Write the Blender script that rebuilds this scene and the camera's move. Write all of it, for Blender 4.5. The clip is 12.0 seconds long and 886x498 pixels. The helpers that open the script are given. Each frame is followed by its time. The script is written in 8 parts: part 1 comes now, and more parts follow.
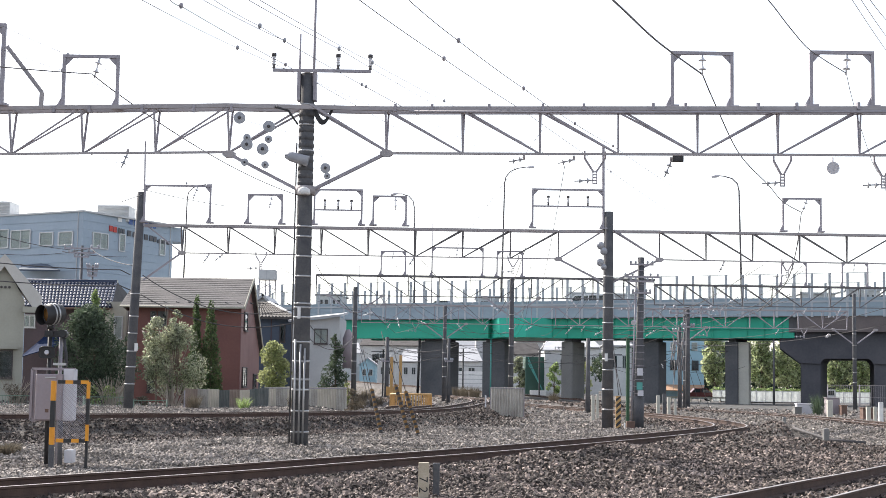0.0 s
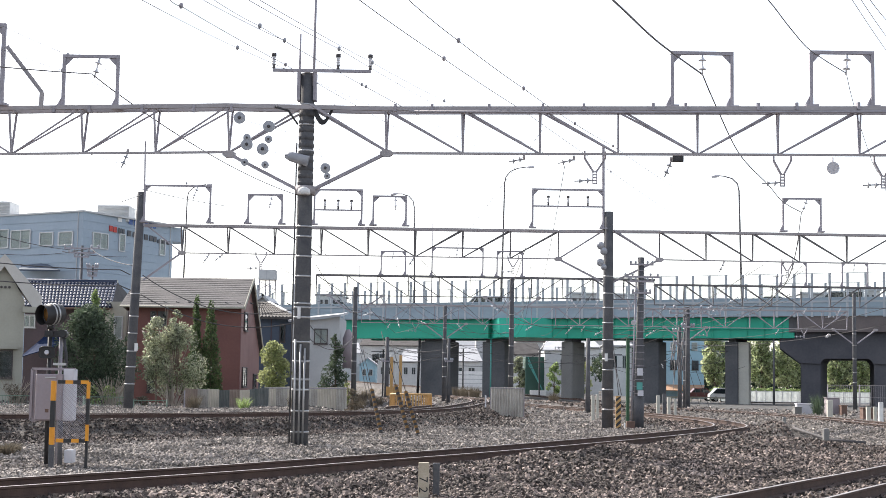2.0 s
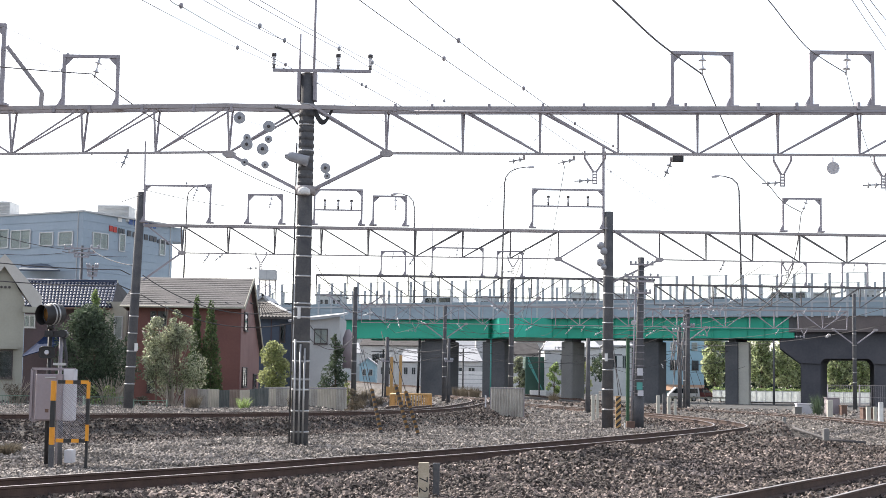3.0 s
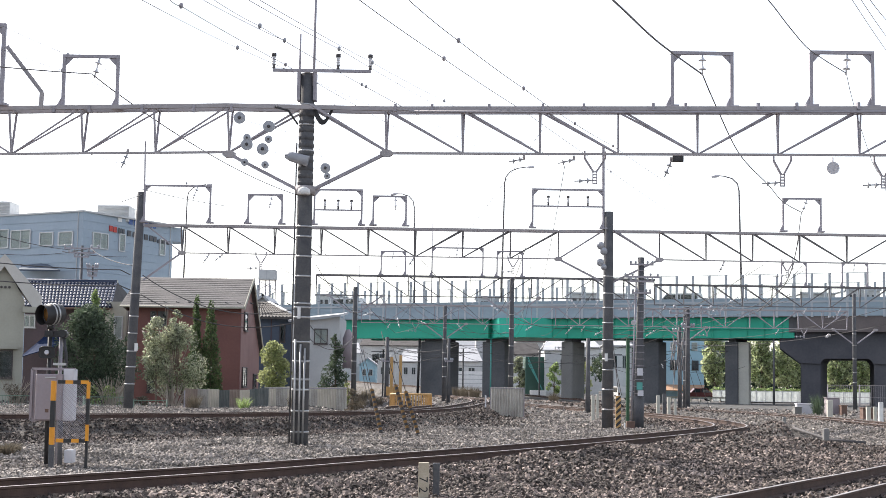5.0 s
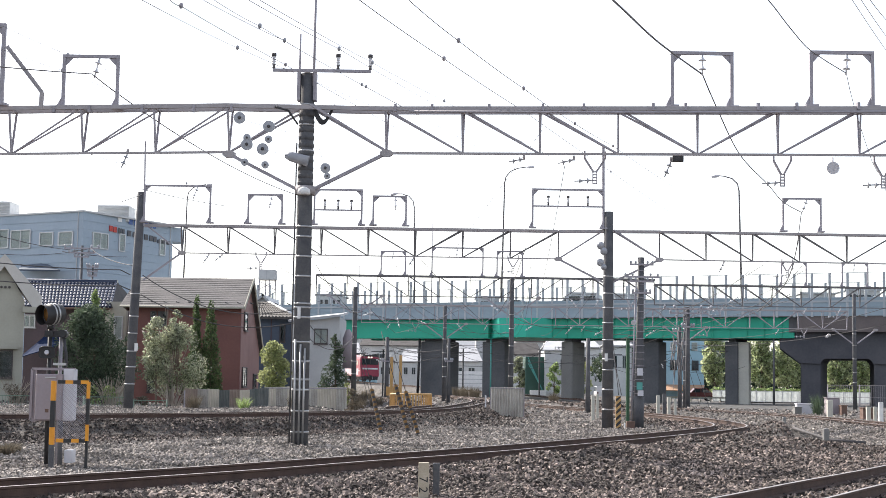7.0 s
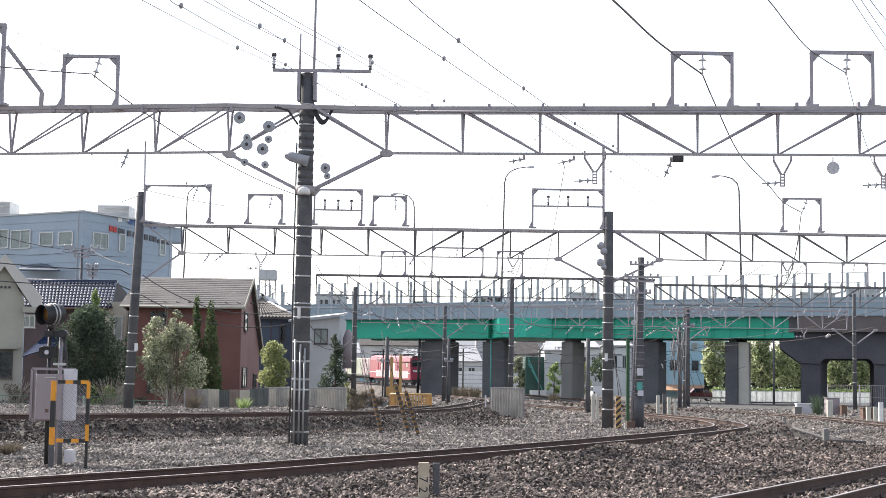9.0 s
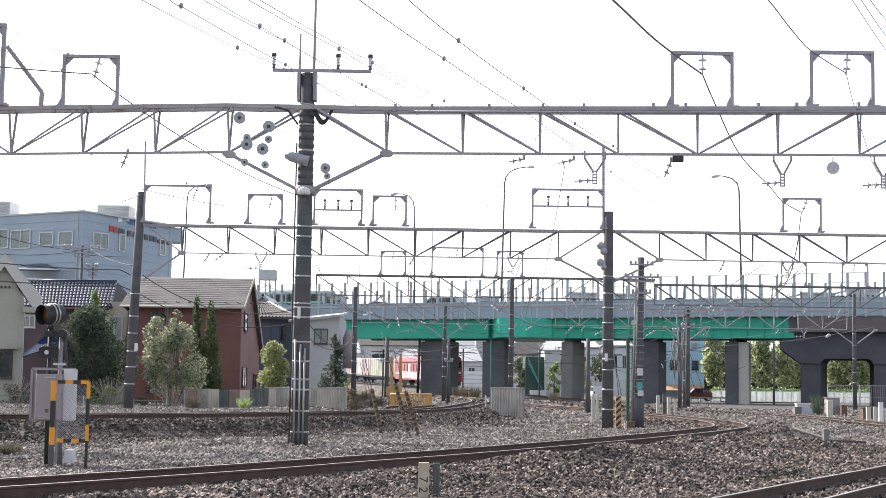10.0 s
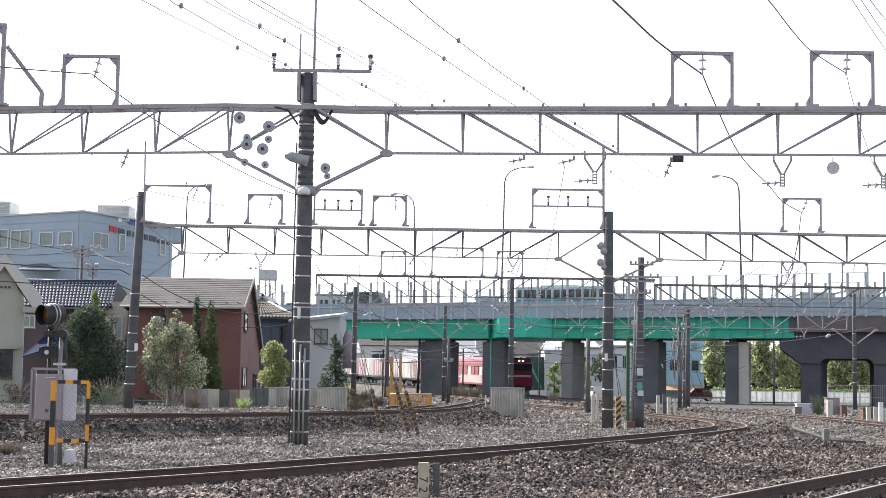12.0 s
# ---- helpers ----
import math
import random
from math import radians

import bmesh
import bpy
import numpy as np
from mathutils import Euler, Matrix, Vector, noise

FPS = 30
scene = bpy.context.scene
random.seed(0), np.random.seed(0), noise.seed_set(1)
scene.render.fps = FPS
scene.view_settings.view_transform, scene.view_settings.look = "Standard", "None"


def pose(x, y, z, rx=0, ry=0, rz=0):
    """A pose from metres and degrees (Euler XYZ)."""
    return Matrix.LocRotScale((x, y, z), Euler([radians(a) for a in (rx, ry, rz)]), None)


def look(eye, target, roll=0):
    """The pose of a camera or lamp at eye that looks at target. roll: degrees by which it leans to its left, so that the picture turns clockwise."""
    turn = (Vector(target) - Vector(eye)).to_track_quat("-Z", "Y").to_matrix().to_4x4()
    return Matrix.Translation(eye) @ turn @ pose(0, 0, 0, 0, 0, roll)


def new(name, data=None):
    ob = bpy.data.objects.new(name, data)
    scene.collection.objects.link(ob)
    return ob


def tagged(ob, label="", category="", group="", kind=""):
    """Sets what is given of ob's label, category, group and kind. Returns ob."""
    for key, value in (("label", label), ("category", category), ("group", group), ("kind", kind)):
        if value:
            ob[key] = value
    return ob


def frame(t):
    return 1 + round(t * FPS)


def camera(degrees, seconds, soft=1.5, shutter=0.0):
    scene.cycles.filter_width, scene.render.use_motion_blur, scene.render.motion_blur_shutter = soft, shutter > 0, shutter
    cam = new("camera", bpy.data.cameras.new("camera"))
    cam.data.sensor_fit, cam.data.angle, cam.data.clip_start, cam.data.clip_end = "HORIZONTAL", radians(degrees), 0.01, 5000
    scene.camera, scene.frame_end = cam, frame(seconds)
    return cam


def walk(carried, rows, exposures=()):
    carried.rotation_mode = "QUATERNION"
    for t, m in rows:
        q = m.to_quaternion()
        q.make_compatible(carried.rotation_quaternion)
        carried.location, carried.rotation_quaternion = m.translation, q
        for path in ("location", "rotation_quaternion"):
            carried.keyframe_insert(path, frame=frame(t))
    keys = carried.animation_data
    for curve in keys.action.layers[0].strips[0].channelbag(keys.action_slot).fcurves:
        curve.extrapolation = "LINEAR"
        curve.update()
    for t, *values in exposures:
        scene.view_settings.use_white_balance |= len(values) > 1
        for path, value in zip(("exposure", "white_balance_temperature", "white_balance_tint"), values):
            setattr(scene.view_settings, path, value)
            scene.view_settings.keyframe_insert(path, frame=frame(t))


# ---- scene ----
# ---- camera ----
cam = camera(33.57, 12.0, soft=0.85)
EYE = (0.0, 0.0, 1.75)
GAZE = look(EYE, (0.0, 26.0, 4.11), 0.85)
walk(cam, [(0.0, GAZE), (12.0, GAZE)], [(0.0, 1.12, 6600, 12), (12.0, 1.12, 6600, 12)])

# ---- sky, sun, exposure ----
SUN_ELEVATION, SUN_AZIMUTH = 38.0, -46.0   # azimuth clockwise from +y
world = bpy.data.worlds.new("sky")
scene.world = world
world.use_nodes = True
wn = world.node_tree.nodes
sky = wn.new("ShaderNodeTexSky")
sky.sky_type = "NISHITA"
sky.sun_disc = False
sky.sun_elevation = radians(SUN_ELEVATION)
sky.sun_rotation = radians(SUN_AZIMUTH)
sky.air_density, sky.dust_density, sky.ozone_density = 1.0, 1.6, 1.0
wn["Background"].inputs["Strength"].default_value = 0.15
haze = wn.new("ShaderNodeHueSaturation")   # thin white haze over the whole sky
haze.inputs["Saturation"].default_value = 0.5
world.node_tree.links.new(sky.outputs["Color"], haze.inputs["Color"])
world.node_tree.links.new(haze.outputs["Color"], wn["Background"].inputs["Color"])
sun = new("sun", bpy.data.lights.new("sun", "SUN"))
sun.data.energy, sun.data.angle, sun.data.color = 4.0, radians(0.6), (1.0, 0.94, 0.84)
_e, _a = radians(SUN_ELEVATION), radians(SUN_AZIMUTH)
SUN_DIR = Vector((math.sin(_a) * math.cos(_e), math.cos(_a) * math.cos(_e), math.sin(_e)))
sun.matrix_world = look(SUN_DIR * 60, (0, 0, 0))



# ---- materials ----
def mat(name, c1, c2=None, scale=3.0, rough=0.7, metal=0.0, bump=0.25, fine=12.0, island=0.0, per_object=0.0, translucent=0.0, spec=0.4, depth=0.01, skew=1.0):
    """Two-scale mottled surface: c1 to c2 in large patches, finer grain on top, relief from the grain."""
    m = bpy.data.materials.new(name)
    m.use_nodes = True
    nt = m.node_tree
    nodes, links = nt.nodes, nt.links
    bsdf = nodes["Principled BSDF"]
    c2 = c2 or tuple(0.7 * v for v in c1)
    coord = nodes.new("ShaderNodeTexCoord")
    big = nodes.new("ShaderNodeTexNoise")
    big.inputs["Scale"].default_value, big.inputs["Detail"].default_value = scale, 4.0
    small = nodes.new("ShaderNodeTexNoise")
    small.inputs["Scale"].default_value, small.inputs["Detail"].default_value = scale * fine, 3.0
    for n in (big, small):
        links.new(coord.outputs["Object"], n.inputs["Vector"])
    both = nodes.new("ShaderNodeMath")
    both.operation = "MULTIPLY_ADD"
    links.new(small.outputs["Fac"], both.inputs[0])
    both.inputs[1].default_value = 0.45
    links.new(big.outputs["Fac"], both.inputs[2])
    ramp = nodes.new("ShaderNodeMapRange")
    ramp.inputs["From Min"].default_value, ramp.inputs["From Max"].default_value = 0.5, 0.95
    links.new(both.outputs[0], ramp.inputs["Value"])
    mix = nodes.new("ShaderNodeMix")
    mix.data_type = "RGBA"
    mix.inputs["A"].default_value, mix.inputs["B"].default_value = (*c1, 1), (*c2, 1)
    links.new(ramp.outputs["Result"], mix.inputs["Factor"])
    out = mix.outputs["Result"]
    if island or per_object:
        source = nodes.new("ShaderNodeNewGeometry").outputs["Random Per Island"] if island else nodes.new("ShaderNodeObjectInfo").outputs["Random"]
        amount = island or per_object
        span = nodes.new("ShaderNodeMapRange")
        span.inputs["To Min"].default_value, span.inputs["To Max"].default_value = 1 - amount, 1 + amount * skew
        if skew != 1.0:   # few bright pieces among many dark ones
            power = nodes.new("ShaderNodeMath")
            power.operation = "POWER"
            power.inputs[1].default_value = skew
            links.new(source, power.inputs[0])
            source = power.outputs[0]
        links.new(source, span.inputs["Value"])
        hue = nodes.new("ShaderNodeHueSaturation")
        links.new(span.outputs["Result"], hue.inputs["Value"])
        links.new(out, hue.inputs["Color"])
        out = hue.outputs["Color"]
    links.new(out, bsdf.inputs["Base Color"])
    bsdf.inputs["Roughness"].default_value, bsdf.inputs["Metallic"].default_value = rough, metal
    bsdf.inputs["Specular IOR Level"].default_value = spec
    if bump:
        b = nodes.new("ShaderNodeBump")
        b.inputs["Strength"].default_value, b.inputs["Distance"].default_value = bump, depth
        links.new(small.outputs["Fac"], b.inputs["Height"])
        links.new(b.outputs["Normal"], bsdf.inputs["Normal"])
    if translucent:
        t = nodes.new("ShaderNodeBsdfTranslucent")
        links.new(out, t.inputs["Color"])
        add = nodes.new("ShaderNodeMixShader")
        add.inputs["Fac"].default_value = translucent
        links.new(bsdf.outputs[0], add.inputs[1])
        links.new(t.outputs[0], add.inputs[2])
        links.new(add.outputs[0], nodes["Material Output"].inputs["Surface"])
    return m


def glow(name, color, strength):
    m = mat(name, color, color, bump=0)
    b = m.node_tree.nodes["Principled BSDF"]
    b.inputs["Emission Color"].default_value, b.inputs["Emission Strength"].default_value = (*color, 1), strength
    return m


def glass(name, color=(0.85, 0.9, 0.9), rough=0.03):
    m = bpy.data.materials.new(name)
    m.use_nodes = True
    b = m.node_tree.nodes["Principled BSDF"]
    b.inputs["Base Color"].default_value = (*color, 1)
    b.inputs["Transmission Weight"].default_value, b.inputs["Roughness"].default_value, b.inputs["IOR"].default_value = 1.0, rough, 1.2
    return m


M_EARTH = mat("gravel ground", (0.052, 0.046, 0.043), (0.155, 0.142, 0.131), 0.6, 0.95, bump=1.0, fine=60, depth=0.05)
M_STONE = mat("ballast stone", (0.04, 0.03, 0.026), (0.22, 0.178, 0.156), 0.5, 0.8, bump=0.4, fine=25, island=0.8, skew=2.2)
M_STONEPALE = mat("pale walkway stone", (0.098, 0.088, 0.08), (0.355, 0.315, 0.283), 0.5, 0.8, bump=0.4, fine=25, island=0.55, skew=1.4)
# brown stone darkened further, so its colour carries shade
M_STONEDARK = mat("shade-dark ballast stone", (0.04, 0.032, 0.028), (0.155, 0.126, 0.112), 0.5, 0.85, bump=0.4, fine=25, island=0.8, skew=2.0)
M_PLATE = mat("cream number plate", (0.5, 0.44, 0.35), (0.34, 0.28, 0.2), 4, 0.6, bump=0.1)
M_RAILSIDE = mat("rusty rail side", (0.055, 0.034, 0.028), (0.088, 0.054, 0.043), 4, 0.8, bump=0.4)
M_RAILTOP = mat("worn rail head", (0.4, 0.36, 0.34), (0.28, 0.24, 0.22), 2, 0.42, 0.75, bump=0.1)
M_SLEEPER = mat("concrete sleeper", (0.3, 0.28, 0.26), (0.22, 0.19, 0.17), 2, 0.9)
M_POLE = mat("weathered concrete pole", (0.066, 0.068, 0.078), (0.118, 0.118, 0.122), 2, 0.85, bump=0.3)
M_GALV = mat("dull galvanised steel", (0.36, 0.34, 0.375), (0.26, 0.245, 0.27), 3, 0.6, 0.1, bump=0.2)
M_RUSTSTEEL = mat("stained galvanised steel", (0.3, 0.28, 0.285), (0.38, 0.355, 0.365), 1.5, 0.65, 0.1, bump=0.2)
# darkened copy of the steel, so thin members hold against the bright sky
M_DARKSTEEL = mat("dark steel", (0.11, 0.105, 0.11), (0.17, 0.162, 0.168), 3, 0.7, 0.0, bump=0.2)
M_BAND = mat("bright steel band", (0.5, 0.5, 0.5), (0.35, 0.35, 0.36), 8, 0.4, 0.7, bump=0.1)
M_WIRE = mat("dark wire", (0.06, 0.057, 0.06), (0.1, 0.096, 0.1), 5, 0.75, 0.0, bump=0, spec=0.2)
M_THINWIRE = mat("pale thin wire", (0.28, 0.28, 0.3), (0.2, 0.2, 0.22), 5, 0.6, 0.3, bump=0)
M_CABLE = mat("black cable", (0.02, 0.02, 0.022), (0.04, 0.04, 0.045), 5, 0.5, bump=0)
M_CERAMIC = mat("white ceramic", (0.62, 0.62, 0.64), (0.5, 0.5, 0.53), 6, 0.25, bump=0)
M_DISC = mat("grey insulator glaze", (0.36, 0.37, 0.4), (0.28, 0.29, 0.32), 6, 0.25, bump=0)
M_CONC = mat("shaded concrete", (0.17, 0.168, 0.165), (0.22, 0.218, 0.21), 0.5, 0.9, bump=0.3)
# base colour lowered to hold the shade under the bridge deck
M_CONCDARK = mat("deck-shaded dark concrete", (0.08, 0.084, 0.092), (0.12, 0.122, 0.13), 0.4, 0.9, bump=0.3)
M_CONCPALE = mat("pale concrete", (0.48, 0.47, 0.42), (0.38, 0.375, 0.34), 0.6, 0.9, bump=0.2)
M_GREEN = mat("green girder paint", (0.014, 0.37, 0.255), (0.016, 0.32, 0.215), 0.3, 0.5, bump=0.1)
# darker concrete for the portal's caps and columns
M_PORTAL = mat("dark portal concrete", (0.06, 0.062, 0.075), (0.09, 0.09, 0.1), 0.4, 0.9, bump=0.3)
# lighter copy of the girder green; sun on the crosshead is in its colour
M_GREENPALE = mat("sunlit green girder paint", (0.022, 0.43, 0.31), (0.022, 0.38, 0.27), 0.3, 0.5, bump=0.1)
M_PARAPET = mat("pale blue noise barrier", (0.29, 0.365, 0.42), (0.24, 0.31, 0.365), 0.3, 0.6, bump=0.1)
M_PARAPETPOST = mat("barrier post", (0.4, 0.43, 0.46), (0.33, 0.36, 0.39), 0.6, 0.6, bump=0.1)
M_ASPHALT = mat("asphalt", (0.05, 0.05, 0.052), (0.075, 0.073, 0.07), 1.0, 0.9, bump=0.4)
M_BLUEWALL = mat("blue grey cladding", (0.34, 0.41, 0.48), (0.29, 0.36, 0.43), 0.35, 0.7, bump=0.1)
M_WHITE = mat("white paint", (0.75, 0.75, 0.74), (0.62, 0.62, 0.62), 2, 0.5, bump=0.1)
M_CREAM = mat("cream render", (0.42, 0.41, 0.35), (0.35, 0.34, 0.29), 0.7, 0.85, bump=0.2)
M_GREYRENDER = mat("grey white render", (0.5, 0.52, 0.53), (0.42, 0.44, 0.45), 0.6, 0.85, bump=0.2)
M_GABLEROSE = mat("rose brown siding", (0.3, 0.18, 0.165), (0.25, 0.145, 0.135), 0.6, 0.75, bump=0.2)
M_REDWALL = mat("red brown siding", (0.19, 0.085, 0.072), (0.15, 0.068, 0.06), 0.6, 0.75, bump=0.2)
M_SLATE = mat("grey brown roof slate", (0.08, 0.078, 0.08), (0.13, 0.122, 0.124), 0.8, 0.8, bump=0.3, island=0.12)
M_BLUETILE = mat("glazed blue roof tile", (0.008, 0.015, 0.038), (0.018, 0.028, 0.058), 1.0, 0.13, bump=0.1, island=0.2)
M_DARKTILE = mat("dark roof tile", (0.05, 0.046, 0.046), (0.09, 0.085, 0.085), 1.0, 0.75, bump=0.1, island=0.3, spec=0.2)
M_BLUEHOUSE = mat("slate blue siding", (0.085, 0.11, 0.15), (0.065, 0.085, 0.12), 0.6, 0.75, bump=0.2)
M_DARKWALL = mat("dark plum siding", (0.1, 0.075, 0.085), (0.075, 0.06, 0.065), 0.6, 0.8, bump=0.2)
M_FRAME = mat("window frame", (0.55, 0.56, 0.57), (0.45, 0.46, 0.47), 3, 0.4, 0.2, bump=0)
M_DARKFRAME = mat("dark window frame", (0.06, 0.05, 0.05), (0.09, 0.08, 0.08), 3, 0.4, 0.2, bump=0)
M_ROOM = mat("dim room", (0.06, 0.065, 0.07), (0.11, 0.11, 0.11), 1.2, 0.9, bump=0)
M_CURTAIN = mat("pale curtain", (0.5, 0.52, 0.5), (0.4, 0.42, 0.41), 2.5, 0.9, bump=0.1)
M_GLASS = glass("window glass")
M_CORR = mat("corrugated galvanised sheet", (0.5, 0.48, 0.44), (0.3, 0.275, 0.25), 1.2, 0.6, 0.2, bump=0.1, per_object=0.35)
M_FENCEGREEN = mat("green fence wire", (0.16, 0.24, 0.19), (0.12, 0.18, 0.14), 3, 0.6, bump=0)
M_YELLOW = mat("yellow paint", (0.5, 0.31, 0.12), (0.4, 0.24, 0.09), 2, 0.5, bump=0.1)
M_ORANGE = mat("orange warning paint", (0.75, 0.32, 0.03), (0.62, 0.25, 0.02), 3, 0.45, bump=0.1)
M_BLACK = mat("black paint", (0.018, 0.018, 0.02), (0.03, 0.03, 0.032), 3, 0.5, bump=0.1)
M_BOXGREY = mat("grey cabinet enamel", (0.3, 0.26, 0.28), (0.25, 0.215, 0.23), 1.5, 0.5, bump=0.1)
M_BOXWHITE = mat("light cabinet enamel", (0.58, 0.58, 0.62), (0.5, 0.5, 0.54), 1.5, 0.5, bump=0.1)
M_BROWN = mat("rusty brown metal", (0.16, 0.1, 0.078), (0.11, 0.07, 0.056), 3, 0.8, bump=0.3)
M_BARK = mat("bark", (0.1, 0.075, 0.055), (0.15, 0.12, 0.09), 4, 0.9, bump=0.6)
M_LEAFDARK = mat("dark conifer leaf", (0.06, 0.092, 0.06), (0.105, 0.138, 0.085), 0.8, 0.6, bump=0, island=0.5, translucent=0.35)
M_LEAFMID = mat("green leaf", (0.17, 0.25, 0.1), (0.3, 0.37, 0.16), 0.8, 0.3, bump=0, island=0.5, translucent=0.6)
# leaf colour set paler than life to hold sunlight on the far trees
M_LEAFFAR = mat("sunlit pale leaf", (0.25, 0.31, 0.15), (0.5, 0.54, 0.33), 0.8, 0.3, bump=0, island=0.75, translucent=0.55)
M_LEAFLIGHT = mat("pale glossy leaf", (0.17, 0.2, 0.11), (0.4, 0.42, 0.3), 0.8, 0.16, bump=0, island=0.7, translucent=0.4, spec=0.9)
M_LEAFCYPRESS = mat("cypress spray", (0.055, 0.09, 0.035), (0.1, 0.15, 0.06), 0.8, 0.45, bump=0, island=0.5, translucent=0.45)
M_LEAFYELLOW = mat("yellow green leaf", (0.24, 0.28, 0.12), (0.38, 0.4, 0.2), 0.8, 0.5, bump=0, island=0.4, translucent=0.55)
M_GRASSDRY = mat("dry grass", (0.11, 0.094, 0.072), (0.17, 0.145, 0.11), 2, 0.8, bump=0, island=0.3, translucent=0.3)
M_TWIG = mat("bare grey twig", (0.26, 0.22, 0.18), (0.34, 0.3, 0.25), 2, 0.8, bump=0)
M_LOCORED = mat("locomotive red", (0.3, 0.024, 0.058), (0.24, 0.02, 0.048), 0.5, 0.35, bump=0)
M_LOCODARK = mat("locomotive underframe", (0.03, 0.03, 0.034), (0.05, 0.048, 0.05), 1, 0.7, bump=0.1)
M_SILVER = mat("silver stripe", (0.7, 0.7, 0.72), (0.6, 0.6, 0.62), 2, 0.35, 0.3, bump=0)
# burgundy paint paled to pink; the strong light is in the colour
M_CONTAINER = mat("overlit pink container", (0.42, 0.27, 0.29), (0.5, 0.38, 0.39), 0.6, 0.6, bump=0.05, per_object=0.2)
M_CONTWHITE = mat("white container", (0.72, 0.7, 0.68), (0.62, 0.6, 0.58), 0.6, 0.6, bump=0.05, per_object=0.1)
M_CONTGREEN = mat("pale green container", (0.55, 0.6, 0.45), (0.48, 0.52, 0.4), 0.6, 0.6, bump=0.05)
M_LAMPGLASS = glow("lit headlight", (1.0, 0.93, 0.8), 0.9)
M_AMBER = mat("amber lens", (0.2, 0.1, 0.03), (0.14, 0.07, 0.025), 4, 0.25, bump=0)
M_REDSIGN = mat("red sign", (0.5, 0.05, 0.04), None, 3, 0.5, bump=0)
M_BLUESIGN = mat("blue sign", (0.08, 0.15, 0.4), None, 3, 0.5, bump=0)
M_DARKSIGN = mat("dark sign", (0.1, 0.1, 0.11), None, 3, 0.5, bump=0)
M_TEAL = mat("teal pipe", (0.1, 0.36, 0.32), (0.08, 0.3, 0.27), 2, 0.5, bump=0)
M_GREENPOST = mat("green post", (0.03, 0.1, 0.05), (0.04, 0.085, 0.045), 2, 0.5, bump=0.1)
M_SKYBLUE = mat("light blue wall", (0.32, 0.5, 0.59), (0.27, 0.43, 0.52), 0.4, 0.7, bump=0.1)
M_SHEDGREEN = mat("dark green sheet", (0.025, 0.07, 0.055), (0.035, 0.09, 0.07), 0.6, 0.6, bump=0.1)
M_RAILPANEL = mat("translucent white panel", (0.78, 0.8, 0.8), (0.68, 0.71, 0.71), 1.5, 0.5, bump=0, translucent=0.7)
M_FARROOF = mat("pale far roof", (0.46, 0.47, 0.49), (0.32, 0.33, 0.35), 0.3, 0.6, bump=0.1)
M_FARWALL = mat("pale far wall", (0.55, 0.56, 0.56), (0.4, 0.41, 0.42), 0.2, 0.8, bump=0.1)
M_CAR_WHITE = mat("white car paint", (0.75, 0.75, 0.76), (0.72, 0.72, 0.73), 1, 0.2, bump=0)
M_CAR_DARK = mat("dark car paint", (0.06, 0.07, 0.085), (0.05, 0.06, 0.07), 1, 0.2, bump=0)
M_CAR_SILVER = mat("silver car paint", (0.4, 0.42, 0.44), (0.37, 0.39, 0.41), 1, 0.25, 0.4, bump=0)
M_CAR_RED = mat("red car paint", (0.1, 0.022, 0.022), None, 1, 0.3, bump=0)
M_CARGLASS = mat("dark car glass", (0.02, 0.028, 0.032), (0.03, 0.035, 0.04), 1, 0.06, bump=0, spec=0.7)
M_TYRE = mat("tyre rubber", (0.02, 0.02, 0.02), (0.03, 0.03, 0.03), 4, 0.9, bump=0.1)
M_BUS = mat("bus paint", (0.4, 0.49, 0.51), (0.35, 0.44, 0.46), 0.5, 0.35, bump=0)
M_BUSGREEN = mat("bus green band", (0.05, 0.3, 0.26), None, 0.5, 0.35, bump=0)


# ---- mesh tools ----
ORIGIN = {}


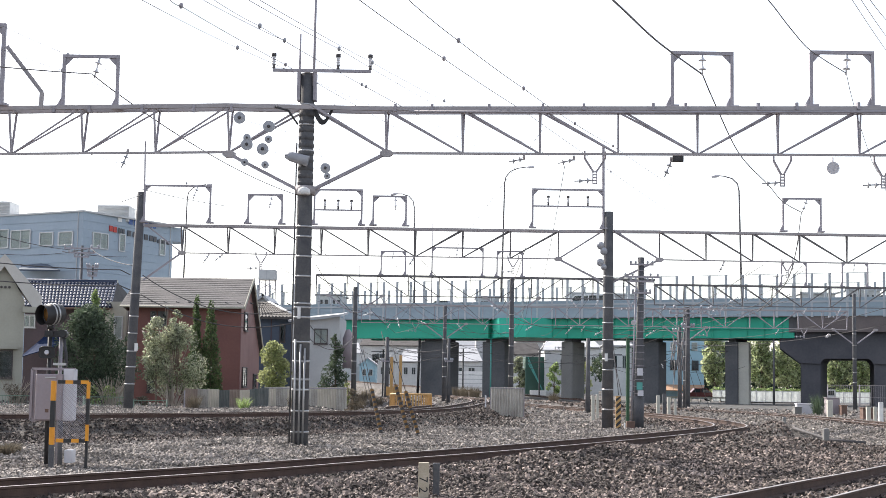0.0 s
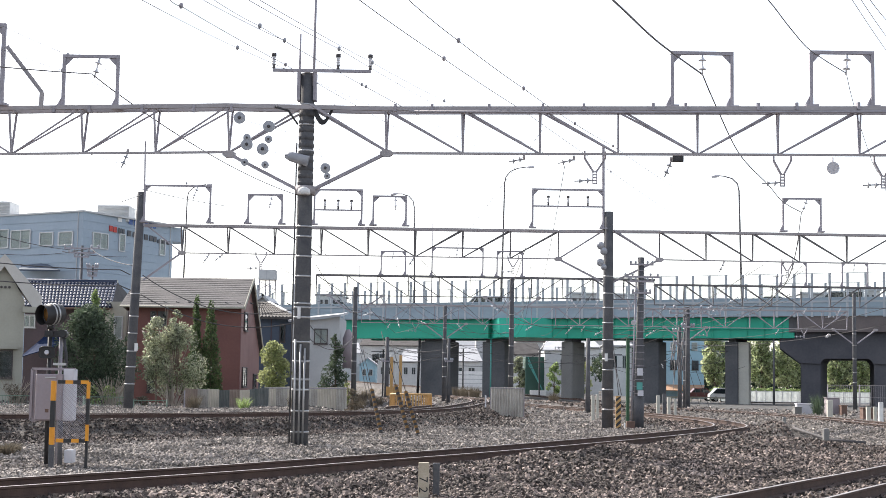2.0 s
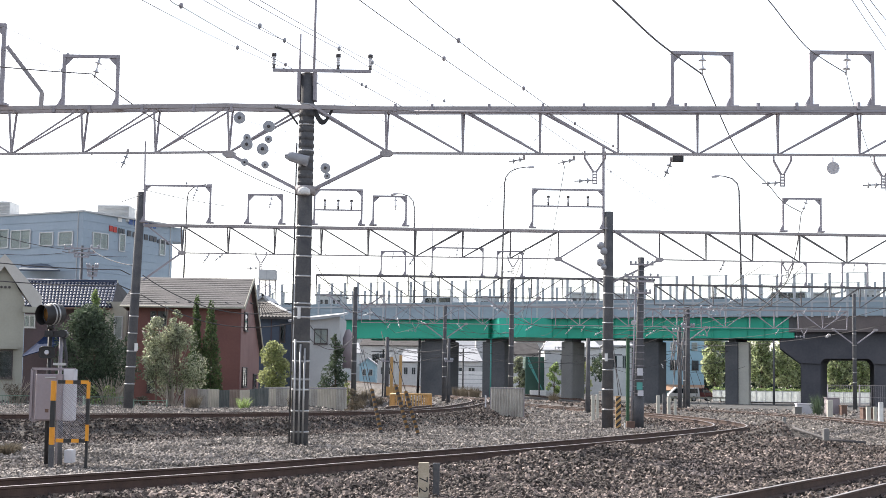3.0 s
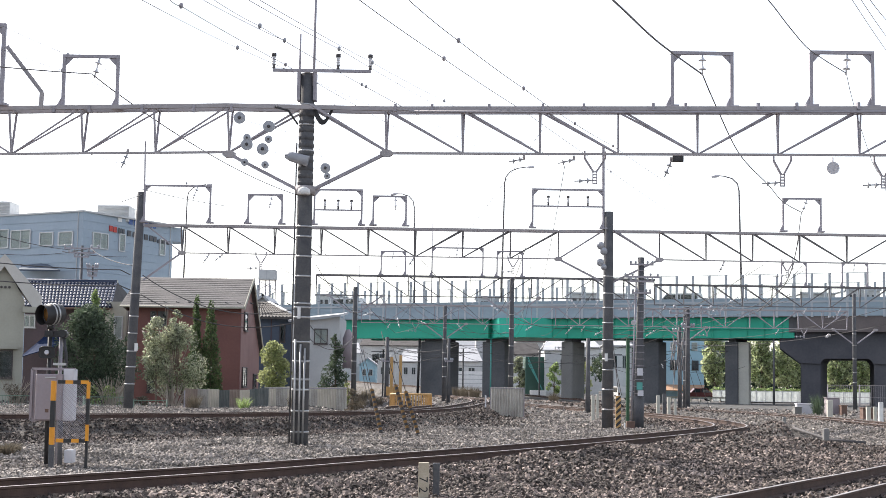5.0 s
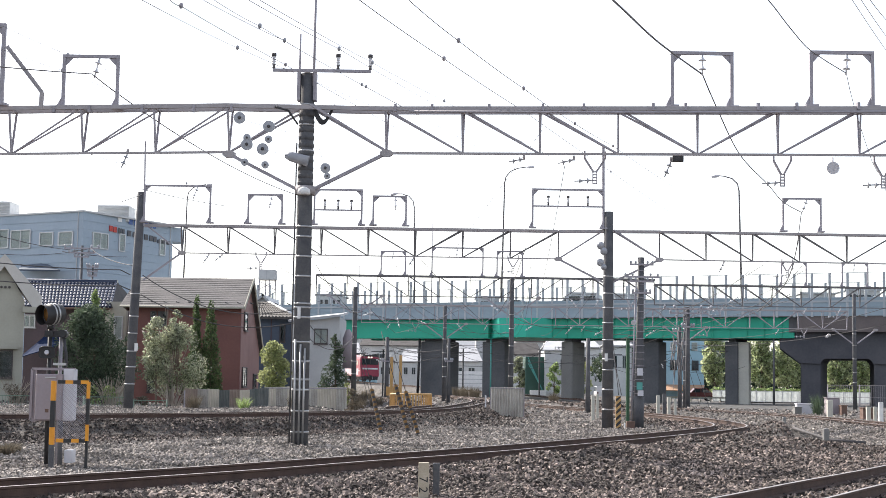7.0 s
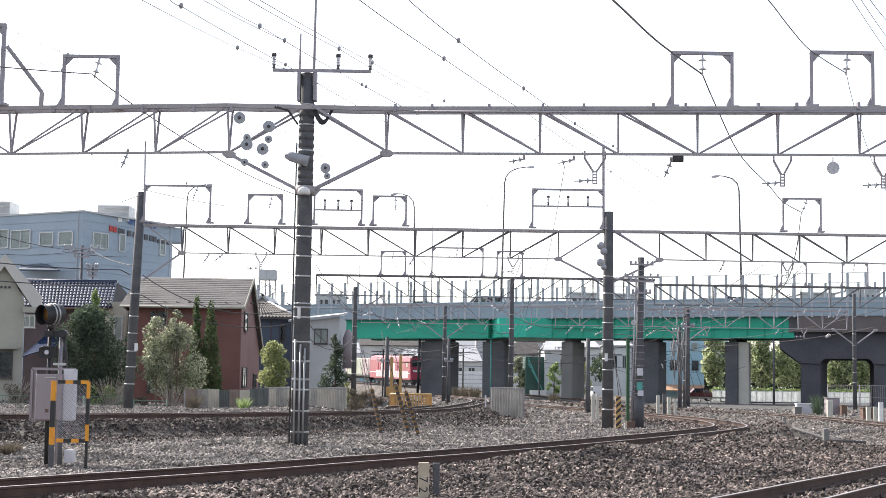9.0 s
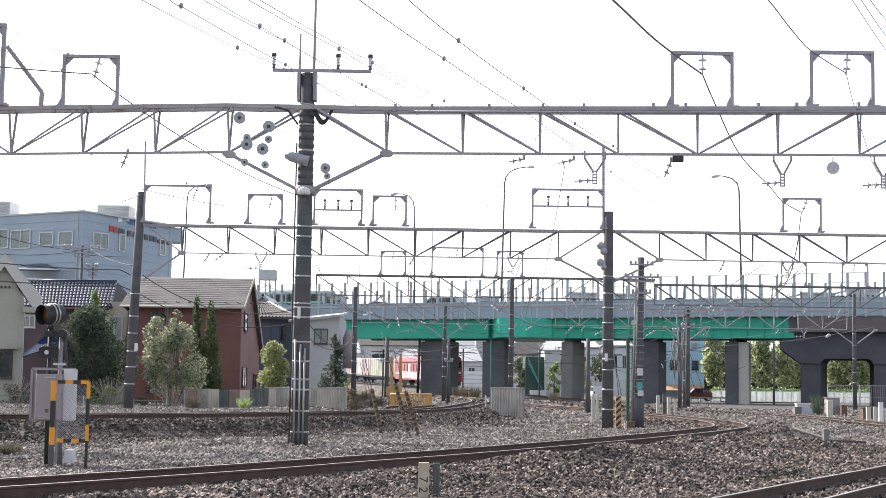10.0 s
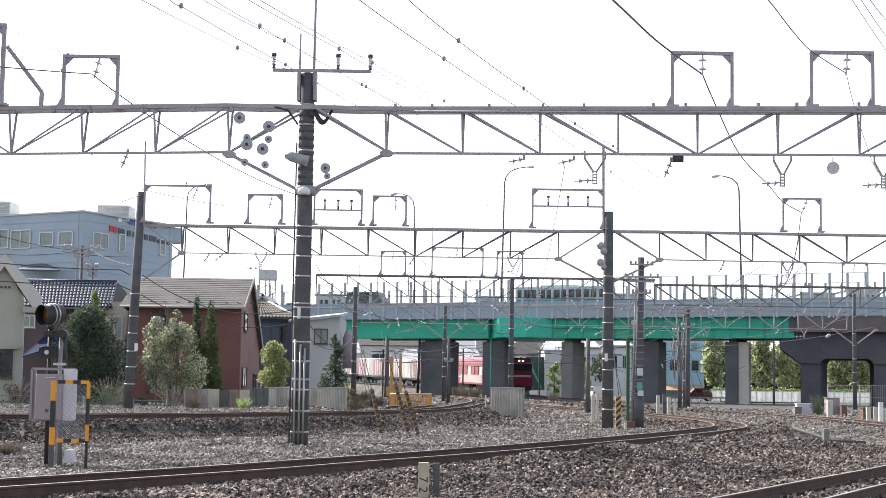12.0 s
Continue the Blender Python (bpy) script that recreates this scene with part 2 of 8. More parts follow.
class Shape:
    """Gathers vertices and faces in world metres; put() turns them into one mesh."""

    def __init__(self):
        self.v, self.f, self.s = [], [], []

    def add(self, verts, faces, smooth=False):
        n = len(self.v)
        self.v += [tuple(p) for p in verts]
        self.f += [tuple(i + n for i in face) for face in faces]
        self.s += [smooth] * len(faces)
        return self

    def box(self, lo, hi, m=None, chamfer=0.0):
        (a, b, c), (d, e, f) = lo, hi
        if chamfer:
            k = chamfer
            out = []
            for z, i in ((c, k), (c + k, 0), (f - k, 0), (f, k)):
                out += [(a + k + i * 0.5, b + i * 0.5, z), (d - k - i * 0.5, b + i * 0.5, z), (d - i * 0.5, b + k + i * 0.5, z), (d - i * 0.5, e - k - i * 0.5, z),
                        (d - k - i * 0.5, e - i * 0.5, z), (a + k + i * 0.5, e - i * 0.5, z), (a + i * 0.5, e - k - i * 0.5, z), (a + i * 0.5, b + k + i * 0.5, z)]
            faces = [tuple(range(7, -1, -1)), tuple(range(24, 32))]
            for r in range(3):
                for i in range(8):
                    j = (i + 1) % 8
                    faces.append((r * 8 + i, r * 8 + j, r * 8 + 8 + j, r * 8 + 8 + i))
        else:
            out = [(a, b, c), (d, b, c), (d, e, c), (a, e, c), (a, b, f), (d, b, f), (d, e, f), (a, e, f)]
            faces = [(3, 2, 1, 0), (4, 5, 6, 7), (0, 1, 5, 4), (1, 2, 6, 5), (2, 3, 7, 6), (3, 0, 4, 7)]
        if m is not None:
            out = [m @ Vector(p) for p in out]
        return self.add(out, faces)

    def beam(self, p, q, w, h, up=(0, 0, 1)):
        """A square bar from p to q, w wide and h high."""
        p, q = Vector(p), Vector(q)
        d = (q - p).normalized()
        side = d.cross(Vector(up))
        if side.length < 1e-3:
            side = d.cross(Vector((0, 1, 0)))
        side.normalize()
        top = side.cross(d)
        out = [e + side * (i * w / 2) + top * (j * h / 2) for e in (p, q) for i, j in ((-1, -1), (1, -1), (1, 1), (-1, 1))]
        return self.add(out, [(3, 2, 1, 0), (4, 5, 6, 7), (0, 1, 5, 4), (1, 2, 6, 5), (2, 3, 7, 6), (3, 0, 4, 7)])

    def angle(self, p, q, w, t=0.012, up=(0, 0, 1)):
        """An L-section bar from p to q with legs w wide."""
        p, q = Vector(p), Vector(q)
        d = (q - p).normalized()
        side = d.cross(Vector(up))
        if side.length < 1e-3:
            side = d.cross(Vector((0, 1, 0)))
        side.normalize()
        top = side.cross(d)
        prof = ((0, 0), (w, 0), (w, t), (t, t), (t, w), (0, w))
        out = [e + side * (a - w / 2) + top * (b - w / 2) for e in (p, q) for a, b in prof]
        faces = [tuple(range(5, -1, -1)), tuple(range(6, 12))] + [(i, (i + 1) % 6, 6 + (i + 1) % 6, 6 + i) for i in range(6)]
        return self.add(out, faces)

    def tube(self, pts, r, n=8, caps=True, flat=False):
        """A round bar along pts; r is one radius, or one for each point."""
        pts = [Vector(p) for p in pts]
        rad = r if isinstance(r, (list, tuple)) else [r] * len(pts)
        out = []
        ref = None
        for i, p in enumerate(pts):
            d = (pts[min(i + 1, len(pts) - 1)] - pts[max(i - 1, 0)]).normalized()
            if ref is None:
                ref = d.cross(Vector((0, 0, 1)) if abs(d.z) < 0.9 else Vector((1, 0, 0))).normalized()
            ref = (ref - d * ref.dot(d)).normalized()
            other = d.cross(ref)
            out += [p + ref * (rad[i] * math.cos(2 * math.pi * k / n)) + other * (rad[i] * math.sin(2 * math.pi * k / n)) for k in range(n)]
        faces = [(i * n + k, i * n + (k + 1) % n, i * n + n + (k + 1) % n, i * n + n + k) for i in range(len(pts) - 1) for k in range(n)]
        self.add(out, faces, n > 4 and not flat)
        if caps:
            m = len(self.v) - len(out)
            self.f += [tuple(m + k for k in range(n - 1, -1, -1)), tuple(m + len(out) - n + k for k in range(n))]
            self.s += [False, False]
        return self

    def prism(self, outline, lo, hi, axis="y"):
        """An outline of (x, z) pairs (axis y), (y, z) pairs (axis x) or (x, y) pairs (axis z), drawn out from lo to hi."""
        def place(a, b, c):
            return (a, c, b) if axis == "y" else (c, a, b) if axis == "x" else (a, b, c)
        n = len(outline)
        out = [place(a, b, lo) for a, b in outline] + [place(a, b, hi) for a, b in outline]
        faces = [tuple(range(n)), tuple(range(2 * n - 1, n - 1, -1))] + [(i, n + i, n + (i + 1) % n, (i + 1) % n) for i in range(n)]
        return self.add(out, faces)

    def slab(self, corners, thick):
        """A plate with the given upper corners, thick metres deep along its normal."""
        c = [Vector(p) for p in corners]
        nrm = (c[1] - c[0]).cross(c[2] - c[0]).normalized() * thick
        n = len(c)
        out = c + [p - nrm for p in c]
        return self.add(out, [tuple(range(n)), tuple(range(2 * n - 1, n - 1, -1))] + [(i, n + i, n + (i + 1) % n, (i + 1) % n) for i in range(n)])

    def data(self, name, material, origin=(0, 0, 0)):
        me = bpy.data.meshes.new(name)
        o = Vector(origin)
        me.from_pydata([tuple(Vector(p) - o) for p in self.v], [], self.f)
        me.polygons.foreach_set("use_smooth", self.s)
        me.materials.append(material)
        bm = bmesh.new()
        bm.from_mesh(me)
        bmesh.ops.recalc_face_normals(bm, faces=bm.faces)
        bm.to_mesh(me)
        bm.free()
        return me


def thing(name, at, label, category, group="", kind=""):
    """An Empty at the base of a thing, to carry its parts."""
    ob = new(name)
    ob.location = at
    ob.empty_display_size = 0.2
    ORIGIN[ob] = Vector(at)
    return tagged(ob, label, category, group, kind)


def part(name, shape, material, parent, label=""):
    """One mesh object under a thing or a part; the shape is in world metres."""
    o = ORIGIN[parent]
    ob = new(name, shape.data(name, material, o))
    ob.parent = parent
    ORIGIN[ob] = o
    return tagged(ob, label) if label else ob


def solid(name, shape, material, at, label, category, group="", kind=""):
    """A thing of one mesh."""
    ob = new(name, shape.data(name, material, at))
    ob.location = at
    ORIGIN[ob] = Vector(at)
    return tagged(ob, label, category, group, kind)


def raw_mesh(name, verts, faces, material):
    """A mesh straight from arrays, for great numbers of small pieces (faces all of one size)."""
    me = bpy.data.meshes.new(name)
    k = faces.shape[1]
    me.vertices.add(len(verts))
    me.vertices.foreach_set("co", verts.astype(np.float32).ravel())
    me.loops.add(faces.size)
    me.loops.foreach_set("vertex_index", faces.astype(np.int32).ravel())
    me.polygons.add(len(faces))
    me.polygons.foreach_set("loop_start", np.arange(0, faces.size, k, dtype=np.int32))
    me.update(calc_edges=True)
    me.polygons.foreach_set("use_smooth", [False] * len(faces))
    me.materials.append(material)
    return me


def spline(pts, step=1.0):
    """A smooth run of points through pts (Catmull-Rom), about step metres apart."""
    p = [np.array(q, float) for q in pts]
    p = [2 * p[0] - p[1]] + p + [2 * p[-1] - p[-2]]
    out = []
    for a, b, c, d in zip(p, p[1:], p[2:], p[3:]):
        n = max(1, int(np.linalg.norm(c - b) / step))
        for i in range(n):
            t = i / n
            out.append(0.5 * (2 * b + (c - a) * t + (2 * a - 5 * b + 4 * c - d) * t * t + (3 * b - a - 3 * c + d) * t ** 3))
    out.append(p[-2])
    return np.array(out)


def sagging(p, q, sag, n=14):
    """Points of a wire from p to q that hangs sag metres at its middle."""
    p, q = Vector(p), Vector(q)
    return [p.lerp(q, i / n) - Vector((0, 0, 4 * sag * (i / n) * (1 - i / n))) for i in range(n + 1)]


# ---- ground and tracks ----
TRACK_A = spline([(-15.0, 3.0), (-11.0, 10.0), (-5.6, 18.8), (-3.25, 22.6), (-1.75, 25.4), (0.2, 28.9), (2.9, 34.3), (5.6, 40.0), (8.6, 46.9), (10.2, 52.0), (10.8, 58.5), (10.5, 67.0), (9.2, 77.0), (6.5, 92.0), (3.0, 112.0), (-2.0, 140.0)], 0.6)
TRACK_B = spline([(-6.0, 0.0), (-1.0, 9.2), (3.9, 17.9), (5.6, 21.0), (8.5, 26.2), (11.8, 33.0), (14.8, 41.0), (16.6, 49.0), (17.4, 58.0), (17.6, 69.0), (16.4, 80.0), (13.4, 92.0), (9.0, 112.0), (4.0, 140.0)], 0.6)
TRACK_C = spline([(-26.0, 42.0), (-18.5, 44.6), (-13.9, 46.6), (-10.8, 49.2), (-7.7, 52.8), (-4.2, 57.6), (-1.5, 63.5), (0.4, 72.0), (1.6, 84.0), (2.6, 98.0), (2.4, 116.0), (0.0, 140.0)], 0.6)
TRACK_D = spline([(-2.2, 74.0), (-0.9, 84.0), (-1.6, 95.0), (-3.4, 106.0), (-7.0, 130.0), (-9.0, 140.0)], 0.8)
TRAIN_LINE = np.array([(15.2, 145.0), (-82.0, 412.0)])   # straight line of the freight train
TRACKS = ((TRACK_A, 0.40), (TRACK_B, 0.40), (TRACK_C, 0.55), (TRACK_D, 0.50))


def near_track(x, y, line):
    """Distance of every point from a line of points."""
    best = np.full(x.shape, 1e9)
    for px, py in line[::2]:
        best = np.minimum(best, (x - px) ** 2 + (y - py) ** 2)
    return np.sqrt(best)


def smooth(t):
    t = np.clip(t, 0, 1)
    return t * t * (3 - 2 * t)


def ground_height(x, y):
    """Height of the gravel: level land, banked up to the sleepers along each track."""
    x, y = np.asarray(x, float), np.asarray(y, float)
    z = 0.02 * np.sin(x * 0.9 + 1.3 * np.sin(y * 0.35)) + 0.02 * np.sin(y * 0.7 + x * 0.4)
    for line, top in TRACKS:
        d = near_track(x, y, line)
        s = smooth((2.5 - d) / 0.95) if line is TRACK_C else smooth((2.9 - d) / 1.5)
        bed = top - 0.19 + (0.08 * smooth((y - 42) / 10) if line is TRACK_B else 0.0)
        z = np.maximum(z, bed * s + z * (1 - s))
    # shallow ditch at the foot of the bank of the left-hand curve
    south = smooth((np.interp(x, TRACK_C[:110, 0], TRACK_C[:110, 1]) - y) / 2.0) * smooth((-1.0 - x) / 4.0)
    away = near_track(x, y, TRACK_C)
    z = z - south * (0.26 * np.exp(-((away - 4.3) / 1.7) ** 2))
    # raised cess between the left-hand curve and the fences
    north = smooth((y - np.interp(x, TRACK_C[:110, 0], TRACK_C[:110, 1]) - 1.2) / 2.0) * smooth((-4.0 - x) / 3.0) * smooth((82.0 - y) / 6.0)
    z = np.maximum(z, 0.4 * north + z * (1 - north))
    # heaped ballast between the two near tracks
    for hx, hy, hr, hh in ((-3.7, 37.4, 3.2, 0.13), (6.6, 61.5, 2.6, -0.14), (10.85, 47.8, 1.5, 0.42), (12.9, 46.0, 2.6, 0.12), (9.6, 41.5, 2.4, 0.3), (7.0, 37.0, 2.2, 0.32), (4.6, 32.0, 2.0, 0.3), (2.6, 28.0, 1.8, 0.28), (0.8, 24.5, 1.6, 0.14), (-1.0, 21.5, 1.2, 0.06), (-2.8, 18.5, 1.4, 0.1), (9.5, 32.5, 1.8, -0.12), (6.0, 26.0, 1.6, -0.12)):
        z = z + hh * np.exp(-((x - hx) ** 2 + (y - hy) ** 2) / (hr * hr)) * smooth((near_track(x, y, TRACK_A) - 0.85) / 0.9) * smooth((near_track(x, y, TRACK_B) - 1.1) / 1.2)
    far = smooth((y - 150) / 40)
    return z * (1 - far)


def build_ground():
    xs = np.concatenate([[-1500, -600, -250, -120, -80, -60], np.linspace(-45, 45, 181), [60, 80, 120, 250, 600, 1500]])
    ys = np.concatenate([[-300, -60, -20], np.linspace(-5, 130, 271), np.linspace(135, 200, 14), [260, 400, 800, 1600, 3000]])
    gx, gy = np.meshgrid(xs, ys)
    verts = np.stack([gx, gy, ground_height(gx, gy)], -1).reshape(-1, 3)
    w = len(xs)
    i = (np.arange(len(ys) - 1)[:, None] * w + np.arange(w - 1)[None, :]).ravel()
    me = raw_mesh("ground", verts, np.stack([i, i + 1, i + w + 1, i + w], -1), M_EARTH)
    me.polygons.foreach_set("use_smooth", [True] * len(me.polygons))
    tagged(new("ground", me), "grey brown gravel ground of the railway yard", "ground", kind="structure")


RAIL_PROFILE = ((-0.063, 0), (0.063, 0), (0.063, 0.012), (0.009, 0.03), (0.009, 0.115), (0.032, 0.125), (0.032, 0.152), (-0.032, 0.152), (-0.032, 0.125), (-0.009, 0.115), (-0.009, 0.03), (-0.063, 0.012))


def build_track(line, top, group):
    """Two rails on concrete sleepers; each rail has a rusty body and a bright running surface."""
    n = len(line)
    tang = np.gradient(line, axis=0)
    tang /= np.linalg.norm(tang, axis=1)[:, None]
    side = np.stack([tang[:, 1], -tang[:, 0]], -1)
    track = thing("railway_track", (float(line[0][0]), float(line[0][1]), 0), "rusty steel rails on ballasted concrete sleepers", "railway track", group, "structure")
    for sgn in (-1, 1):
        rail, head = Shape(), Shape()
        p = line + side * (0.5655 * sgn)
        k = len(RAIL_PROFILE)
        verts = [(p[i][0] + side[i][0] * a, p[i][1] + side[i][1] * a, top - 0.152 + b) for i in range(n) for a, b in RAIL_PROFILE]
        rail.add(verts, [(i * k + j, i * k + (j + 1) % k, i * k + k + (j + 1) % k, i * k + k + j) for i in range(n - 1) for j in range(k)])
        strip = ((-0.026, 0.0), (0.026, 0.0), (0.026, 0.003), (-0.026, 0.003))
        head.add([(p[i][0] + side[i][0] * a, p[i][1] + side[i][1] * a, top + b) for i in range(n) for a, b in strip],
                 [(i * 4 + j, i * 4 + (j + 1) % 4, i * 4 + 4 + (j + 1) % 4, i * 4 + 4 + j) for i in range(n - 1) for j in range(4)])
        r = part("rail", rail, M_RAILSIDE, track)
        part("running_surface", head, M_RAILTOP, r, "worn bright running surface")
    s = Shape()
    s.box((-1.0, -0.11, top - 0.34), (1.0, 0.11, top - 0.175), None, 0.02)
    data = s.data("sleeper", M_SLEEPER)
    run = np.concatenate([[0], np.cumsum(np.linalg.norm(np.diff(line, axis=0), axis=1))])
    count = 0
    for d in np.arange(0.4, run[-1], 0.66):
        x, y = np.interp(d, run, line[:, 0]), np.interp(d, run, line[:, 1])
        if not 14 < y < 90:
            continue
        tx, ty = np.interp(d, run, tang[:, 0]), np.interp(d, run, tang[:, 1])
        ob = new("sleeper", data)
        ob.parent = track
        ob.location = (x - line[0][0], y - line[0][1], 0)
        ob.rotation_euler = (0, 0, math.atan2(ty, tx) - math.pi / 2)
        count += 1
    return track


build_ground()
for line_, top_ in TRACKS:
    build_track(line_, top_, "tracks of the junction")


# ---- catenary gantries ----
def insulator(parent, p, q, r=0.07, discs=2, material=M_CERAMIC, name="insulator"):
    """A string of sheds on a rod from p to q."""
    p, q = Vector(p), Vector(q)
    s = Shape().tube([p, q], r * 0.22, 6)
    for i in range(discs):
        a = p.lerp(q, (i + 0.7) / (discs + 0.4))
        d = (q - p).normalized()
        s.tube([a - d * r * 0.9, a - d * r * 0.35, a - d * r * 0.1, a + d * r * 0.05, a + d * r * 0.1], [r * 0.25, r * 0.4, r * 0.95, r, r * 0.35], 10)
    return part(name, s, material, parent, "pale ribbed insulator")


def post_insulator(parent, base, h=0.33):
    x, y, z = base
    s = Shape().tube([(x, y, z), (x, y, z + 0.05), (x, y, z + 0.06), (x, y, z + 0.12), (x, y, z + 0.13)], [0.03, 0.05, 0.035, 0.045, 0.04], 8)
    part("insulator_foot", s, M_WIRE, parent)
    s = Shape()
    prof = []
    for i in range(4):
        zz = z + 0.12 + i * h * 0.15
        prof += [(zz, 0.04), (zz + 0.015, 0.06), (zz + 0.04, 0.04)]
    s.tube([(x, y, a) for a, _ in prof], [b for _, b in prof], 10)
    part("insulator", s, M_CERAMIC, parent, "white ceramic post insulator")
    part("insulator_cap", Shape().tube([(x, y, z + h * 0.8), (x, y, z + h)], 0.065, 8), M_WIRE, parent)


def wire_frame(parent, x0, x1, y, z0, z1, w=0.11, hang=None, bar=None):
    """An upright frame of channel steel on the beam, with gussets, and a string of insulators hung at x = hang."""
    f = Shape()
    f.beam((x0, y, z0), (x0, y, z1), w, w, (1, 0, 0)).beam((x1, y, z0), (x1, y, z1), w, w, (1, 0, 0))
    f.beam((x0 - w / 2, y, z1 + w * 0.3), (x1 + w / 2, y, z1 + w * 0.3), w * 1.1, w)
    for x, sgn in ((x0, 1), (x1, -1)):
        f.prism([(x + sgn * w / 2, z1), (x + sgn * (w / 2 + 0.22), z1), (x + sgn * w / 2, z1 - 0.24)], y - 0.012, y + 0.012)
        f.prism([(x - w * 0.5, z0), (x - w * 0.5 - 0.14, z0), (x - w * 0.5, z0 + 0.28)], y - 0.012, y + 0.012)
        f.box((x - 0.16, y - 0.14, z0 - 0.02), (x + 0.16, y + 0.14, z0 + 0.04))
    frame_part = part("wire_frame", f, M_GALV, parent, "upright frame of grey channel steel")
    if bar:
        part("cross_bar", Shape().beam((x0, y, bar), (x1, y, bar), w * 0.8, w * 0.8), M_GALV, frame_part)
    if hang is not None:
        tx, dx = hang
        insulator(frame_part, (tx, y, z1), (tx + dx, y, z1 - 0.55), 0.105, 2)
    return frame_part


def v_hanger(parent, x, y, z, w=0.3, drop=0.55, arm=-0.75):
    """A V of two straps below the lower chord that carries a sideways insulator."""
    s = Shape()
    for sgn in (-1, 1):
        s.beam((x + sgn * w, y, z + 0.1), (x + sgn * w, y, z - 0.08), 0.045, 0.06, (0, 1, 0)).beam((x + sgn * w, y, z - 0.08), (x + sgn * 0.03, y, z - drop), 0.05, 0.06, (0, 1, 0))
    v = part("v_hanger", s, M_GALV, parent, "V-shaped strap hanger")
    for k in (-1, 1):
        part("slotted_plate", Shape().box((x + k * 0.05 - 0.014, y - 0.02, z - drop - 0.3), (x + k * 0.05 + 0.014, y + 0.02, z - drop + 0.05)), M_GALV, v)
    for k in range(5):
        part("cross_plate", Shape().box((x - 0.034, y - 0.018, z - drop - 0.3 + k * 0.075), (x + 0.034, y + 0.018, z - drop - 0.268 + k * 0.075)), M_GALV, v)
    if arm:
        insulator(v, (x - 0.06, y, z - drop - 0.2), (x + arm, y, z - drop - 0.23), 0.085, 2, M_DISC)


def concrete_pole(parent, x, y, z0, z1, r0, r1, bands=(), lean=0.0, material=M_POLE):
    s = Shape().tube([(x, y, z0), (x + lean, y, z1 - 0.02), (x + lean, y, z1)], [r0, r1, r1 * 0.8], 20)
    p = part("pole", s, material, parent, "tapered dark concrete pole")
    for b in bands:
        t = (b - z0) / (z1 - z0)
        r = r0 + (r1 - r0) * t + 0.012
        part("band", Shape().tube([(x + lean * t, y, b - 0.025), (x + lean * t, y, b + 0.025)], r, 20), M_BAND, p, "bright steel band")
    return p


def truss_beam(parent, p, q, up, low, bays, flip, skip=(), deep=0.7, size=0.11, post=0.075, gap=None, steel=(M_RUSTSTEEL, M_GALV)):
    """A lattice beam: twin upper chords, one lower chord, pairs of posts and diagonals. flip(i) gives the way each bay's diagonals lean."""
    p, q = Vector(p), Vector(q)
    a = (q - p).normalized()
    n = Vector((-a.y, a.x, 0)) * deep / 2
    for sgn in (-1, 1):
        part("upper_chord", Shape().beam(p + n * sgn + Vector((0, 0, up)), q + n * sgn + Vector((0, 0, up)), size, size * 1.3), steel[0], parent)
    step = (q - p) / bays
    for i, j in ((0, bays),) if not gap else ((0, gap[0]), (gap[1], bays)):
        part("lower_chord", Shape().beam(p + step * i + Vector((0, 0, low)), p + step * j + Vector((0, 0, low)), size * 0.8, size * 0.7), steel[0], parent)
    for i in range(bays + 1):
        if gap and gap[0] < i < gap[1]:
            continue
        c = p + step * i
        for sgn in (-1, 1):
            part("post", Shape().angle(c + Vector((0, 0, low)), c + n * sgn + Vector((0, 0, up)), post), steel[1], parent)
        part("tie", Shape().beam(c - n + Vector((0, 0, up - 0.02)), c + n + Vector((0, 0, up - 0.02)), 0.05, 0.05), steel[0], parent)
        if i < bays and i not in skip:
            d = c + step
            lo, hi = (d, c) if flip(i) else (c, d)
            for sgn in (-1, 1):
                part("diagonal", Shape().angle(lo + Vector((0, 0, low)), hi + n * sgn + Vector((0, 0, up)), post), steel[1], parent)


def knee(parent, foot, head, w=0.085):
    part("knee_brace", Shape().beam(foot, head, w, w), M_GALV, parent)
    x, y, z = head
    part("gusset", Shape().prism([(x - 0.08, z - 0.1), (x + 0.08, z - 0.1), (x + 0.17, z - 0.03), (x + 0.17, z + 0.03), (x + 0.08, z + 0.09), (x - 0.08, z + 0.09), (x - 0.17, z + 0.03), (x - 0.17, z - 0.03)], y - 0.06, y + 0.06), M_RUSTSTEEL, parent)


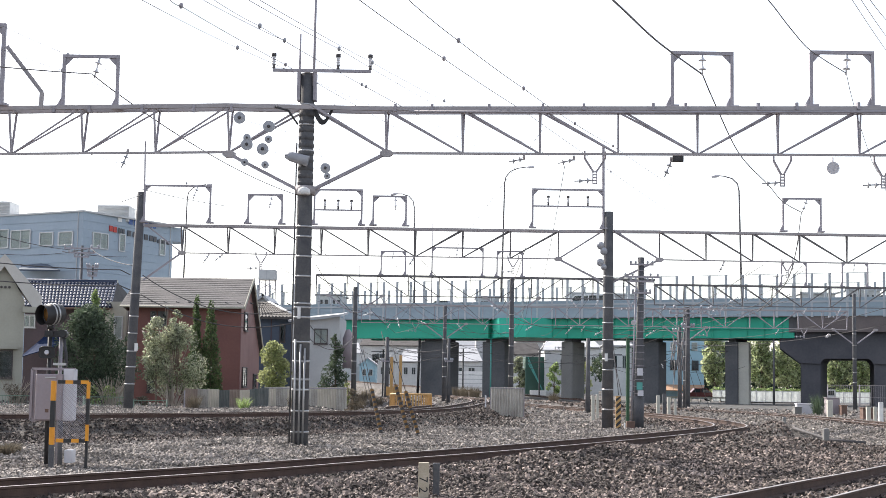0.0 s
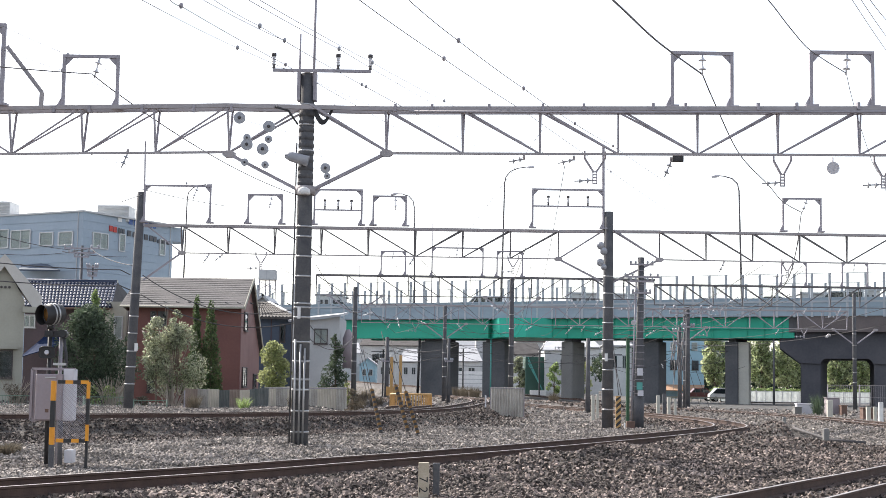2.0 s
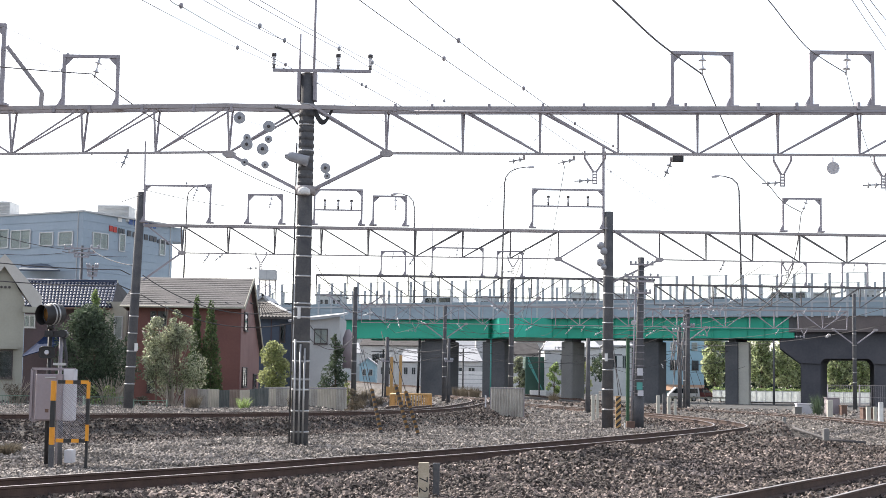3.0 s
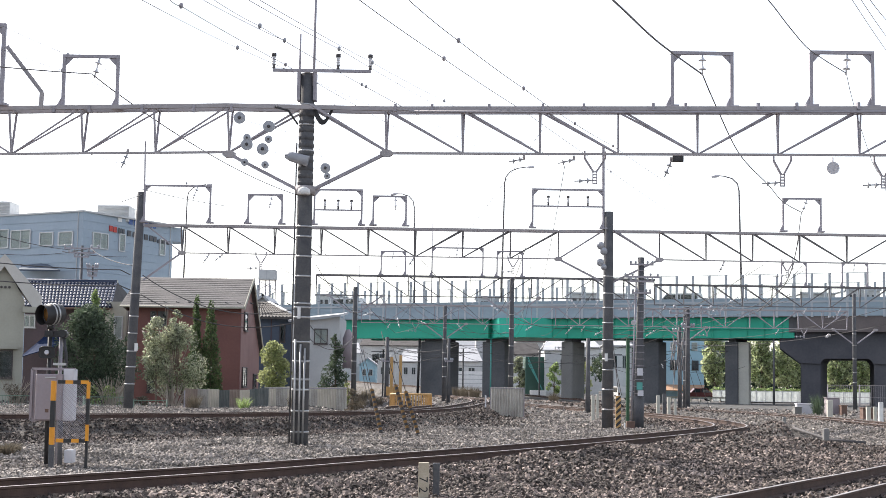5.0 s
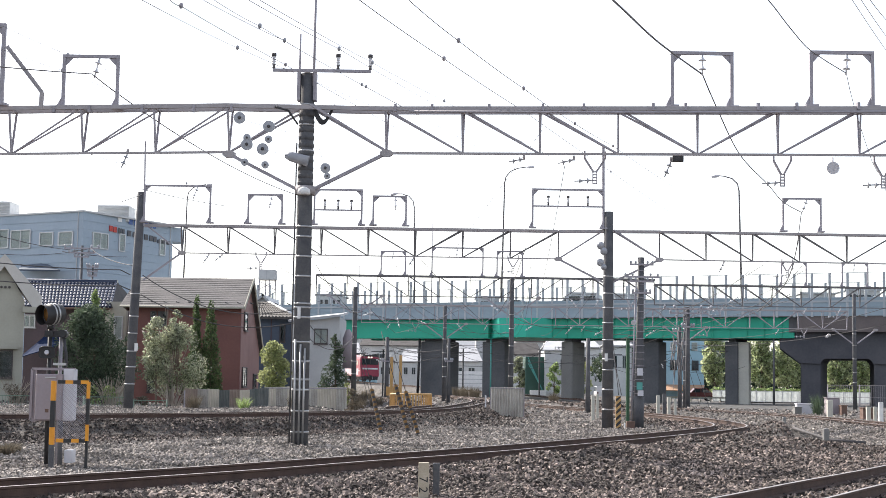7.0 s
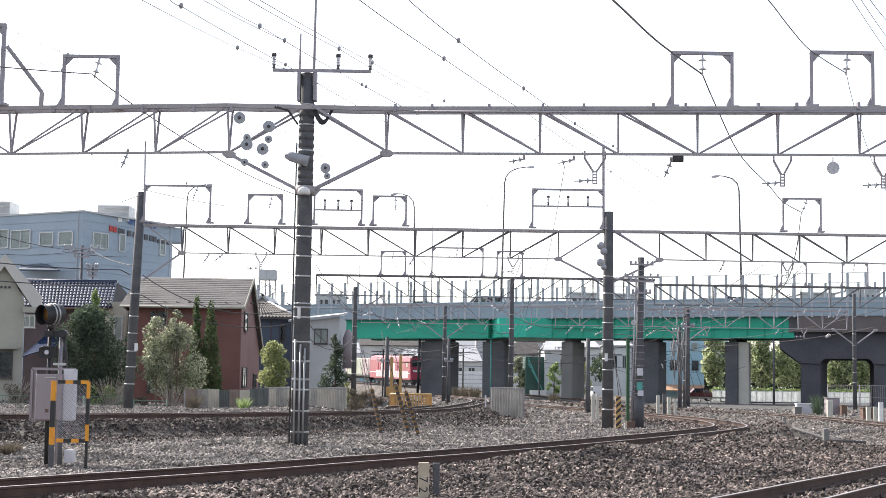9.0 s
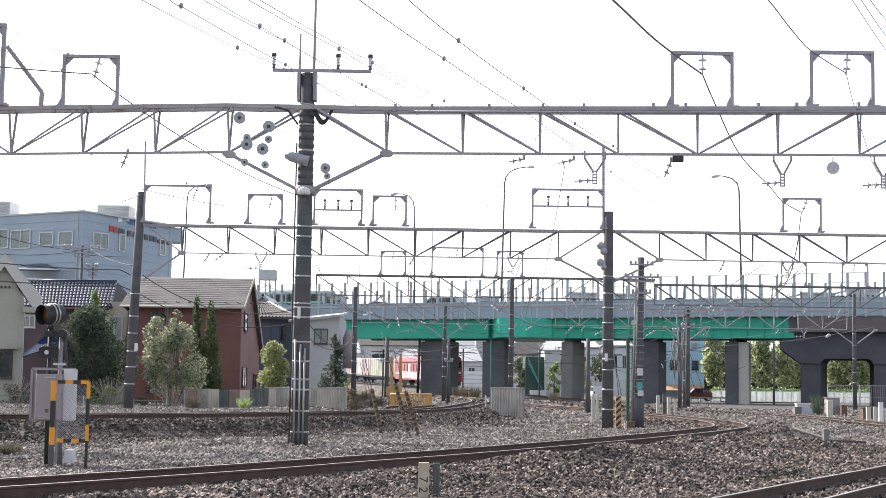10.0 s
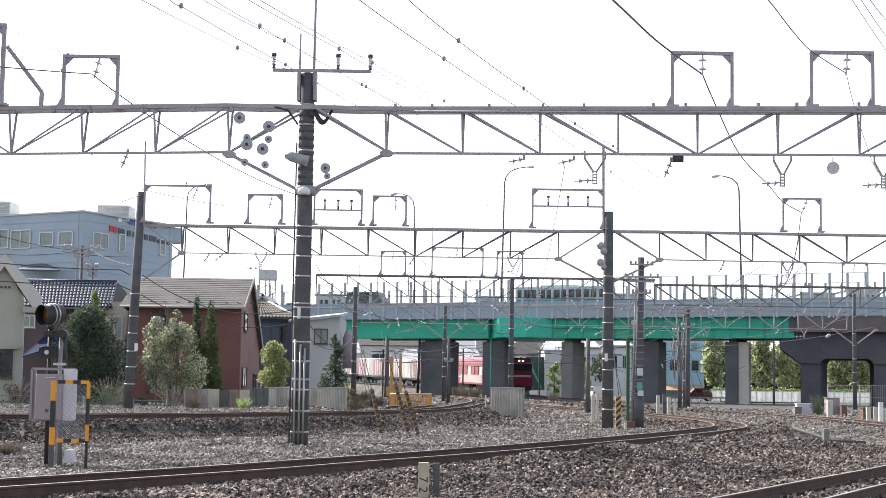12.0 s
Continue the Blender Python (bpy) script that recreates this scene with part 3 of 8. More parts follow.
def gantry_near():
    g = thing("catenary_gantry", (-3.85, 38.0, 0), "lattice steel gantry beam on a banded dark concrete pole", "catenary gantry", "gantries over the tracks")
    y = 37.6
    x, z0 = -3.58, 0.12
    top = 9.69
    bands = [8.85, 8.33, 7.65, 6.70, 5.68, 5.42, 4.91, 4.40, 3.70, 3.60, 3.35, 2.72, 2.23, 1.77, 1.51, 0.97, 0.44]
    pole = concrete_pole(g, x, y, z0 - 0.6, top, 0.225, 0.185, bands, lean=0.0)
    # steel cap casing and aerial above the beam
    c = Shape().box((x - 0.25, y - 0.24, 8.95), (x - 0.17, y + 0.1, top)).box((x + 0.17, y - 0.24, 8.95), (x + 0.25, y + 0.1, top))
    part("casing_rail", c, M_GALV, g)
    bar = 9.72
    part("cross_arm", Shape().beam((-4.47, y - 0.22, bar), (-1.93, y - 0.22, bar), 0.07, 0.08), M_GALV, g)
    for px in (-4.44, -2.78, -1.95):
        post_insulator(g, (px, y - 0.22, bar + 0.02), 0.42)
    part("aerial", Shape().tube([(x + 0.18, y - 0.2, bar - 0.4), (x + 0.18, y - 0.2, 12.09)], 0.035, 8), M_GALV, g)
    part("aerial", Shape().tube([(x - 0.19, y - 0.2, bar - 0.4), (x - 0.19, y - 0.2, 10.69)], 0.028, 8), M_GALV, g)
    # beam
    up, low = 8.75, 7.57
    def along(xx, dz):
        return Vector((xx, 37.5 - 0.128 * (xx + 3.55), dz))
    pl, cl, cr, pr = along(-17.34, 0.02), along(-5.59, 0.05), along(-1.485, 0.0), along(16.05, -0.16)
    truss_beam(g, pl, cl, up, low, 6, lambda i: i < 3, (), 0.5, 0.085, 0.05)
    truss_beam(g, cr, pr, up - 0.07, low, 9, lambda i: i < 4, (), 0.5, 0.085, 0.05)
    for sgn in (-1, 1):
        o = Vector((0.03, 0.25, 0)) * sgn
        part("upper_chord", Shape().beam(cl + o + Vector((0, 0, up)), cr + o + Vector((0, 0, up - 0.07)), 0.085, 0.11), M_RUSTSTEEL, g)
    # clamps and a cable duct along the beam
    for k in range(26):
        e = pl.lerp(pr, (k + 0.35 + 0.2 * math.sin(k * 2.7)) / 26)
        if abs(e.x - x) > 0.7:
            part("chord_clamp", Shape().box((e.x - 0.035, e.y - 0.33, e.z + up - 0.08), (e.x + 0.035, e.y - 0.19, e.z + up + 0.1)), M_GALV, g)
    part("cable_duct", Shape().tube([along(-0.9, up - 0.16) + Vector((0, -0.33, 0)), along(5.0, up - 0.24) + Vector((0, -0.33, 0)), along(15.8, up - 0.3) + Vector((0, -0.33, 0))], 0.03, 8), M_GALV, g, "grey cable duct along the beam")
    for c, s in ((cl, 1), (cr, -1)):
        c = c.copy()
        knee(g, (x - s * 0.15, y - 0.02, 6.62), (c.x, c.y, low))
        part("diagonal", Shape().angle((c.x, c.y, low + 0.05), (x - s * 0.15, c.y - 0.3, up), 0.06), M_GALV, g)
        part("diagonal", Shape().angle((c.x, c.y, low + 0.05), (x - s * 0.15, c.y + 0.3, up), 0.06), M_GALV, g)
    part("clamp", Shape().tube([(x, y, 6.51), (x, y, 6.73)], 0.27, 20), M_RUSTSTEEL, g)
    # frames over the beam
    for xa, xb, zt, hx, dx, yy in ((-10.07, -8.65, 10.16, -9.14, -0.13, 38.2), (5.78, 7.30, 10.19, 6.55, 0.0, 36.9), (9.25, 10.80, 10.19, 10.17, -0.04, 36.6)):
        wire_frame(g, xa, xb, yy, up + 0.07, zt, 0.085, (hx, dx))
    wire_frame(g, -13.12, -11.63, 38.0, up + 0.07, 10.91, 0.1)
    part("strut", Shape().angle((-11.53, 37.9, 10.38), (-10.55, 37.9, 9.15), 0.1).angle((-10.55, 37.9, 9.15), (-10.56, 37.9, up), 0.1), M_RUSTSTEEL, g)
    # hangers below the beam
    for hx, hz, hw in ((3.81, 7.53, 0.26), (8.55, 7.54, 0.22), (11.1, 7.53, 0.22)):
        v_hanger(g, hx, 36.8, hz, hw, 0.44, -0.52)
    for xx, dx, dz in ((2.04, -0.4, -0.08), (3.31, -0.4, -0.1), (-8.1, -0.15, -0.38), (5.8, -0.17, -0.42)):
        arm = part("stub", Shape().beam((xx, 37.2, low), (xx, 37.2, low - 0.12), 0.06, 0.06), M_RUSTSTEEL, g)
        insulator(arm, (xx, 37.2, low - 0.1), (xx + dx, 37.2, low - 0.1 + dz), 0.085, 2, M_DISC)
    part("relay_case", Shape().box((5.82, 37.05, low - 0.13), (6.10, 37.2, low + 0.02), None, 0.01), M_CABLE, g, "small black case")
    # transformer can beside the pole, junction cover
    part("can", Shape().tube([(-4.08, 37.3, 7.49), (-3.93, 37.3, 7.46), (-3.49, 37.3, 7.34)], [0.07, 0.13, 0.14], 14), M_DISC, g, "grey cylindrical housing")
    part("hood", Shape().tube([(x, 37.3, 6.48), (x, 37.3, 6.62), (x, 37.3, 6.68)], [0.17, 0.15, 0.05], 12), M_WHITE, g, "small white hood lamp")
    # coiled cables round the pole top and conduit down its side
    for k in range(3):
        pts = [(x + 0.2 + 0.55 * t, y - 0.28, 8.80 + 0.02 - 0.42 * math.sin(math.pi * min(1, t * 1.05 + 0.03 * k)) - 0.04 * k) for t in [i / 10 for i in range(11)]]
        part("cable_loop", Shape().tube(pts, 0.035, 6), M_CABLE, g, "black cable loop")
    part("cable_loop", Shape().tube([(x - 0.8, y - 0.3, up), (x - 0.45, y - 0.3, up - 0.1), (x - 0.2, y - 0.27, up - 0.45)], 0.03, 6), M_CABLE, g)
    for dx in (-0.12, 0.0, 0.1):
        part("conduit", Shape().tube([(x + dx, y - 0.24, z0), (x + dx * 1.1, y - 0.23, 2.66 - dx)], 0.028, 6), M_BAND, g)
    part("conduit", Shape().tube([(x - 0.25, y - 0.1, z0), (x - 0.23, y - 0.1, 7.84)], 0.022, 6), M_WIRE, g)
    for zz in np.arange(6.73, 8.58, 0.2):
        part("step_collar", Shape().tube([(x, y, zz), (x, y, zz + 0.1), (x, y, zz + 0.12)], [0.2, 0.212, 0.195], 14), M_POLE, pole)
    part("number_plate", Shape().box((x - 0.1, y - 0.245, 3.31), (x - 0.02, y - 0.22, 3.60)), M_WHITE, g, "small white plate")
    # floating insulator discs of the tension strings beside the pole
    for c, r in ((Vector((-5.15, 36.40, 8.28)), 0.14), (Vector((-4.41, 36.40, 8.07)), 0.14), (Vector((-4.95, 36.40, 7.61)), 0.14), (Vector((-4.55, 36.40, 7.50)), 0.14), (Vector((-4.95, 36.40, 7.78)), 0.09), (Vector((-4.41, 36.40, 7.75)), 0.09), (Vector((-4.99, 36.40, 7.16)), 0.09), (Vector((-4.48, 36.40, 7.10)), 0.09), (Vector((-2.97, 36.40, 7.04)), 0.12), (Vector((-2.92, 36.40, 6.84)), 0.08)):
        s = Shape().tube([c + Vector((0, -0.07, 0)), c + Vector((0, -0.045, 0)), c + Vector((0, -0.04, 0)), c + Vector((0, 0.0, 0)), c + Vector((0, 0.02, 0))], [r * 0.25, r * 0.3, r * 1.05, r * 1.08, r * 0.9], 20, True, True)
        hub = part("insulator_disc", s, M_DISC, g, "round grey insulator disc")
        part("hub", Shape().tube([c + Vector((0, -0.12, 0)), c + Vector((0, -0.06, 0))], [r * 0.2, r * 0.32], 10), M_WIRE, hub, "dark metal cap")
    # tension strings that hold the discs
    for p, q in (((-5.6, 36.4, 8.36), (-3.9, 36.4, 7.93)), ((-5.4, 36.4, 7.72), (-3.9, 36.4, 7.33)), ((-5.6, 36.4, 7.24), (-4.1, 36.4, 7.05)), ((-3.2, 36.4, 7.75), (-2.85, 36.4, 6.6))):
        part("tension_wire", Shape().tube([p, q], 0.006, 5), M_WIRE, g)
    # small round lamp under the right span
    cx, cz = 9.83, 7.29
    part("target_disc", Shape().tube([(cx, 36.75, cz), (cx, 36.8, cz)], 0.16, 20), M_BOXWHITE, g, "hanging pale round disc")
    part("disc_rod", Shape().tube([(cx, 36.8, cz), (cx, 36.8, low)], 0.02, 6), M_GALV, g)
    # poles at the ends of the beam
    concrete_pole(g, pl.x, pl.y, -0.5, 9.6, 0.22, 0.18)
    concrete_pole(g, pr.x, pr.y, -0.5, 9.6, 0.22, 0.18)


def gantry_middle():
    g = thing("catenary_gantry", (7.00, 62.5, 0), "lattice gantry on two dark concrete poles", "catenary gantry", "gantries over the tracks")
    y, up, low = 62.5, 8.28, 7.1
    xl, xm = -13.13, 7.01
    concrete_pole(g, xl - 0.27, 63.2, -0.5, 9.77, 0.21, 0.18, [5.35, 4.38, 3.65, 2.88, 2.21, 1.48], 0.3)
    concrete_pole(g, xm, 62.0, -0.6, 9.07, 0.25, 0.2, [6.31, 5.59, 4.99, 4.35, 3.63, 2.82, 2.37, 1.55, 0.72])
    def along(xx, dz):
        return Vector((xx, 62.2 - 0.085 * (xx - 7.03), dz))
    cl, cr, pr = along(4.917, -0.04), along(9.183, -0.04), along(22.76, -0.19)
    truss_beam(g, along(-11.37, 0.1), cl, up, low, 8, lambda i: i < 5, (), 0.5, 0.075, 0.055, None, (M_RUSTSTEEL, M_DARKSTEEL))
    truss_beam(g, cr, pr, up, low, 7, lambda i: i < 4, (), 0.25, 0.075, 0.055, None, (M_RUSTSTEEL, M_DARKSTEEL))
    for sgn in (-1, 1):
        o = Vector((0, 0.25, 0)) * sgn
        part("upper_chord", Shape().beam(cl + o + Vector((0, 0, up)), cr + o + Vector((0, 0, up)), 0.07, 0.09), M_RUSTSTEEL, g)
    for c, s in ((cl, 1), (cr, -1)):
        knee(g, (xm - s * 0.2, 62.2, 6.08), (c.x, c.y, low + c.z))
        for dy in (-0.2, 0.2):
            part("diagonal", Shape().angle((c.x, c.y, low + c.z), (xm - s * 0.2, c.y + dy, up), 0.06), M_GALV, g)
    knee(g, (xl + 0.2, 63.3, 5.96), (-11.37, 63.7, low + 0.1))
    part("diagonal", Shape().angle((-11.37, 63.7, low + 0.1), (xl + 0.2, 63.6, up + 0.1), 0.06), M_GALV, g)
    for dy in (-0.25, 0.25):
        part("upper_chord", Shape().beam((xl, 63.7 + dy, up + 0.1), (-11.37, 63.7 + dy, up + 0.1), 0.07, 0.09), M_RUSTSTEEL, g)
    yy = 61.9
    for a, b, zt, zb, hx, dx in ((-12.69, -9.9, 9.87, 0, -10.45, -0.2), (-8.28, -6.85, 9.54, 0, -7.28, -0.12), (-2.98, -1.59, 9.55, 0, -2.04, 0.0), (-5.48, -3.47, 9.8, 8.96, None, 0), (3.78, 6.78, 9.95, 9.26, None, 0), (14.41, 16.0, 9.71, 0, 15.42, -0.2)):
        f = wire_frame(g, a, b, yy, up + 0.05, zt, 0.08, None if hx is None else (hx, dx), zb or None)
        if zb:
            for k in range(3):
                post_insulator(f, (a + (b - a) * (0.22 + 0.28 * k), yy, zb + 0.03), 0.42)
    part("tall_post", Shape().beam((6.84, 62.4, up), (6.82, 62.4, 11.97), 0.11, 0.11, (1, 0, 0)), M_GALV, g)
    part("tall_post", Shape().beam((-12.90, 63.0, up), (-12.97, 63.0, 11.97), 0.06, 0.06, (1, 0, 0)), M_GALV, g)
    for hx in (-7.69, 2.97, 14.56):
        v_hanger(g, hx, 61.9, low - 0.05, 0.22, 0.4, -0.6)
    for px, dx, dz in ((-9.96, -0.25, -0.35), (-9.4, -0.35, -0.28), (-1.25, -0.2, -0.35), (11.96, -0.2, -0.42)):
        xx = px
        arm = part("stub", Shape().beam((xx, 62.3, low), (xx, 62.3, low - 0.12), 0.06, 0.06), M_RUSTSTEEL, g)
        insulator(arm, (xx, 62.3, low - 0.1), (xx + dx, 62.3, low - 0.1 + dz), 0.09, 2, M_DISC)
    for py, r in ((437, 0.17), (447, 0.17), (467, 0.17), (475, 0.14)):
        c = Vector((6.62 + (0.14 if py in (447, 475) else 0.0), 61.5, 1.75 + (681 - py) / 2600 * 61.5 * 1.01))
        part("insulator_disc", Shape().tube([c + Vector((-0.05, -0.14, -0.02)), c + Vector((-0.02, -0.03, 0)), c, c + Vector((0.03, 0.05, 0.01))], [r * 0.35, r * 0.9, r, r * 0.4], 18), M_DISC, g, "round grey insulator disc")
    part("number_plate", Shape().box((xm - 0.16, 61.72, 2.73), (xm - 0.04, 61.75, 3.06)), M_WHITE, g, "small white plate")
    part("number_plate", Shape().box((xl + 0.0, 62.92, 2.90), (xl + 0.14, 62.95, 3.22)), M_WHITE, g, "small white plate")
    concrete_pole(g, pr.x, pr.y, -0.5, 9.2, 0.24, 0.19)


def gantry_far(y, up, low, x_poles, x0, bays, n_flip, frames, skip=(), steel=(M_DARKSTEEL, M_DARKSTEEL)):
    g = thing("catenary_gantry", (x_poles[0][0], y, 0), "weathered lattice gantry with slender poles", "catenary gantry", "gantries over the tracks")
    for x, top in x_poles:
        concrete_pole(g, x, y + 0.1, -0.4, top, 0.17, 0.14, [2.2, 3.0, 4.1, 5.2, 6.1])
        for s in (-1, 1):
            knee(g, (x + s * 0.2, y, low - 1.1), (x + s * 1.7, y, low), 0.09)
    truss_beam(g, (x0, y, 0), (x0 + bays * 1.95, y, 0), up, low, bays, n_flip, skip, 0.5, 0.085, 0.05, None, steel)
    for a, b, t in frames:
        wire_frame(g, a, b, y, up + 0.08, t, 0.09, ((a + b) / 2, -0.1))
    for k in range(1, bays, 4):
        insulator(g, (x0 + 1.95 * k + 0.4, y, low), (x0 + 1.95 * k + 0.1, y, low - 0.5), 0.09, 2)
        v_hanger(g, x0 + 1.95 * k + 2.4, y, low, 0.24, 0.42, -0.8)


def overhead_wires():
    def wire(name, pts, r, material, label, beads=0):
        s = Shape().tube(pts, r, 6)
        ob = solid(name, s, material, pts[0], label, "overhead wire", "overhead wires")
        return ob
    # feeders that hang in the frames of the near gantry
    thick = "thick dark feeder wire slung between the gantries"
    def run(*pts):
        return [tuple(float(v) for v in p) for p in spline(pts, 0.8)]
    wire("feeder_wire", run((1.72, 21.0, 7.92), (3.0, 26.0, 8.67), (4.23, 30.0, 9.01), (5.29, 34.0, 9.58), (6.57, 37.0, 9.69)), 0.021, M_DARKSTEEL, thick)
    wire("feeder_wire", run((6.57, 37.0, 9.69), (7.3, 39.0, 9.23), (9.36, 46.0, 9.05), (12.03, 54.0, 9.21), (13.97, 60.0, 9.34), (15.18, 61.9, 9.16)), 0.019, M_DARKSTEEL, thick)
    wire("feeder_wire", run((15.18, 61.9, 9.16), (15.14, 62.5, 7.79), (15.09, 63.0, 7.08), (15.47, 66.0, 6.46), (16.15, 72.0, 6.05), (17.17, 80.0, 5.83)), 0.022, M_DARKSTEEL, thick)
    wire("feeder_wire", run((4.31, 22.0, 8.25), (6.03, 27.0, 8.98), (7.41, 31.0, 9.42), (8.87, 35.0, 9.86), (10.14, 36.6, 9.69)), 0.013, M_DARKSTEEL, thick)
    wire("feeder_wire", run((10.14, 36.6, 9.69), (10.87, 38.5, 9.19), (12.67, 43.0, 8.38), (13.96, 46.0, 7.94), (19.2, 62.4, 6.9)), 0.009, M_DARKSTEEL, thick)
    c = Vector((-9.11, 37.30, 9.53))
    wire("feeder_wire", sagging((-11.93, 36.00, 9.48), c, 0.02) + sagging(c, (-9.04, 40.00, 9.55), 0.01)[1:] + sagging((-9.04, 40.00, 9.55), (-6.26, 62.00, 9.60), 0.3)[1:], 0.017, M_DARKSTEEL, thick)
    thin = "thin pale overhead wire running along the tracks"
    dark_runs = (((-4.62, 24.00, 8.03), (-4.57, 24.80, 8.13), (-4.10, 37.00, 9.78), (-1.97, 58.00, 11.86)), ((-1.52, 25.00, 8.34), (-0.04, 31.00, 8.66), (2.21, 41.00, 9.43), (7.10, 62.00, 10.79), (13.66, 85.00, 11.52)), ((-0.66, 25.00, 8.35), (0.24, 28.00, 8.35), (1.89, 35.00, 8.85), (3.76, 42.00, 9.26), (5.80, 50.00, 9.93), (11.29, 72.00, 11.57)))
    pale_runs = (((-4.66, 22.00, 7.50), (-4.62, 32.00, 9.06), (-2.04, 60.00, 12.70)), ((-4.07, 24.00, 8.04), (-3.36, 30.00, 8.77), (-2.30, 42.00, 10.25), (-0.62, 58.00, 12.18)), ((-3.88, 24.00, 8.04), (-3.62, 28.00, 8.58), (-2.43, 42.00, 10.31), (2.14, 75.00, 13.65)), ((-3.31, 24.00, 8.05), (-2.37, 32.00, 9.07), (-0.54, 50.00, 11.39)), ((-3.12, 24.00, 8.05), (-1.83, 36.00, 9.65), (-0.03, 46.00, 10.64), (6.22, 75.00, 13.07)),
                 ((-11.25, 36.00, 9.92), (-10.60, 40.00, 10.18), (-9.33, 62.00, 12.15)), ((-11.27, 36.00, 10.53), (-10.46, 40.00, 10.62), (-10.70, 50.00, 11.99)), ((6.76, 24.00, 8.20), (11.13, 36.00, 9.93)), ((6.91, 24.00, 8.20), (10.52, 34.00, 9.82)), ((7.06, 24.00, 8.20), (9.29, 30.00, 9.25)), ((-9.89, 40.00, 7.90), (-10.60, 60.00, 9.75), (-7.71, 75.00, 11.24)))
    for pts in dark_runs + pale_runs:
        line = []
        for p, q in zip(pts, pts[1:]):
            line += sagging(p, q, 0.02, 6)[1 if line else 0:]
        strong = pts in dark_runs
        w = wire("overhead_wire", line, 0.009 if strong else 0.0075, M_DARKSTEEL if strong else M_THINWIRE, thin)
        for b in pts[1:-1]:
            v = Vector(b)
            part("wire_clamp", Shape().tube([v - Vector((0, 0, 0.05)), v - Vector((0, 0, 0.02)), v + Vector((0, 0, 0.04)), v + Vector((0, 0, 0.06))], [0.012, 0.04, 0.04, 0.015], 8), M_GALV if strong else M_DISC, w)
    runs = (((-16.12, 52.0, 5.77), (-13.64, 62.0, 6.29), 0.06), ((-16.1, 52.0, 5.12), (-13.62, 62.0, 5.62), 0.06), ((-13.64, 62.0, 6.29), (-13.42, 63.0, 6.15), 0.0), ((-13.62, 62.0, 5.62), (-13.39, 63.0, 5.49), 0.0), ((-12.86, 62.80, 6.14), (-6.26, 62.00, 4.72), 0.75), ((-12.88, 62.80, 5.29), (-6.24, 62.00, 4.15), 0.65), ((-13.02, 62.80, 9.60), (-13.29, 60.00, 8.93), 0.0), ((-13.03, 62.80, 9.85), (-10.44, 70.00, 10.02), 0.05),
            ((-5.56, 62.00, 3.49), (-5.54, 95.00, 4.76), 0.7), ((-5.58, 62.00, 4.09), (-5.54, 95.00, 4.83), 0.9), ((-26.01, 100.00, 10.28), (-21.56, 100.00, 9.96), 0.1), ((-24.24, 80.00, 9.36), (-23.70, 100.00, 10.32), 0.2), ((-24.20, 80.00, 8.37), (-24.09, 100.00, 10.51), 0.2), ((-24.09, 100.00, 10.51), (-13.54, 64.00, 6.64), 0.2))
    for k, (p, q, sag) in enumerate(runs):
        wire("overhead_wire", sagging(p, q, sag), 0.022 if k < 6 else 0.016 if k < 10 else 0.02, M_WIRE, "grey insulated feeder cable beside the houses")
    # contact and messenger wires between the farther gantries
    for k, (px, px2, px3) in enumerate(((482, 700, 820), (700, 790, 860), (940, 930, 905), (1050, 1010, 960), (1424, 1230, 1120), (1330, 1180, 1060))):
        ends = [((px - 784) / 2600 * 62.4, 62.4, 5.6), ((px2 - 784) / 2600 * 94.0, 94.0, 5.6), ((px3 - 784) / 2600 * 148.0, 148.0, 5.5)]
        for p, q in zip(ends, ends[1:]):
            wire("contact_wire", sagging(p, q, 0.02, 2), 0.008, M_WIRE, "dark contact wire over the track")
            p2, q2 = (p[0], p[1], p[2] + 1.1), (q[0], q[1], q[2] + 1.1)
            wire("messenger_wire", sagging(p2, q2, 0.55), 0.01, M_WIRE, "sagging messenger wire over the track")
    for p, q, sag in (((21.17, 70.00, 5.60), (15.45, 95.00, 4.78), 0.5), ((21.16, 70.00, 4.80), (15.27, 95.00, 4.41), 0.4), ((15.28, 62.20, 6.92), (17.97, 92.00, 6.85), 0.8), ((13.55, 62.00, 6.88), (13.45, 110.00, 5.19), 0.3), ((-5.41, 62.50, 7.61), (-4.08, 130.00, 6.02), 0.3), ((-0.93, 62.50, 6.95), (5.91, 130.00, 5.67), 0.4),
                      ((4.17, 62.00, 12.55), (-3.78, 120.00, 6.38), 0.2), ((14.07, 92.00, 6.79), (16.72, 125.00, 6.16), 0.3), ((1.68, 92.00, 6.61), (-4.40, 140.00, 6.34), 0.2)):
        wire("span_wire", sagging(p, q, sag), 0.012, M_WIRE, "grey span wire slanting across the tracks")


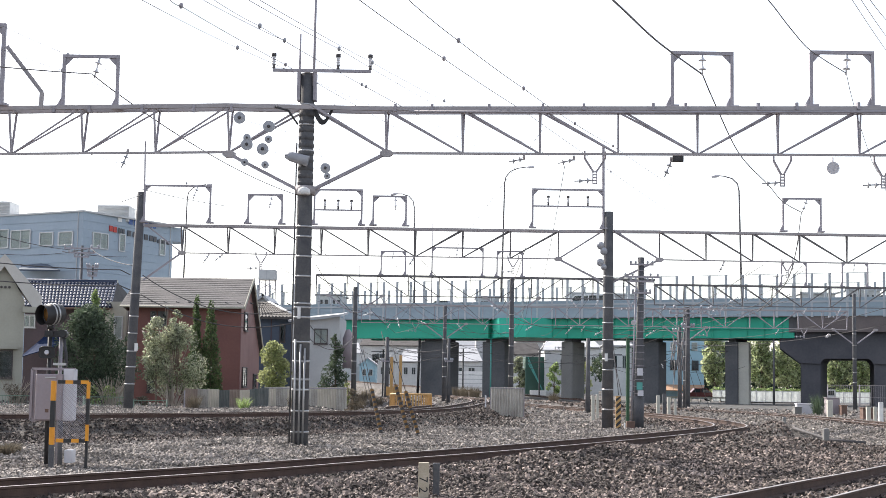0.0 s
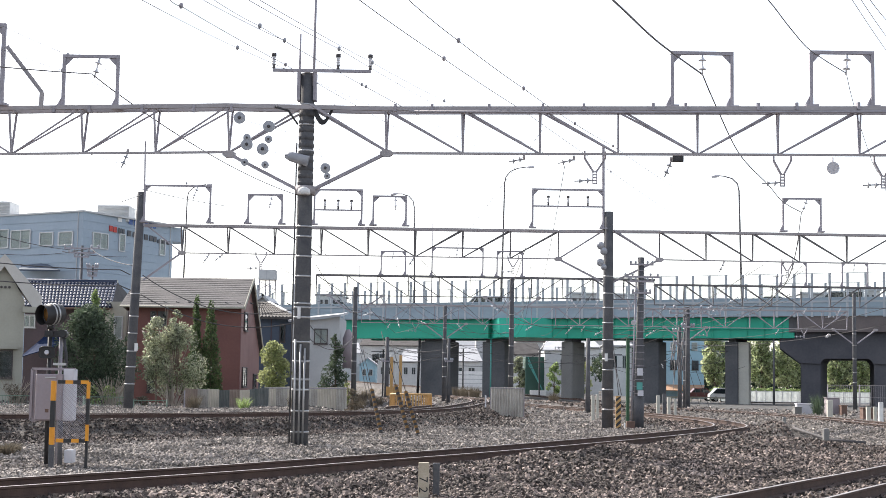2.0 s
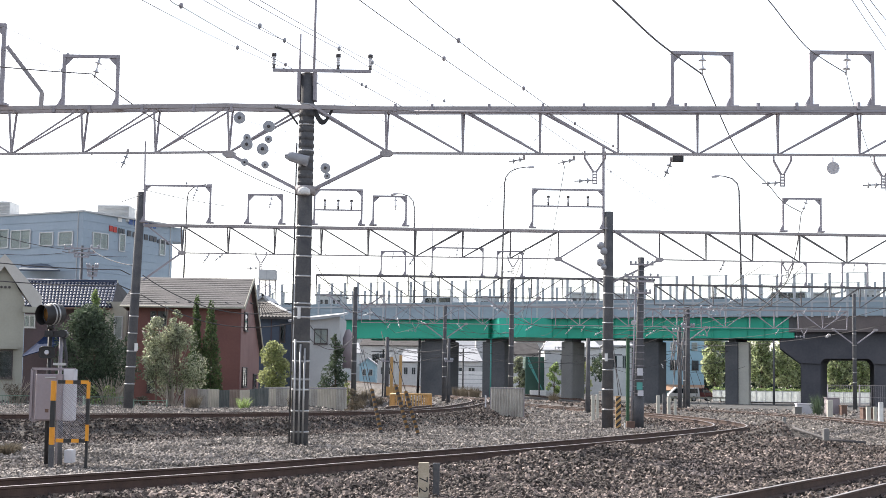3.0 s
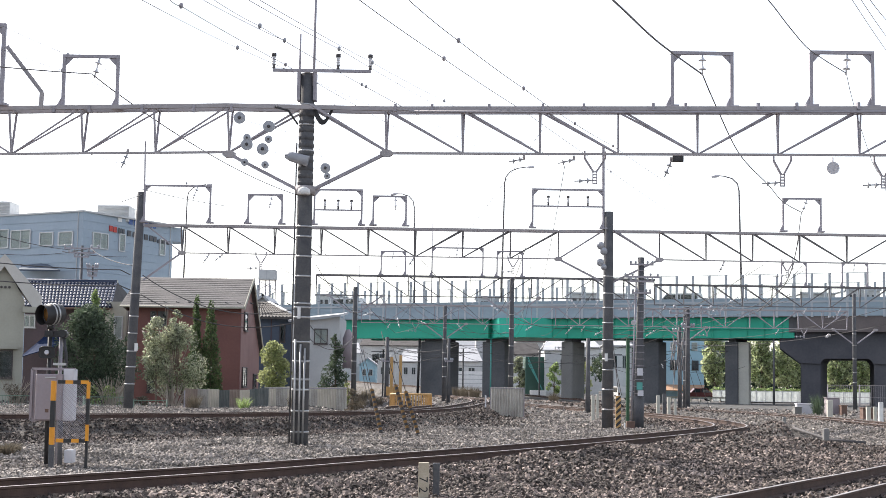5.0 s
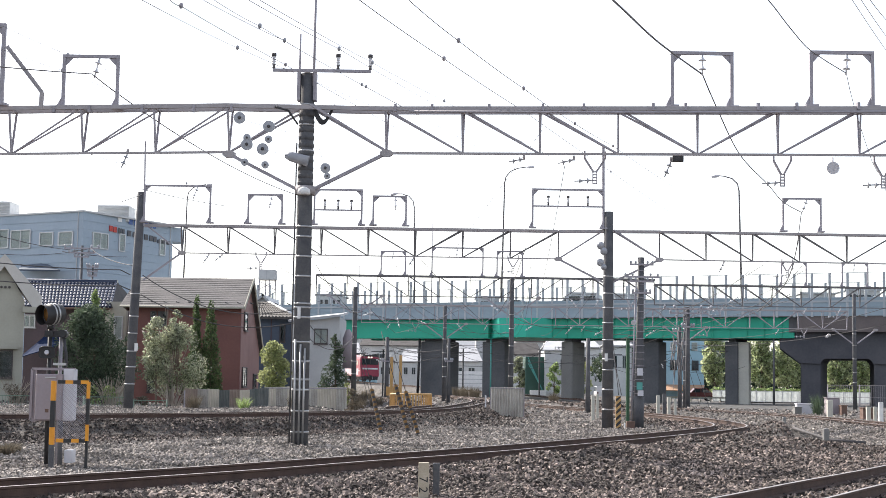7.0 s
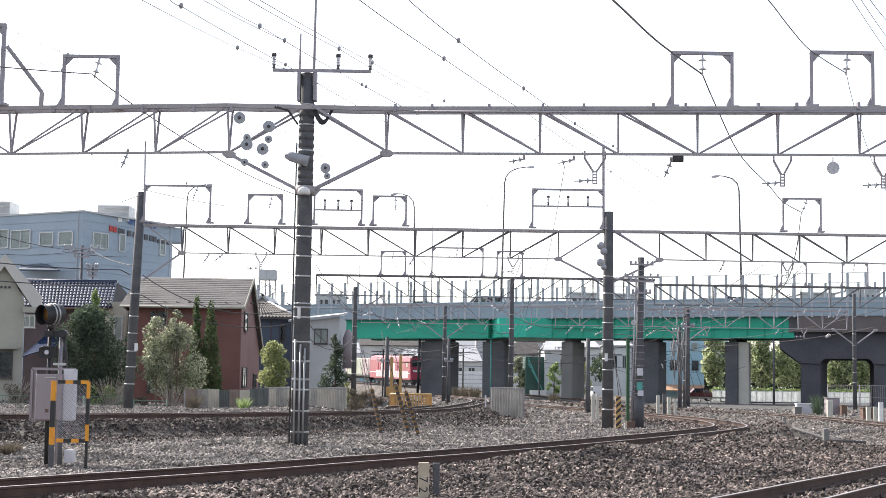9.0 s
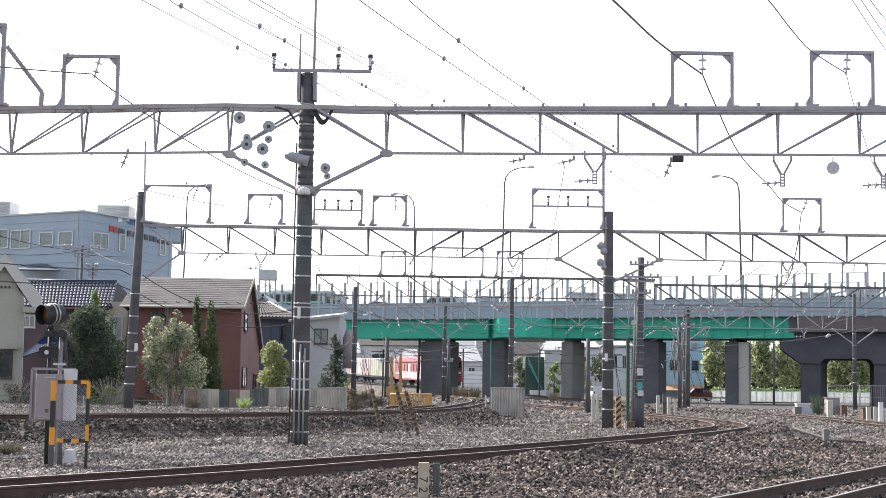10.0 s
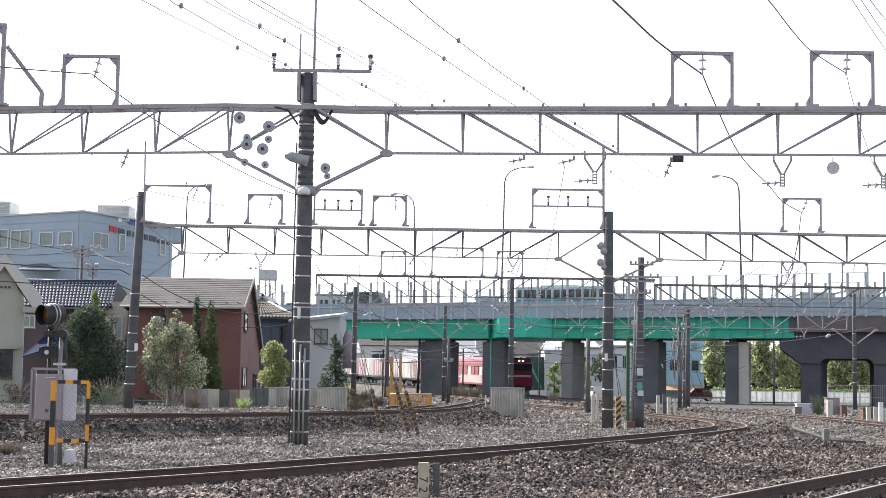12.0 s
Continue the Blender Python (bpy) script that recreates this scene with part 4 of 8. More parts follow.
def far_insulators():
    """Strings of white sheds on the span wires before the bridge."""
    g = thing("span_wire_rig", (5.26, 116.0, 5.0), "span wires with strings of white insulators before the bridge", "catenary rig")
    for p, q in (((-3.53, 116.00, 6.81), (-3.34, 116.00, 6.01)), ((-2.01, 116.00, 6.65), (-1.21, 116.00, 6.31)), ((1.16, 116.00, 6.43), (1.61, 116.00, 5.90)), ((9.73, 116.00, 5.67), (10.35, 116.00, 6.30)), ((12.04, 116.00, 5.61), (12.67, 116.00, 5.98)), ((15.50, 112.00, 5.45), (16.36, 112.00, 5.98)), ((6.30, 95.00, 7.27), (6.37, 95.00, 7.78)), ((17.97, 92.00, 6.99), (18.68, 92.00, 7.43)), ((21.96, 84.00, 4.65), (22.22, 84.00, 4.81)),
                 ((-5.47, 100.00, 6.15), (-4.63, 100.00, 6.47)), ((3.29, 100.00, 7.05), (3.91, 100.00, 6.60)), ((17.99, 100.00, 7.08), (18.61, 100.00, 6.81)), ((8.31, 95.00, 7.23), (8.76, 95.00, 6.65)), ((6.83, 120.00, 6.08), (7.38, 120.00, 6.41))):
        insulator(g, p, q, 0.1, 3)
    for p, q, sag in (((-6.25, 100.00, 6.72), (-0.98, 116.00, 6.26), 0.2), ((-1.21, 116.00, 6.31), (6.15, 130.00, 6.17), 0.3), ((4.49, 95.00, 6.07), (10.35, 116.00, 6.30), 0.4), ((10.35, 116.00, 6.30), (16.36, 112.00, 5.98), 0.5), ((16.36, 112.00, 5.98), (19.02, 80.00, 6.85), 0.8), ((-5.39, 62.50, 6.64), (-5.47, 100.00, 6.15), 0.4), ((3.55, 63.00, 7.55), (3.91, 100.00, 6.60), 0.3), ((5.15, 62.00, 11.10), (6.37, 95.00, 7.78), 0.3),
                      ((-6.82, 110.00, 4.47), (-1.94, 140.00, 3.70), 0.6), ((-4.37, 140.00, 5.00), (4.22, 140.00, 5.29), 0.9), ((0.99, 140.00, 5.56), (11.21, 140.00, 5.07), 0.9), ((6.15, 135.00, 4.52), (14.44, 135.00, 4.39), 0.8), ((7.98, 140.00, 5.45), (18.20, 140.00, 5.82), 1.2), ((12.84, 120.00, 3.63), (15.14, 120.00, 2.75), 0.1), ((19.64, 130.00, 3.88), (15.98, 96.00, 4.81), 0.2), ((15.98, 96.00, 4.45), (17.45, 96.00, 0.43), 0.0), ((15.98, 96.00, 3.34), (16.90, 96.00, 0.24), 0.0),
                      ((-5.15, 93.00, 3.70), (-4.26, 93.00, 0.16), 0.0), ((-5.14, 93.00, 2.99), (-4.44, 93.00, -0.02), 0.0), ((7.33, 64.00, 4.73), (7.47, 62.00, 1.32), 0.0), ((7.33, 64.00, 3.74), (7.59, 62.00, 1.32), 0.0)):
        part("span_wire", Shape().tube(sagging(p, q, sag), 0.016, 5), M_WIRE, g)


def bridge_tangle():
    """Slack wires and jumpers of the many tracks that run on under the bridge."""
    r = random.Random(8)
    g = thing("span_wire_rig", (8.0, 150.0, 5.0), "tangle of slack wires and jumpers under the bridge", "catenary rig")
    for k in range(26):
        y = r.uniform(138, 172)
        x = r.uniform(-9.0, 23.0)
        z = r.uniform(3.6, 6.1)
        far = r.uniform(3.0, 9.0)
        part("span_wire", Shape().tube(sagging((x, y, z), (x + far, y + r.uniform(-6, 6), z + r.uniform(-0.5, 0.5)), r.uniform(0.05, 0.8), 10), r.uniform(0.016, 0.03), 5), M_WIRE, g)
        if k % 2 == 0:
            insulator(g, (x, y, z), (x + r.uniform(-0.6, 0.6), y, z - r.uniform(0.3, 0.7)), 0.11, 3)
    for k in range(7):
        x, y = -6.5 + 4.4 * k + r.uniform(-0.8, 0.8), 172.0
        part("slim_mast", Shape().tube([(x, y, -0.2), (x, y, r.uniform(5.4, 6.2))], 0.09, 8), M_POLE, g)
        part("bracket", Shape().beam((x - 1.4, y, 5.2), (x + 1.4, y, 5.3), 0.06, 0.08), M_WIRE, g)
        part("bracket", Shape().beam((x - 1.2, y, 4.7), (x, y, 5.3), 0.05, 0.05), M_WIRE, g)


gantry_near()
gantry_middle()
bridge_tangle()
far_insulators()
gantry_far(93.0, 8.42, 7.15, ((-5.52, 7.70), (4.41, 8.49)), -8.00, 11, lambda i: not 5 <= i < 9,
           ((-3.91, -2.36, 9.96), (-0.68, 2.55, 10.24), (3.45, 5.07, 10.07)))
gantry_far(97.5, 8.42, 7.08, ((33.6, 8.6),), 14.1, 10, lambda i: i < 5, ((22.55, 24.2, 10.05), (26.6, 28.3, 10.05)))
gantry_far(118.0, 7.9, 6.45, ((0.24, 7.95), (19.55, 8.10), (33.15, 9.35)), -6.47, 20, lambda i: i % 2 == 0, (), (), (M_RUSTSTEEL, M_GALV))
overhead_wires()


# ---- road bridge over the tracks ----
BRIDGE_AT = pose(0.0, 156.5, 0.0, 0, 0, -27.5)   # its near face runs along local x
DECK = 9.35
DECK_SPAN = (-80.0, 130.0)


def bridge():
    g = thing("road_bridge", (0, 0, 0), "green steel girder road bridge on dark concrete piers", "bridge")
    x0, xg, x1 = -80.0, 37.47, 130.0
    zb, zt = 6.47, 8.43
    for k in range(2):
        y = 0.6 + k * 6.5
        part("girder", Shape().box((-12.80, y, zb), (5.21, y + 1.4, zt)), M_GREEN, g, "green steel box girder")
        part("girder", Shape().box((12.42, y, zb), (xg, y + 1.4, zt)), M_GREEN, g, "green steel box girder")
        part("girder", Shape().box((x0, y, zb + 0.4), (-12.95, y + 1.4, zt)), M_CONC, g, "grey approach girder")
        part("flange", Shape().box((-12.80, y - 0.12, zb - 0.05), (xg, y + 1.52, zb)), M_GREEN, g)
    # crosshead that stands proud of the girders
    part("crosshead", Shape().prism([(4.88, 1.8), (7.54, -1.6), (10.53, -1.6), (12.54, 0.4), (12.79, 8.0), (5.21, 8.0)], zb, zt + 0.02, "z"), M_GREENPALE, g, "projecting green crosshead box")
    for i in range(16):
        px = xg - 1.2 - i * 1.7
        part("stiffener", Shape().box((px, 0.5, zb + 0.05), (px + 0.05, 0.6, zt - 0.1)), M_GREEN, g)
    part("drain_pipe", Shape().tube([(xg - 2.2, 0.35, zb + 0.8), (12.92, 0.35, zb + 1.0)], 0.06, 8), M_GREEN, g)
    part("bearing", Shape().box((xg - 0.5, 0.5, zb + 0.5), (xg + 1.2, 2.0, zt + 0.25)), M_CONCDARK, g, "dark bearing end")
    part("deck", Shape().box((x0, 0, zt), (x1, 13.0, DECK)), M_CONC, g, "concrete deck slab")
    part("road_surface", Shape().box((x0, 0.4, DECK + 0.004), (x1, 12.6, DECK + 0.03)), M_ASPHALT, g, "asphalt road")
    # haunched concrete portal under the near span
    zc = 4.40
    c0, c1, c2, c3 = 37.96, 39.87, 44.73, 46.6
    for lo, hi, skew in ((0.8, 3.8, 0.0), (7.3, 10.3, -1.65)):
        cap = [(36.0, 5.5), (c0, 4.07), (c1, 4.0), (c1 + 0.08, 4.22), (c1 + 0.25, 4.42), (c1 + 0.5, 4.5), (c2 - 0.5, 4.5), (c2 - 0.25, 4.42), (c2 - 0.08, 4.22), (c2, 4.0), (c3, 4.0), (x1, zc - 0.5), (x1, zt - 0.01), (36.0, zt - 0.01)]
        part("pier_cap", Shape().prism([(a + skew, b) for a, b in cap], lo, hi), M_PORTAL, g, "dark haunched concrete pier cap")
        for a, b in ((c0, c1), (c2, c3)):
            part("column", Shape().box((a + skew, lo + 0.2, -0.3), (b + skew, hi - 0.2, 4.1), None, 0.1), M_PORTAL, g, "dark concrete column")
    part("edge_beam", Shape().box((xg + 0.4, -0.02, 6.98), (x1, 0.78, zt + 0.02)), mat("edge beam concrete", (0.11, 0.095, 0.095), (0.15, 0.13, 0.128), 0.5, 0.9), g, "warm grey edge beam")
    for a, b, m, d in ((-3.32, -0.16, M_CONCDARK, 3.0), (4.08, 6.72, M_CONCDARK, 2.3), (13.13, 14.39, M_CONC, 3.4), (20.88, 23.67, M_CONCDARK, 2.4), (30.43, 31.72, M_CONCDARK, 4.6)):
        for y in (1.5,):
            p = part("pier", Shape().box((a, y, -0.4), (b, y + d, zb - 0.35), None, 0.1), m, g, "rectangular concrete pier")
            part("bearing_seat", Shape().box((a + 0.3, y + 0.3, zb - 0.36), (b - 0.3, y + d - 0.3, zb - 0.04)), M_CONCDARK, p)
    e = 31.72
    part("pier_face", Shape().box((e + 0.004, 1.7, -0.3), (32.73, 2.5, zb - 0.4)), M_CONCPALE, g, "pale concrete facing")
    part("down_pipe", Shape().tube([(5.39, 0.9, zb), (5.39, 0.9, 0.0)], 0.09, 8), M_TEAL, g, "teal drain pipe")
    part("down_pipe", Shape().tube([(-3.12, 0.9, zb), (-3.30, 0.9, 0.3)], 0.14, 8), M_BLACK, g, "black drain pipe")
    g.matrix_basis = BRIDGE_AT


def noise_barrier(yy, near):
    """Solid lower panels between posts, clear sheets above."""
    zp0, zp1, zp2 = 8.48, 10.22, 12.53
    step = 1.66
    panel = Shape().box((0.07, -0.06, zp0), (step - 0.07, 0.04, zp1)).box((0.07, -0.09, zp1 - 0.12), (step - 0.07, 0.06, zp1)).box((0.07, -0.09, (zp0 + zp1) / 2 - 0.03), (step - 0.07, 0.05, (zp0 + zp1) / 2 + 0.03)).data("panel", M_PARAPET)
    post = Shape().box((-0.11, -0.11, zp0 - 0.1), (0.11, 0.11, zp2), None, 0.02).data("barrier_post", M_PARAPETPOST)
    sheet = Shape().box((0.12, -0.012, zp1 + 0.02), (step - 0.12, 0.012, zp2 - 0.15)).data("clear_sheet", CLEAR)
    bar = thing("noise_barrier", (0, 0, 0), "pale blue panelled noise barrier with clear upper sheets", "noise barrier", "barriers along the bridge")
    n, start = 78, -18.77 - 20 * step
    for i in range(n):
        for nm, data in (("panel", panel), ("barrier_post", post), ("clear_sheet", sheet)):
            ob = new(nm, data)
            ob.parent = bar
            ob.location = (start + i * step, yy, 0)
            if nm == "clear_sheet":
                ob.visible_shadow = False
    part("top_rail", Shape().box((start, yy - 0.04, zp2 - 0.05), (start + n * step, yy + 0.04, zp2)), M_PARAPETPOST, bar)
    if near:
        part("mid_rail", Shape().box((start, yy - 0.13, 9.75), (start + n * step, yy - 0.11, 9.93)), M_PARAPETPOST, bar)
    bar.matrix_basis = BRIDGE_AT


CLEAR = glass("clear barrier sheet", (0.96, 0.98, 0.98), 0.0)
CLEAR.node_tree.nodes["Principled BSDF"].inputs["IOR"].default_value = 1.05


def bridge_lamp(s, z_top, reach):
    g = thing("street_lamp", (0, 0, 0), "tall slender street lamp with a curved arm on the bridge", "street lamp", "lamps along the bridge")
    k = 1 if reach > 0 else -1
    part("mast", Shape().tube([(s - k * 0.25, 1.0, DECK), (s, 1.0, z_top - 1.6), (s + k * 0.15, 1.0, z_top - 0.9), (s + k * 0.7, 1.0, z_top - 0.35), (s + k * 1.5, 1.0, z_top - 0.08), (s + reach, 1.0, z_top)], [0.11, 0.08, 0.07, 0.065, 0.06, 0.055], 8), M_DARKSTEEL, g)
    e = s + reach
    part("lamp_head", Shape().tube([(e - k * 0.1, 1.0, z_top), (e + k * 0.2, 1.0, z_top - 0.02), (e + k * 0.7, 1.0, z_top - 0.05), (e + k * 0.85, 1.0, z_top - 0.05)], [0.05, 0.16, 0.14, 0.03], 10), M_BOXWHITE, g, "pale lamp head")
    g.matrix_basis = BRIDGE_AT


bridge()
noise_barrier(-0.05, True)
noise_barrier(12.8, False)
bridge_lamp(6.72, 24.44, 2.6)
bridge_lamp(32.04, 22.44, -2.0)
bridge_lamp(-34.92, 24.63, 2.8)
bridge_lamp(-4.14, 22.35, -2.2)
for s_, z_ in ((-4.48, 20.62), (-13.92, 14.99)):
    m_ = solid("thin_mast", Shape().tube([(s_, 6, DECK), (s_, 6, z_)], [0.06, 0.04], 6), M_GALV, (0, 0, 0), "thin grey mast standing on the bridge", "mast")
    m_.matrix_basis = BRIDGE_AT


# ---- trees and shrubs ----
def leaves(n, blobs, size, seed, flat=0.0):
    """n small folded leaves spread over the shells of lumpy blobs (x, y, z, rx, ry, rz)."""
    rng = np.random.default_rng(seed)
    w = np.array([b[3] * b[5] for b in blobs])
    pick = rng.choice(len(blobs), n, p=w / w.sum())
    b = np.array(blobs)[pick]
    d = rng.normal(size=(n, 3))
    d /= np.linalg.norm(d, axis=1)[:, None]
    lump = 1 + 0.16 * np.sin(d[:, 0] * 7 + pick) * np.sin(d[:, 2] * 6 + 2 * pick) + 0.1 * np.sin(d[:, 1] * 13 + d[:, 2] * 11)
    rad = rng.uniform(0.35, 1.0, n) ** 0.3 * lump
    c = b[:, :3] + d * b[:, 3:6] * rad[:, None]
    a = rng.normal(size=(n, 3)) + d * 0.4 + np.array([0, 0, flat])
    a /= np.linalg.norm(a, axis=1)[:, None]
    t = np.cross(a, rng.normal(size=(n, 3)))
    t /= np.linalg.norm(t, axis=1)[:, None] + 1e-9
    s = size * rng.uniform(0.6, 1.4, n)[:, None]
    u = np.cross(a, t)
    verts = np.stack([c - a * s, c + t * s * 0.45 + u * s * 0.12, c + a * s, c - t * s * 0.45 + u * s * 0.12], 1).reshape(-1, 3)
    faces = np.arange(4 * n).reshape(n, 4)[:, [0, 1, 2, 3]]
    tri = np.concatenate([faces[:, [0, 1, 2]], faces[:, [0, 2, 3]]])
    return verts, tri


def tree(name, base, blobs, n, size, material, label, category="tree", trunk=0.12, seed=1, top=0.6, group=""):
    """A tapered trunk with limbs to each blob and a crown of many leaves."""
    g = thing(name, base, label, category, group)
    bx, by, bz = base
    hi = max(b[2] + b[5] * 0.3 for b in blobs)
    cx = sum(b[0] for b in blobs) / len(blobs)
    mid = (bx * 0.5 + cx * 0.5 + 0.05, by, bz + (hi - bz) * 0.5)
    part("trunk", Shape().tube([(bx, by, bz - 0.2), (bx + 0.03, by, bz + 0.4), mid, (cx, by, hi)], [trunk * 1.3, trunk, trunk * 0.7, trunk * 0.2], 9), M_BARK, g)
    for k, b in enumerate(blobs[:9]):
        p = Vector(mid) * 0.6 + Vector((bx, by, bz)) * 0.4
        q = Vector(b[:3])
        part("limb", Shape().tube([p, p.lerp(q, 0.5) + Vector((0, 0, 0.15)), q], [trunk * 0.5, trunk * 0.3, trunk * 0.12], 6), M_BARK, g)
    v, f = leaves(n, blobs, size, seed)
    me = raw_mesh("crown", v - np.array(base), f, material)
    ob = new("crown", me)
    ob.parent = g
    return g


def lumpy(px0, px1, z0, z1, y, n, seed, squash=0.9, taper=0.0):
    """Uneven blobs scattered through an oval (or, with taper, a cone) between two sides and two heights."""
    r = random.Random(seed)
    out = []
    full, cx = (px1 - px0) / 2, (px0 + px1) / 2
    for k in range(n * 6):
        t = (k + r.random()) / (n * 6)
        shape = math.sin(math.pi * min(0.97, 0.16 + 0.8 * t)) ** 0.55 * (1 - taper * t)
        half = full * shape * r.uniform(0.8, 1.12)
        rr = min(full * 0.42, (z1 - z0) * 0.2) * r.uniform(0.65, 1.15) * (1 - 0.6 * taper * t)
        rr = min(rr, half * 0.8 + 0.03)
        a = r.uniform(-1, 1)
        z = min(max(z0 + (z1 - z0) * t, z0 + rr * squash * 0.7), z1 - rr * squash * 0.8)
        out.append((cx + a * max(half - rr * 0.45, 0), y + r.uniform(-0.8, 0.8) * max(half - rr, 0), z, rr, rr, rr * squash))
    return out


# ---- buildings ----
def window(parent, x0, x1, z0, z1, y, back, frame_m=M_FRAME, panes=2, face="y", name="window"):
    """A framed window set into a wall that faces -y (or +x, where the first two numbers run along y and y is the wall's x)."""
    def put(shape, a, b, lo, hi, near, far):
        if face == "y":
            shape.box((a, y + near, lo), (b, y + far, hi))
        else:
            shape.box((y - far, a, lo), (y - near, b, hi))
        return shape
    w = 0.06
    f = Shape()
    for a, b, lo, hi in ((x0, x1, z0, z0 + w), (x0, x1, z1 - w, z1), (x0, x0 + w, z0 + w, z1 - w), (x1 - w, x1, z0 + w, z1 - w)):
        put(f, a, b, lo, hi, -0.09, 0.02)
    win = part(name, f, frame_m, parent, "framed window")
    part("room", put(Shape(), x0 + 0.01, x1 - 0.01, z0 + 0.01, z1 - 0.01, -0.012, 0.03), back, win)
    for k in range(panes):
        a = x0 + w + (x1 - x0 - 2 * w) * k / panes
        b = x0 + w + (x1 - x0 - 2 * w) * (k + 1) / panes
        part("pane", put(Shape(), a + 0.02, b - 0.02, z0 + w, z1 - w, -0.06, -0.045), M_GLASS, win)
        if k:
            part("mullion", put(Shape(), a - 0.025, a + 0.025, z0 + w, z1 - w, -0.08, 0.0), frame_m, win)
    part("sill", put(Shape(), x0 - 0.04, x1 + 0.04, z0 - 0.05, z0, -0.13, 0.02), frame_m, win)
    return win


def office():
    """Three-storey blue office block seen at its corner."""
    y = 108.0
    xc = -26.63
    zt = 13.93
    g = thing("office_building", (xc, y, 0), "blue-grey metal-clad office block with roof plant", "building")
    # the walls stand a little turned: the corner is nearest
    L = Vector((-40.56, 116.0, 0))
    R = Vector((-21.83, 118.0, 0))
    C = Vector((xc, y, 0))
    B = L + R - C
    w = Shape().prism([(C.x, C.y), (R.x, R.y), (B.x, B.y), (L.x, L.y)], -0.3, zt, "z")
    wall = part("wall", w, M_BLUEWALL, g, "horizontal blue-grey cladding")
    o = Vector((0, -0.15, 0))
    lip = (R - C).normalized()
    part("canopy", Shape().prism([(R.x - 0.3, R.y - 0.1), (R.x + 0.55, R.y + 0.6), (R.x + 0.4, R.y + 3), (R.x - 0.5, R.y + 3)], zt - 1.15, zt - 0.02, "z"), M_BLUEWALL, g)
    part("coping", Shape().prism([(C.x, C.y - 0.12), (R.x + 0.6, R.y), (B.x, B.y), (L.x - 0.1, L.y)], zt, zt + 0.12, "z"), M_FARWALL, g)
    for p, q in ((L, C), (C, R)):
        d = (q - p).normalized()
        n = Vector((d.y, -d.x, 0))
        for k in range(1, 19):
            zz = zt - k * 0.62
            part("cladding_rib", Shape().beam(p + n * 0.015 + Vector((0, 0, zz)), q + n * 0.015 + Vector((0, 0, zz)), 0.03, 0.014), M_BLUEWALL, wall)
        part("cladding_seam", Shape().beam(p.lerp(q, 0.97) + n * 0.02 + Vector((0, 0, 0.2)), p.lerp(q, 0.97) + n * 0.02 + Vector((0, 0, zt)), 0.08, 0.05, (1, 0, 0)), M_FARWALL, wall)

    def pane(p, q, a, b, z0, z1, curtain):
        d = (q - p).normalized()
        n = Vector((d.y, -d.x, 0))
        u, v = p + d * a, p + d * b
        f = Shape()
        for z in (z0, z1):
            f.beam(u + n * 0.05 + Vector((0, 0, z)), v + n * 0.05 + Vector((0, 0, z)), 0.1, 0.08)
        for e in (u, v):
            f.beam(e + n * 0.05 + Vector((0, 0, z0)), e + n * 0.05 + Vector((0, 0, z1)), 0.08, 0.1, (d.x, d.y, 0))
        wd = part("window", f, M_FRAME, g, "white framed window")
        zc = (z0 + z1) / 2
        part("blind", Shape().beam(u + n * 0.012 + Vector((0, 0, zc)), v + n * 0.012 + Vector((0, 0, zc)), 0.02, z1 - z0), curtain, wd)
        k = max(1, int((b - a) / 0.75))
        for i in range(k):
            part("pane", Shape().beam(u.lerp(v, i / k + 0.01) + n * 0.05 + Vector((0, 0, zc)), u.lerp(v, (i + 1) / k - 0.01) + n * 0.05 + Vector((0, 0, zc)), 0.012, z1 - z0 - 0.1), M_GLASS, wd)
            if i:
                part("mullion", Shape().beam(u.lerp(v, i / k) + n * 0.06 + Vector((0, 0, z0)), u.lerp(v, i / k) + n * 0.06 + Vector((0, 0, z1)), 0.06, 0.08, (d.x, d.y, 0)), M_FRAME, wd)

    ll, lr = (C - L).length, (R - C).length
    for a, b, z0, z1, c in ((0.358, 0.528, 11.49, 12.89, M_CURTAIN), (0.546, 0.672, 11.4, 12.78, M_CURTAIN), (0.734, 0.817, 11.53, 12.51, M_CURTAIN), (0.853, 0.941, 11.5, 12.48, M_CURTAIN)):
        pane(L, C, ll * a, ll * b, z0, z1, c)
    for a, b, z0, z1, c in ((0.1, 0.26, 11.38, 12.52, M_CURTAIN), (0.382, 0.443, 11.39, 12.69, M_CURTAIN), (0.843, 0.903, 11.52, 12.78, M_CURTAIN)):
        pane(C, R, lr * a, lr * b, z0, z1, c)
    # sign on the right-hand wall: plain coloured bars
    d = (R - C).normalized()
    n = Vector((d.y, -d.x, 0))

    def bar(a, b, z0, z1, m):
        u, v = C + d * (lr * a) + n * 0.05, C + d * (lr * b) + n * 0.05
        part("sign_bar", Shape().beam(u + Vector((0, 0, (z0 + z1) / 2)), v + Vector((0, 0, (z0 + z1) / 2)), 0.05, z1 - z0), m, g)
    z0, z1 = 12.78, 13.21
    for k, (a, b) in enumerate(((0.27, 0.305), (0.315, 0.35), (0.365, 0.385), (0.395, 0.405), (0.415, 0.435), (0.47, 0.51), (0.53, 0.56), (0.6, 0.64), (0.66, 0.7), (0.72, 0.76), (0.77, 0.80))):
        bar(a, b, z0 - k * 0.03, z1 - k * 0.03, M_REDSIGN if k < 2 else M_DARKSIGN)
    for k in range(5):
        bar(0.815 + k * 0.03, 0.835 + k * 0.03, z0 - 0.35, z1 - 0.5, M_DARKSIGN)
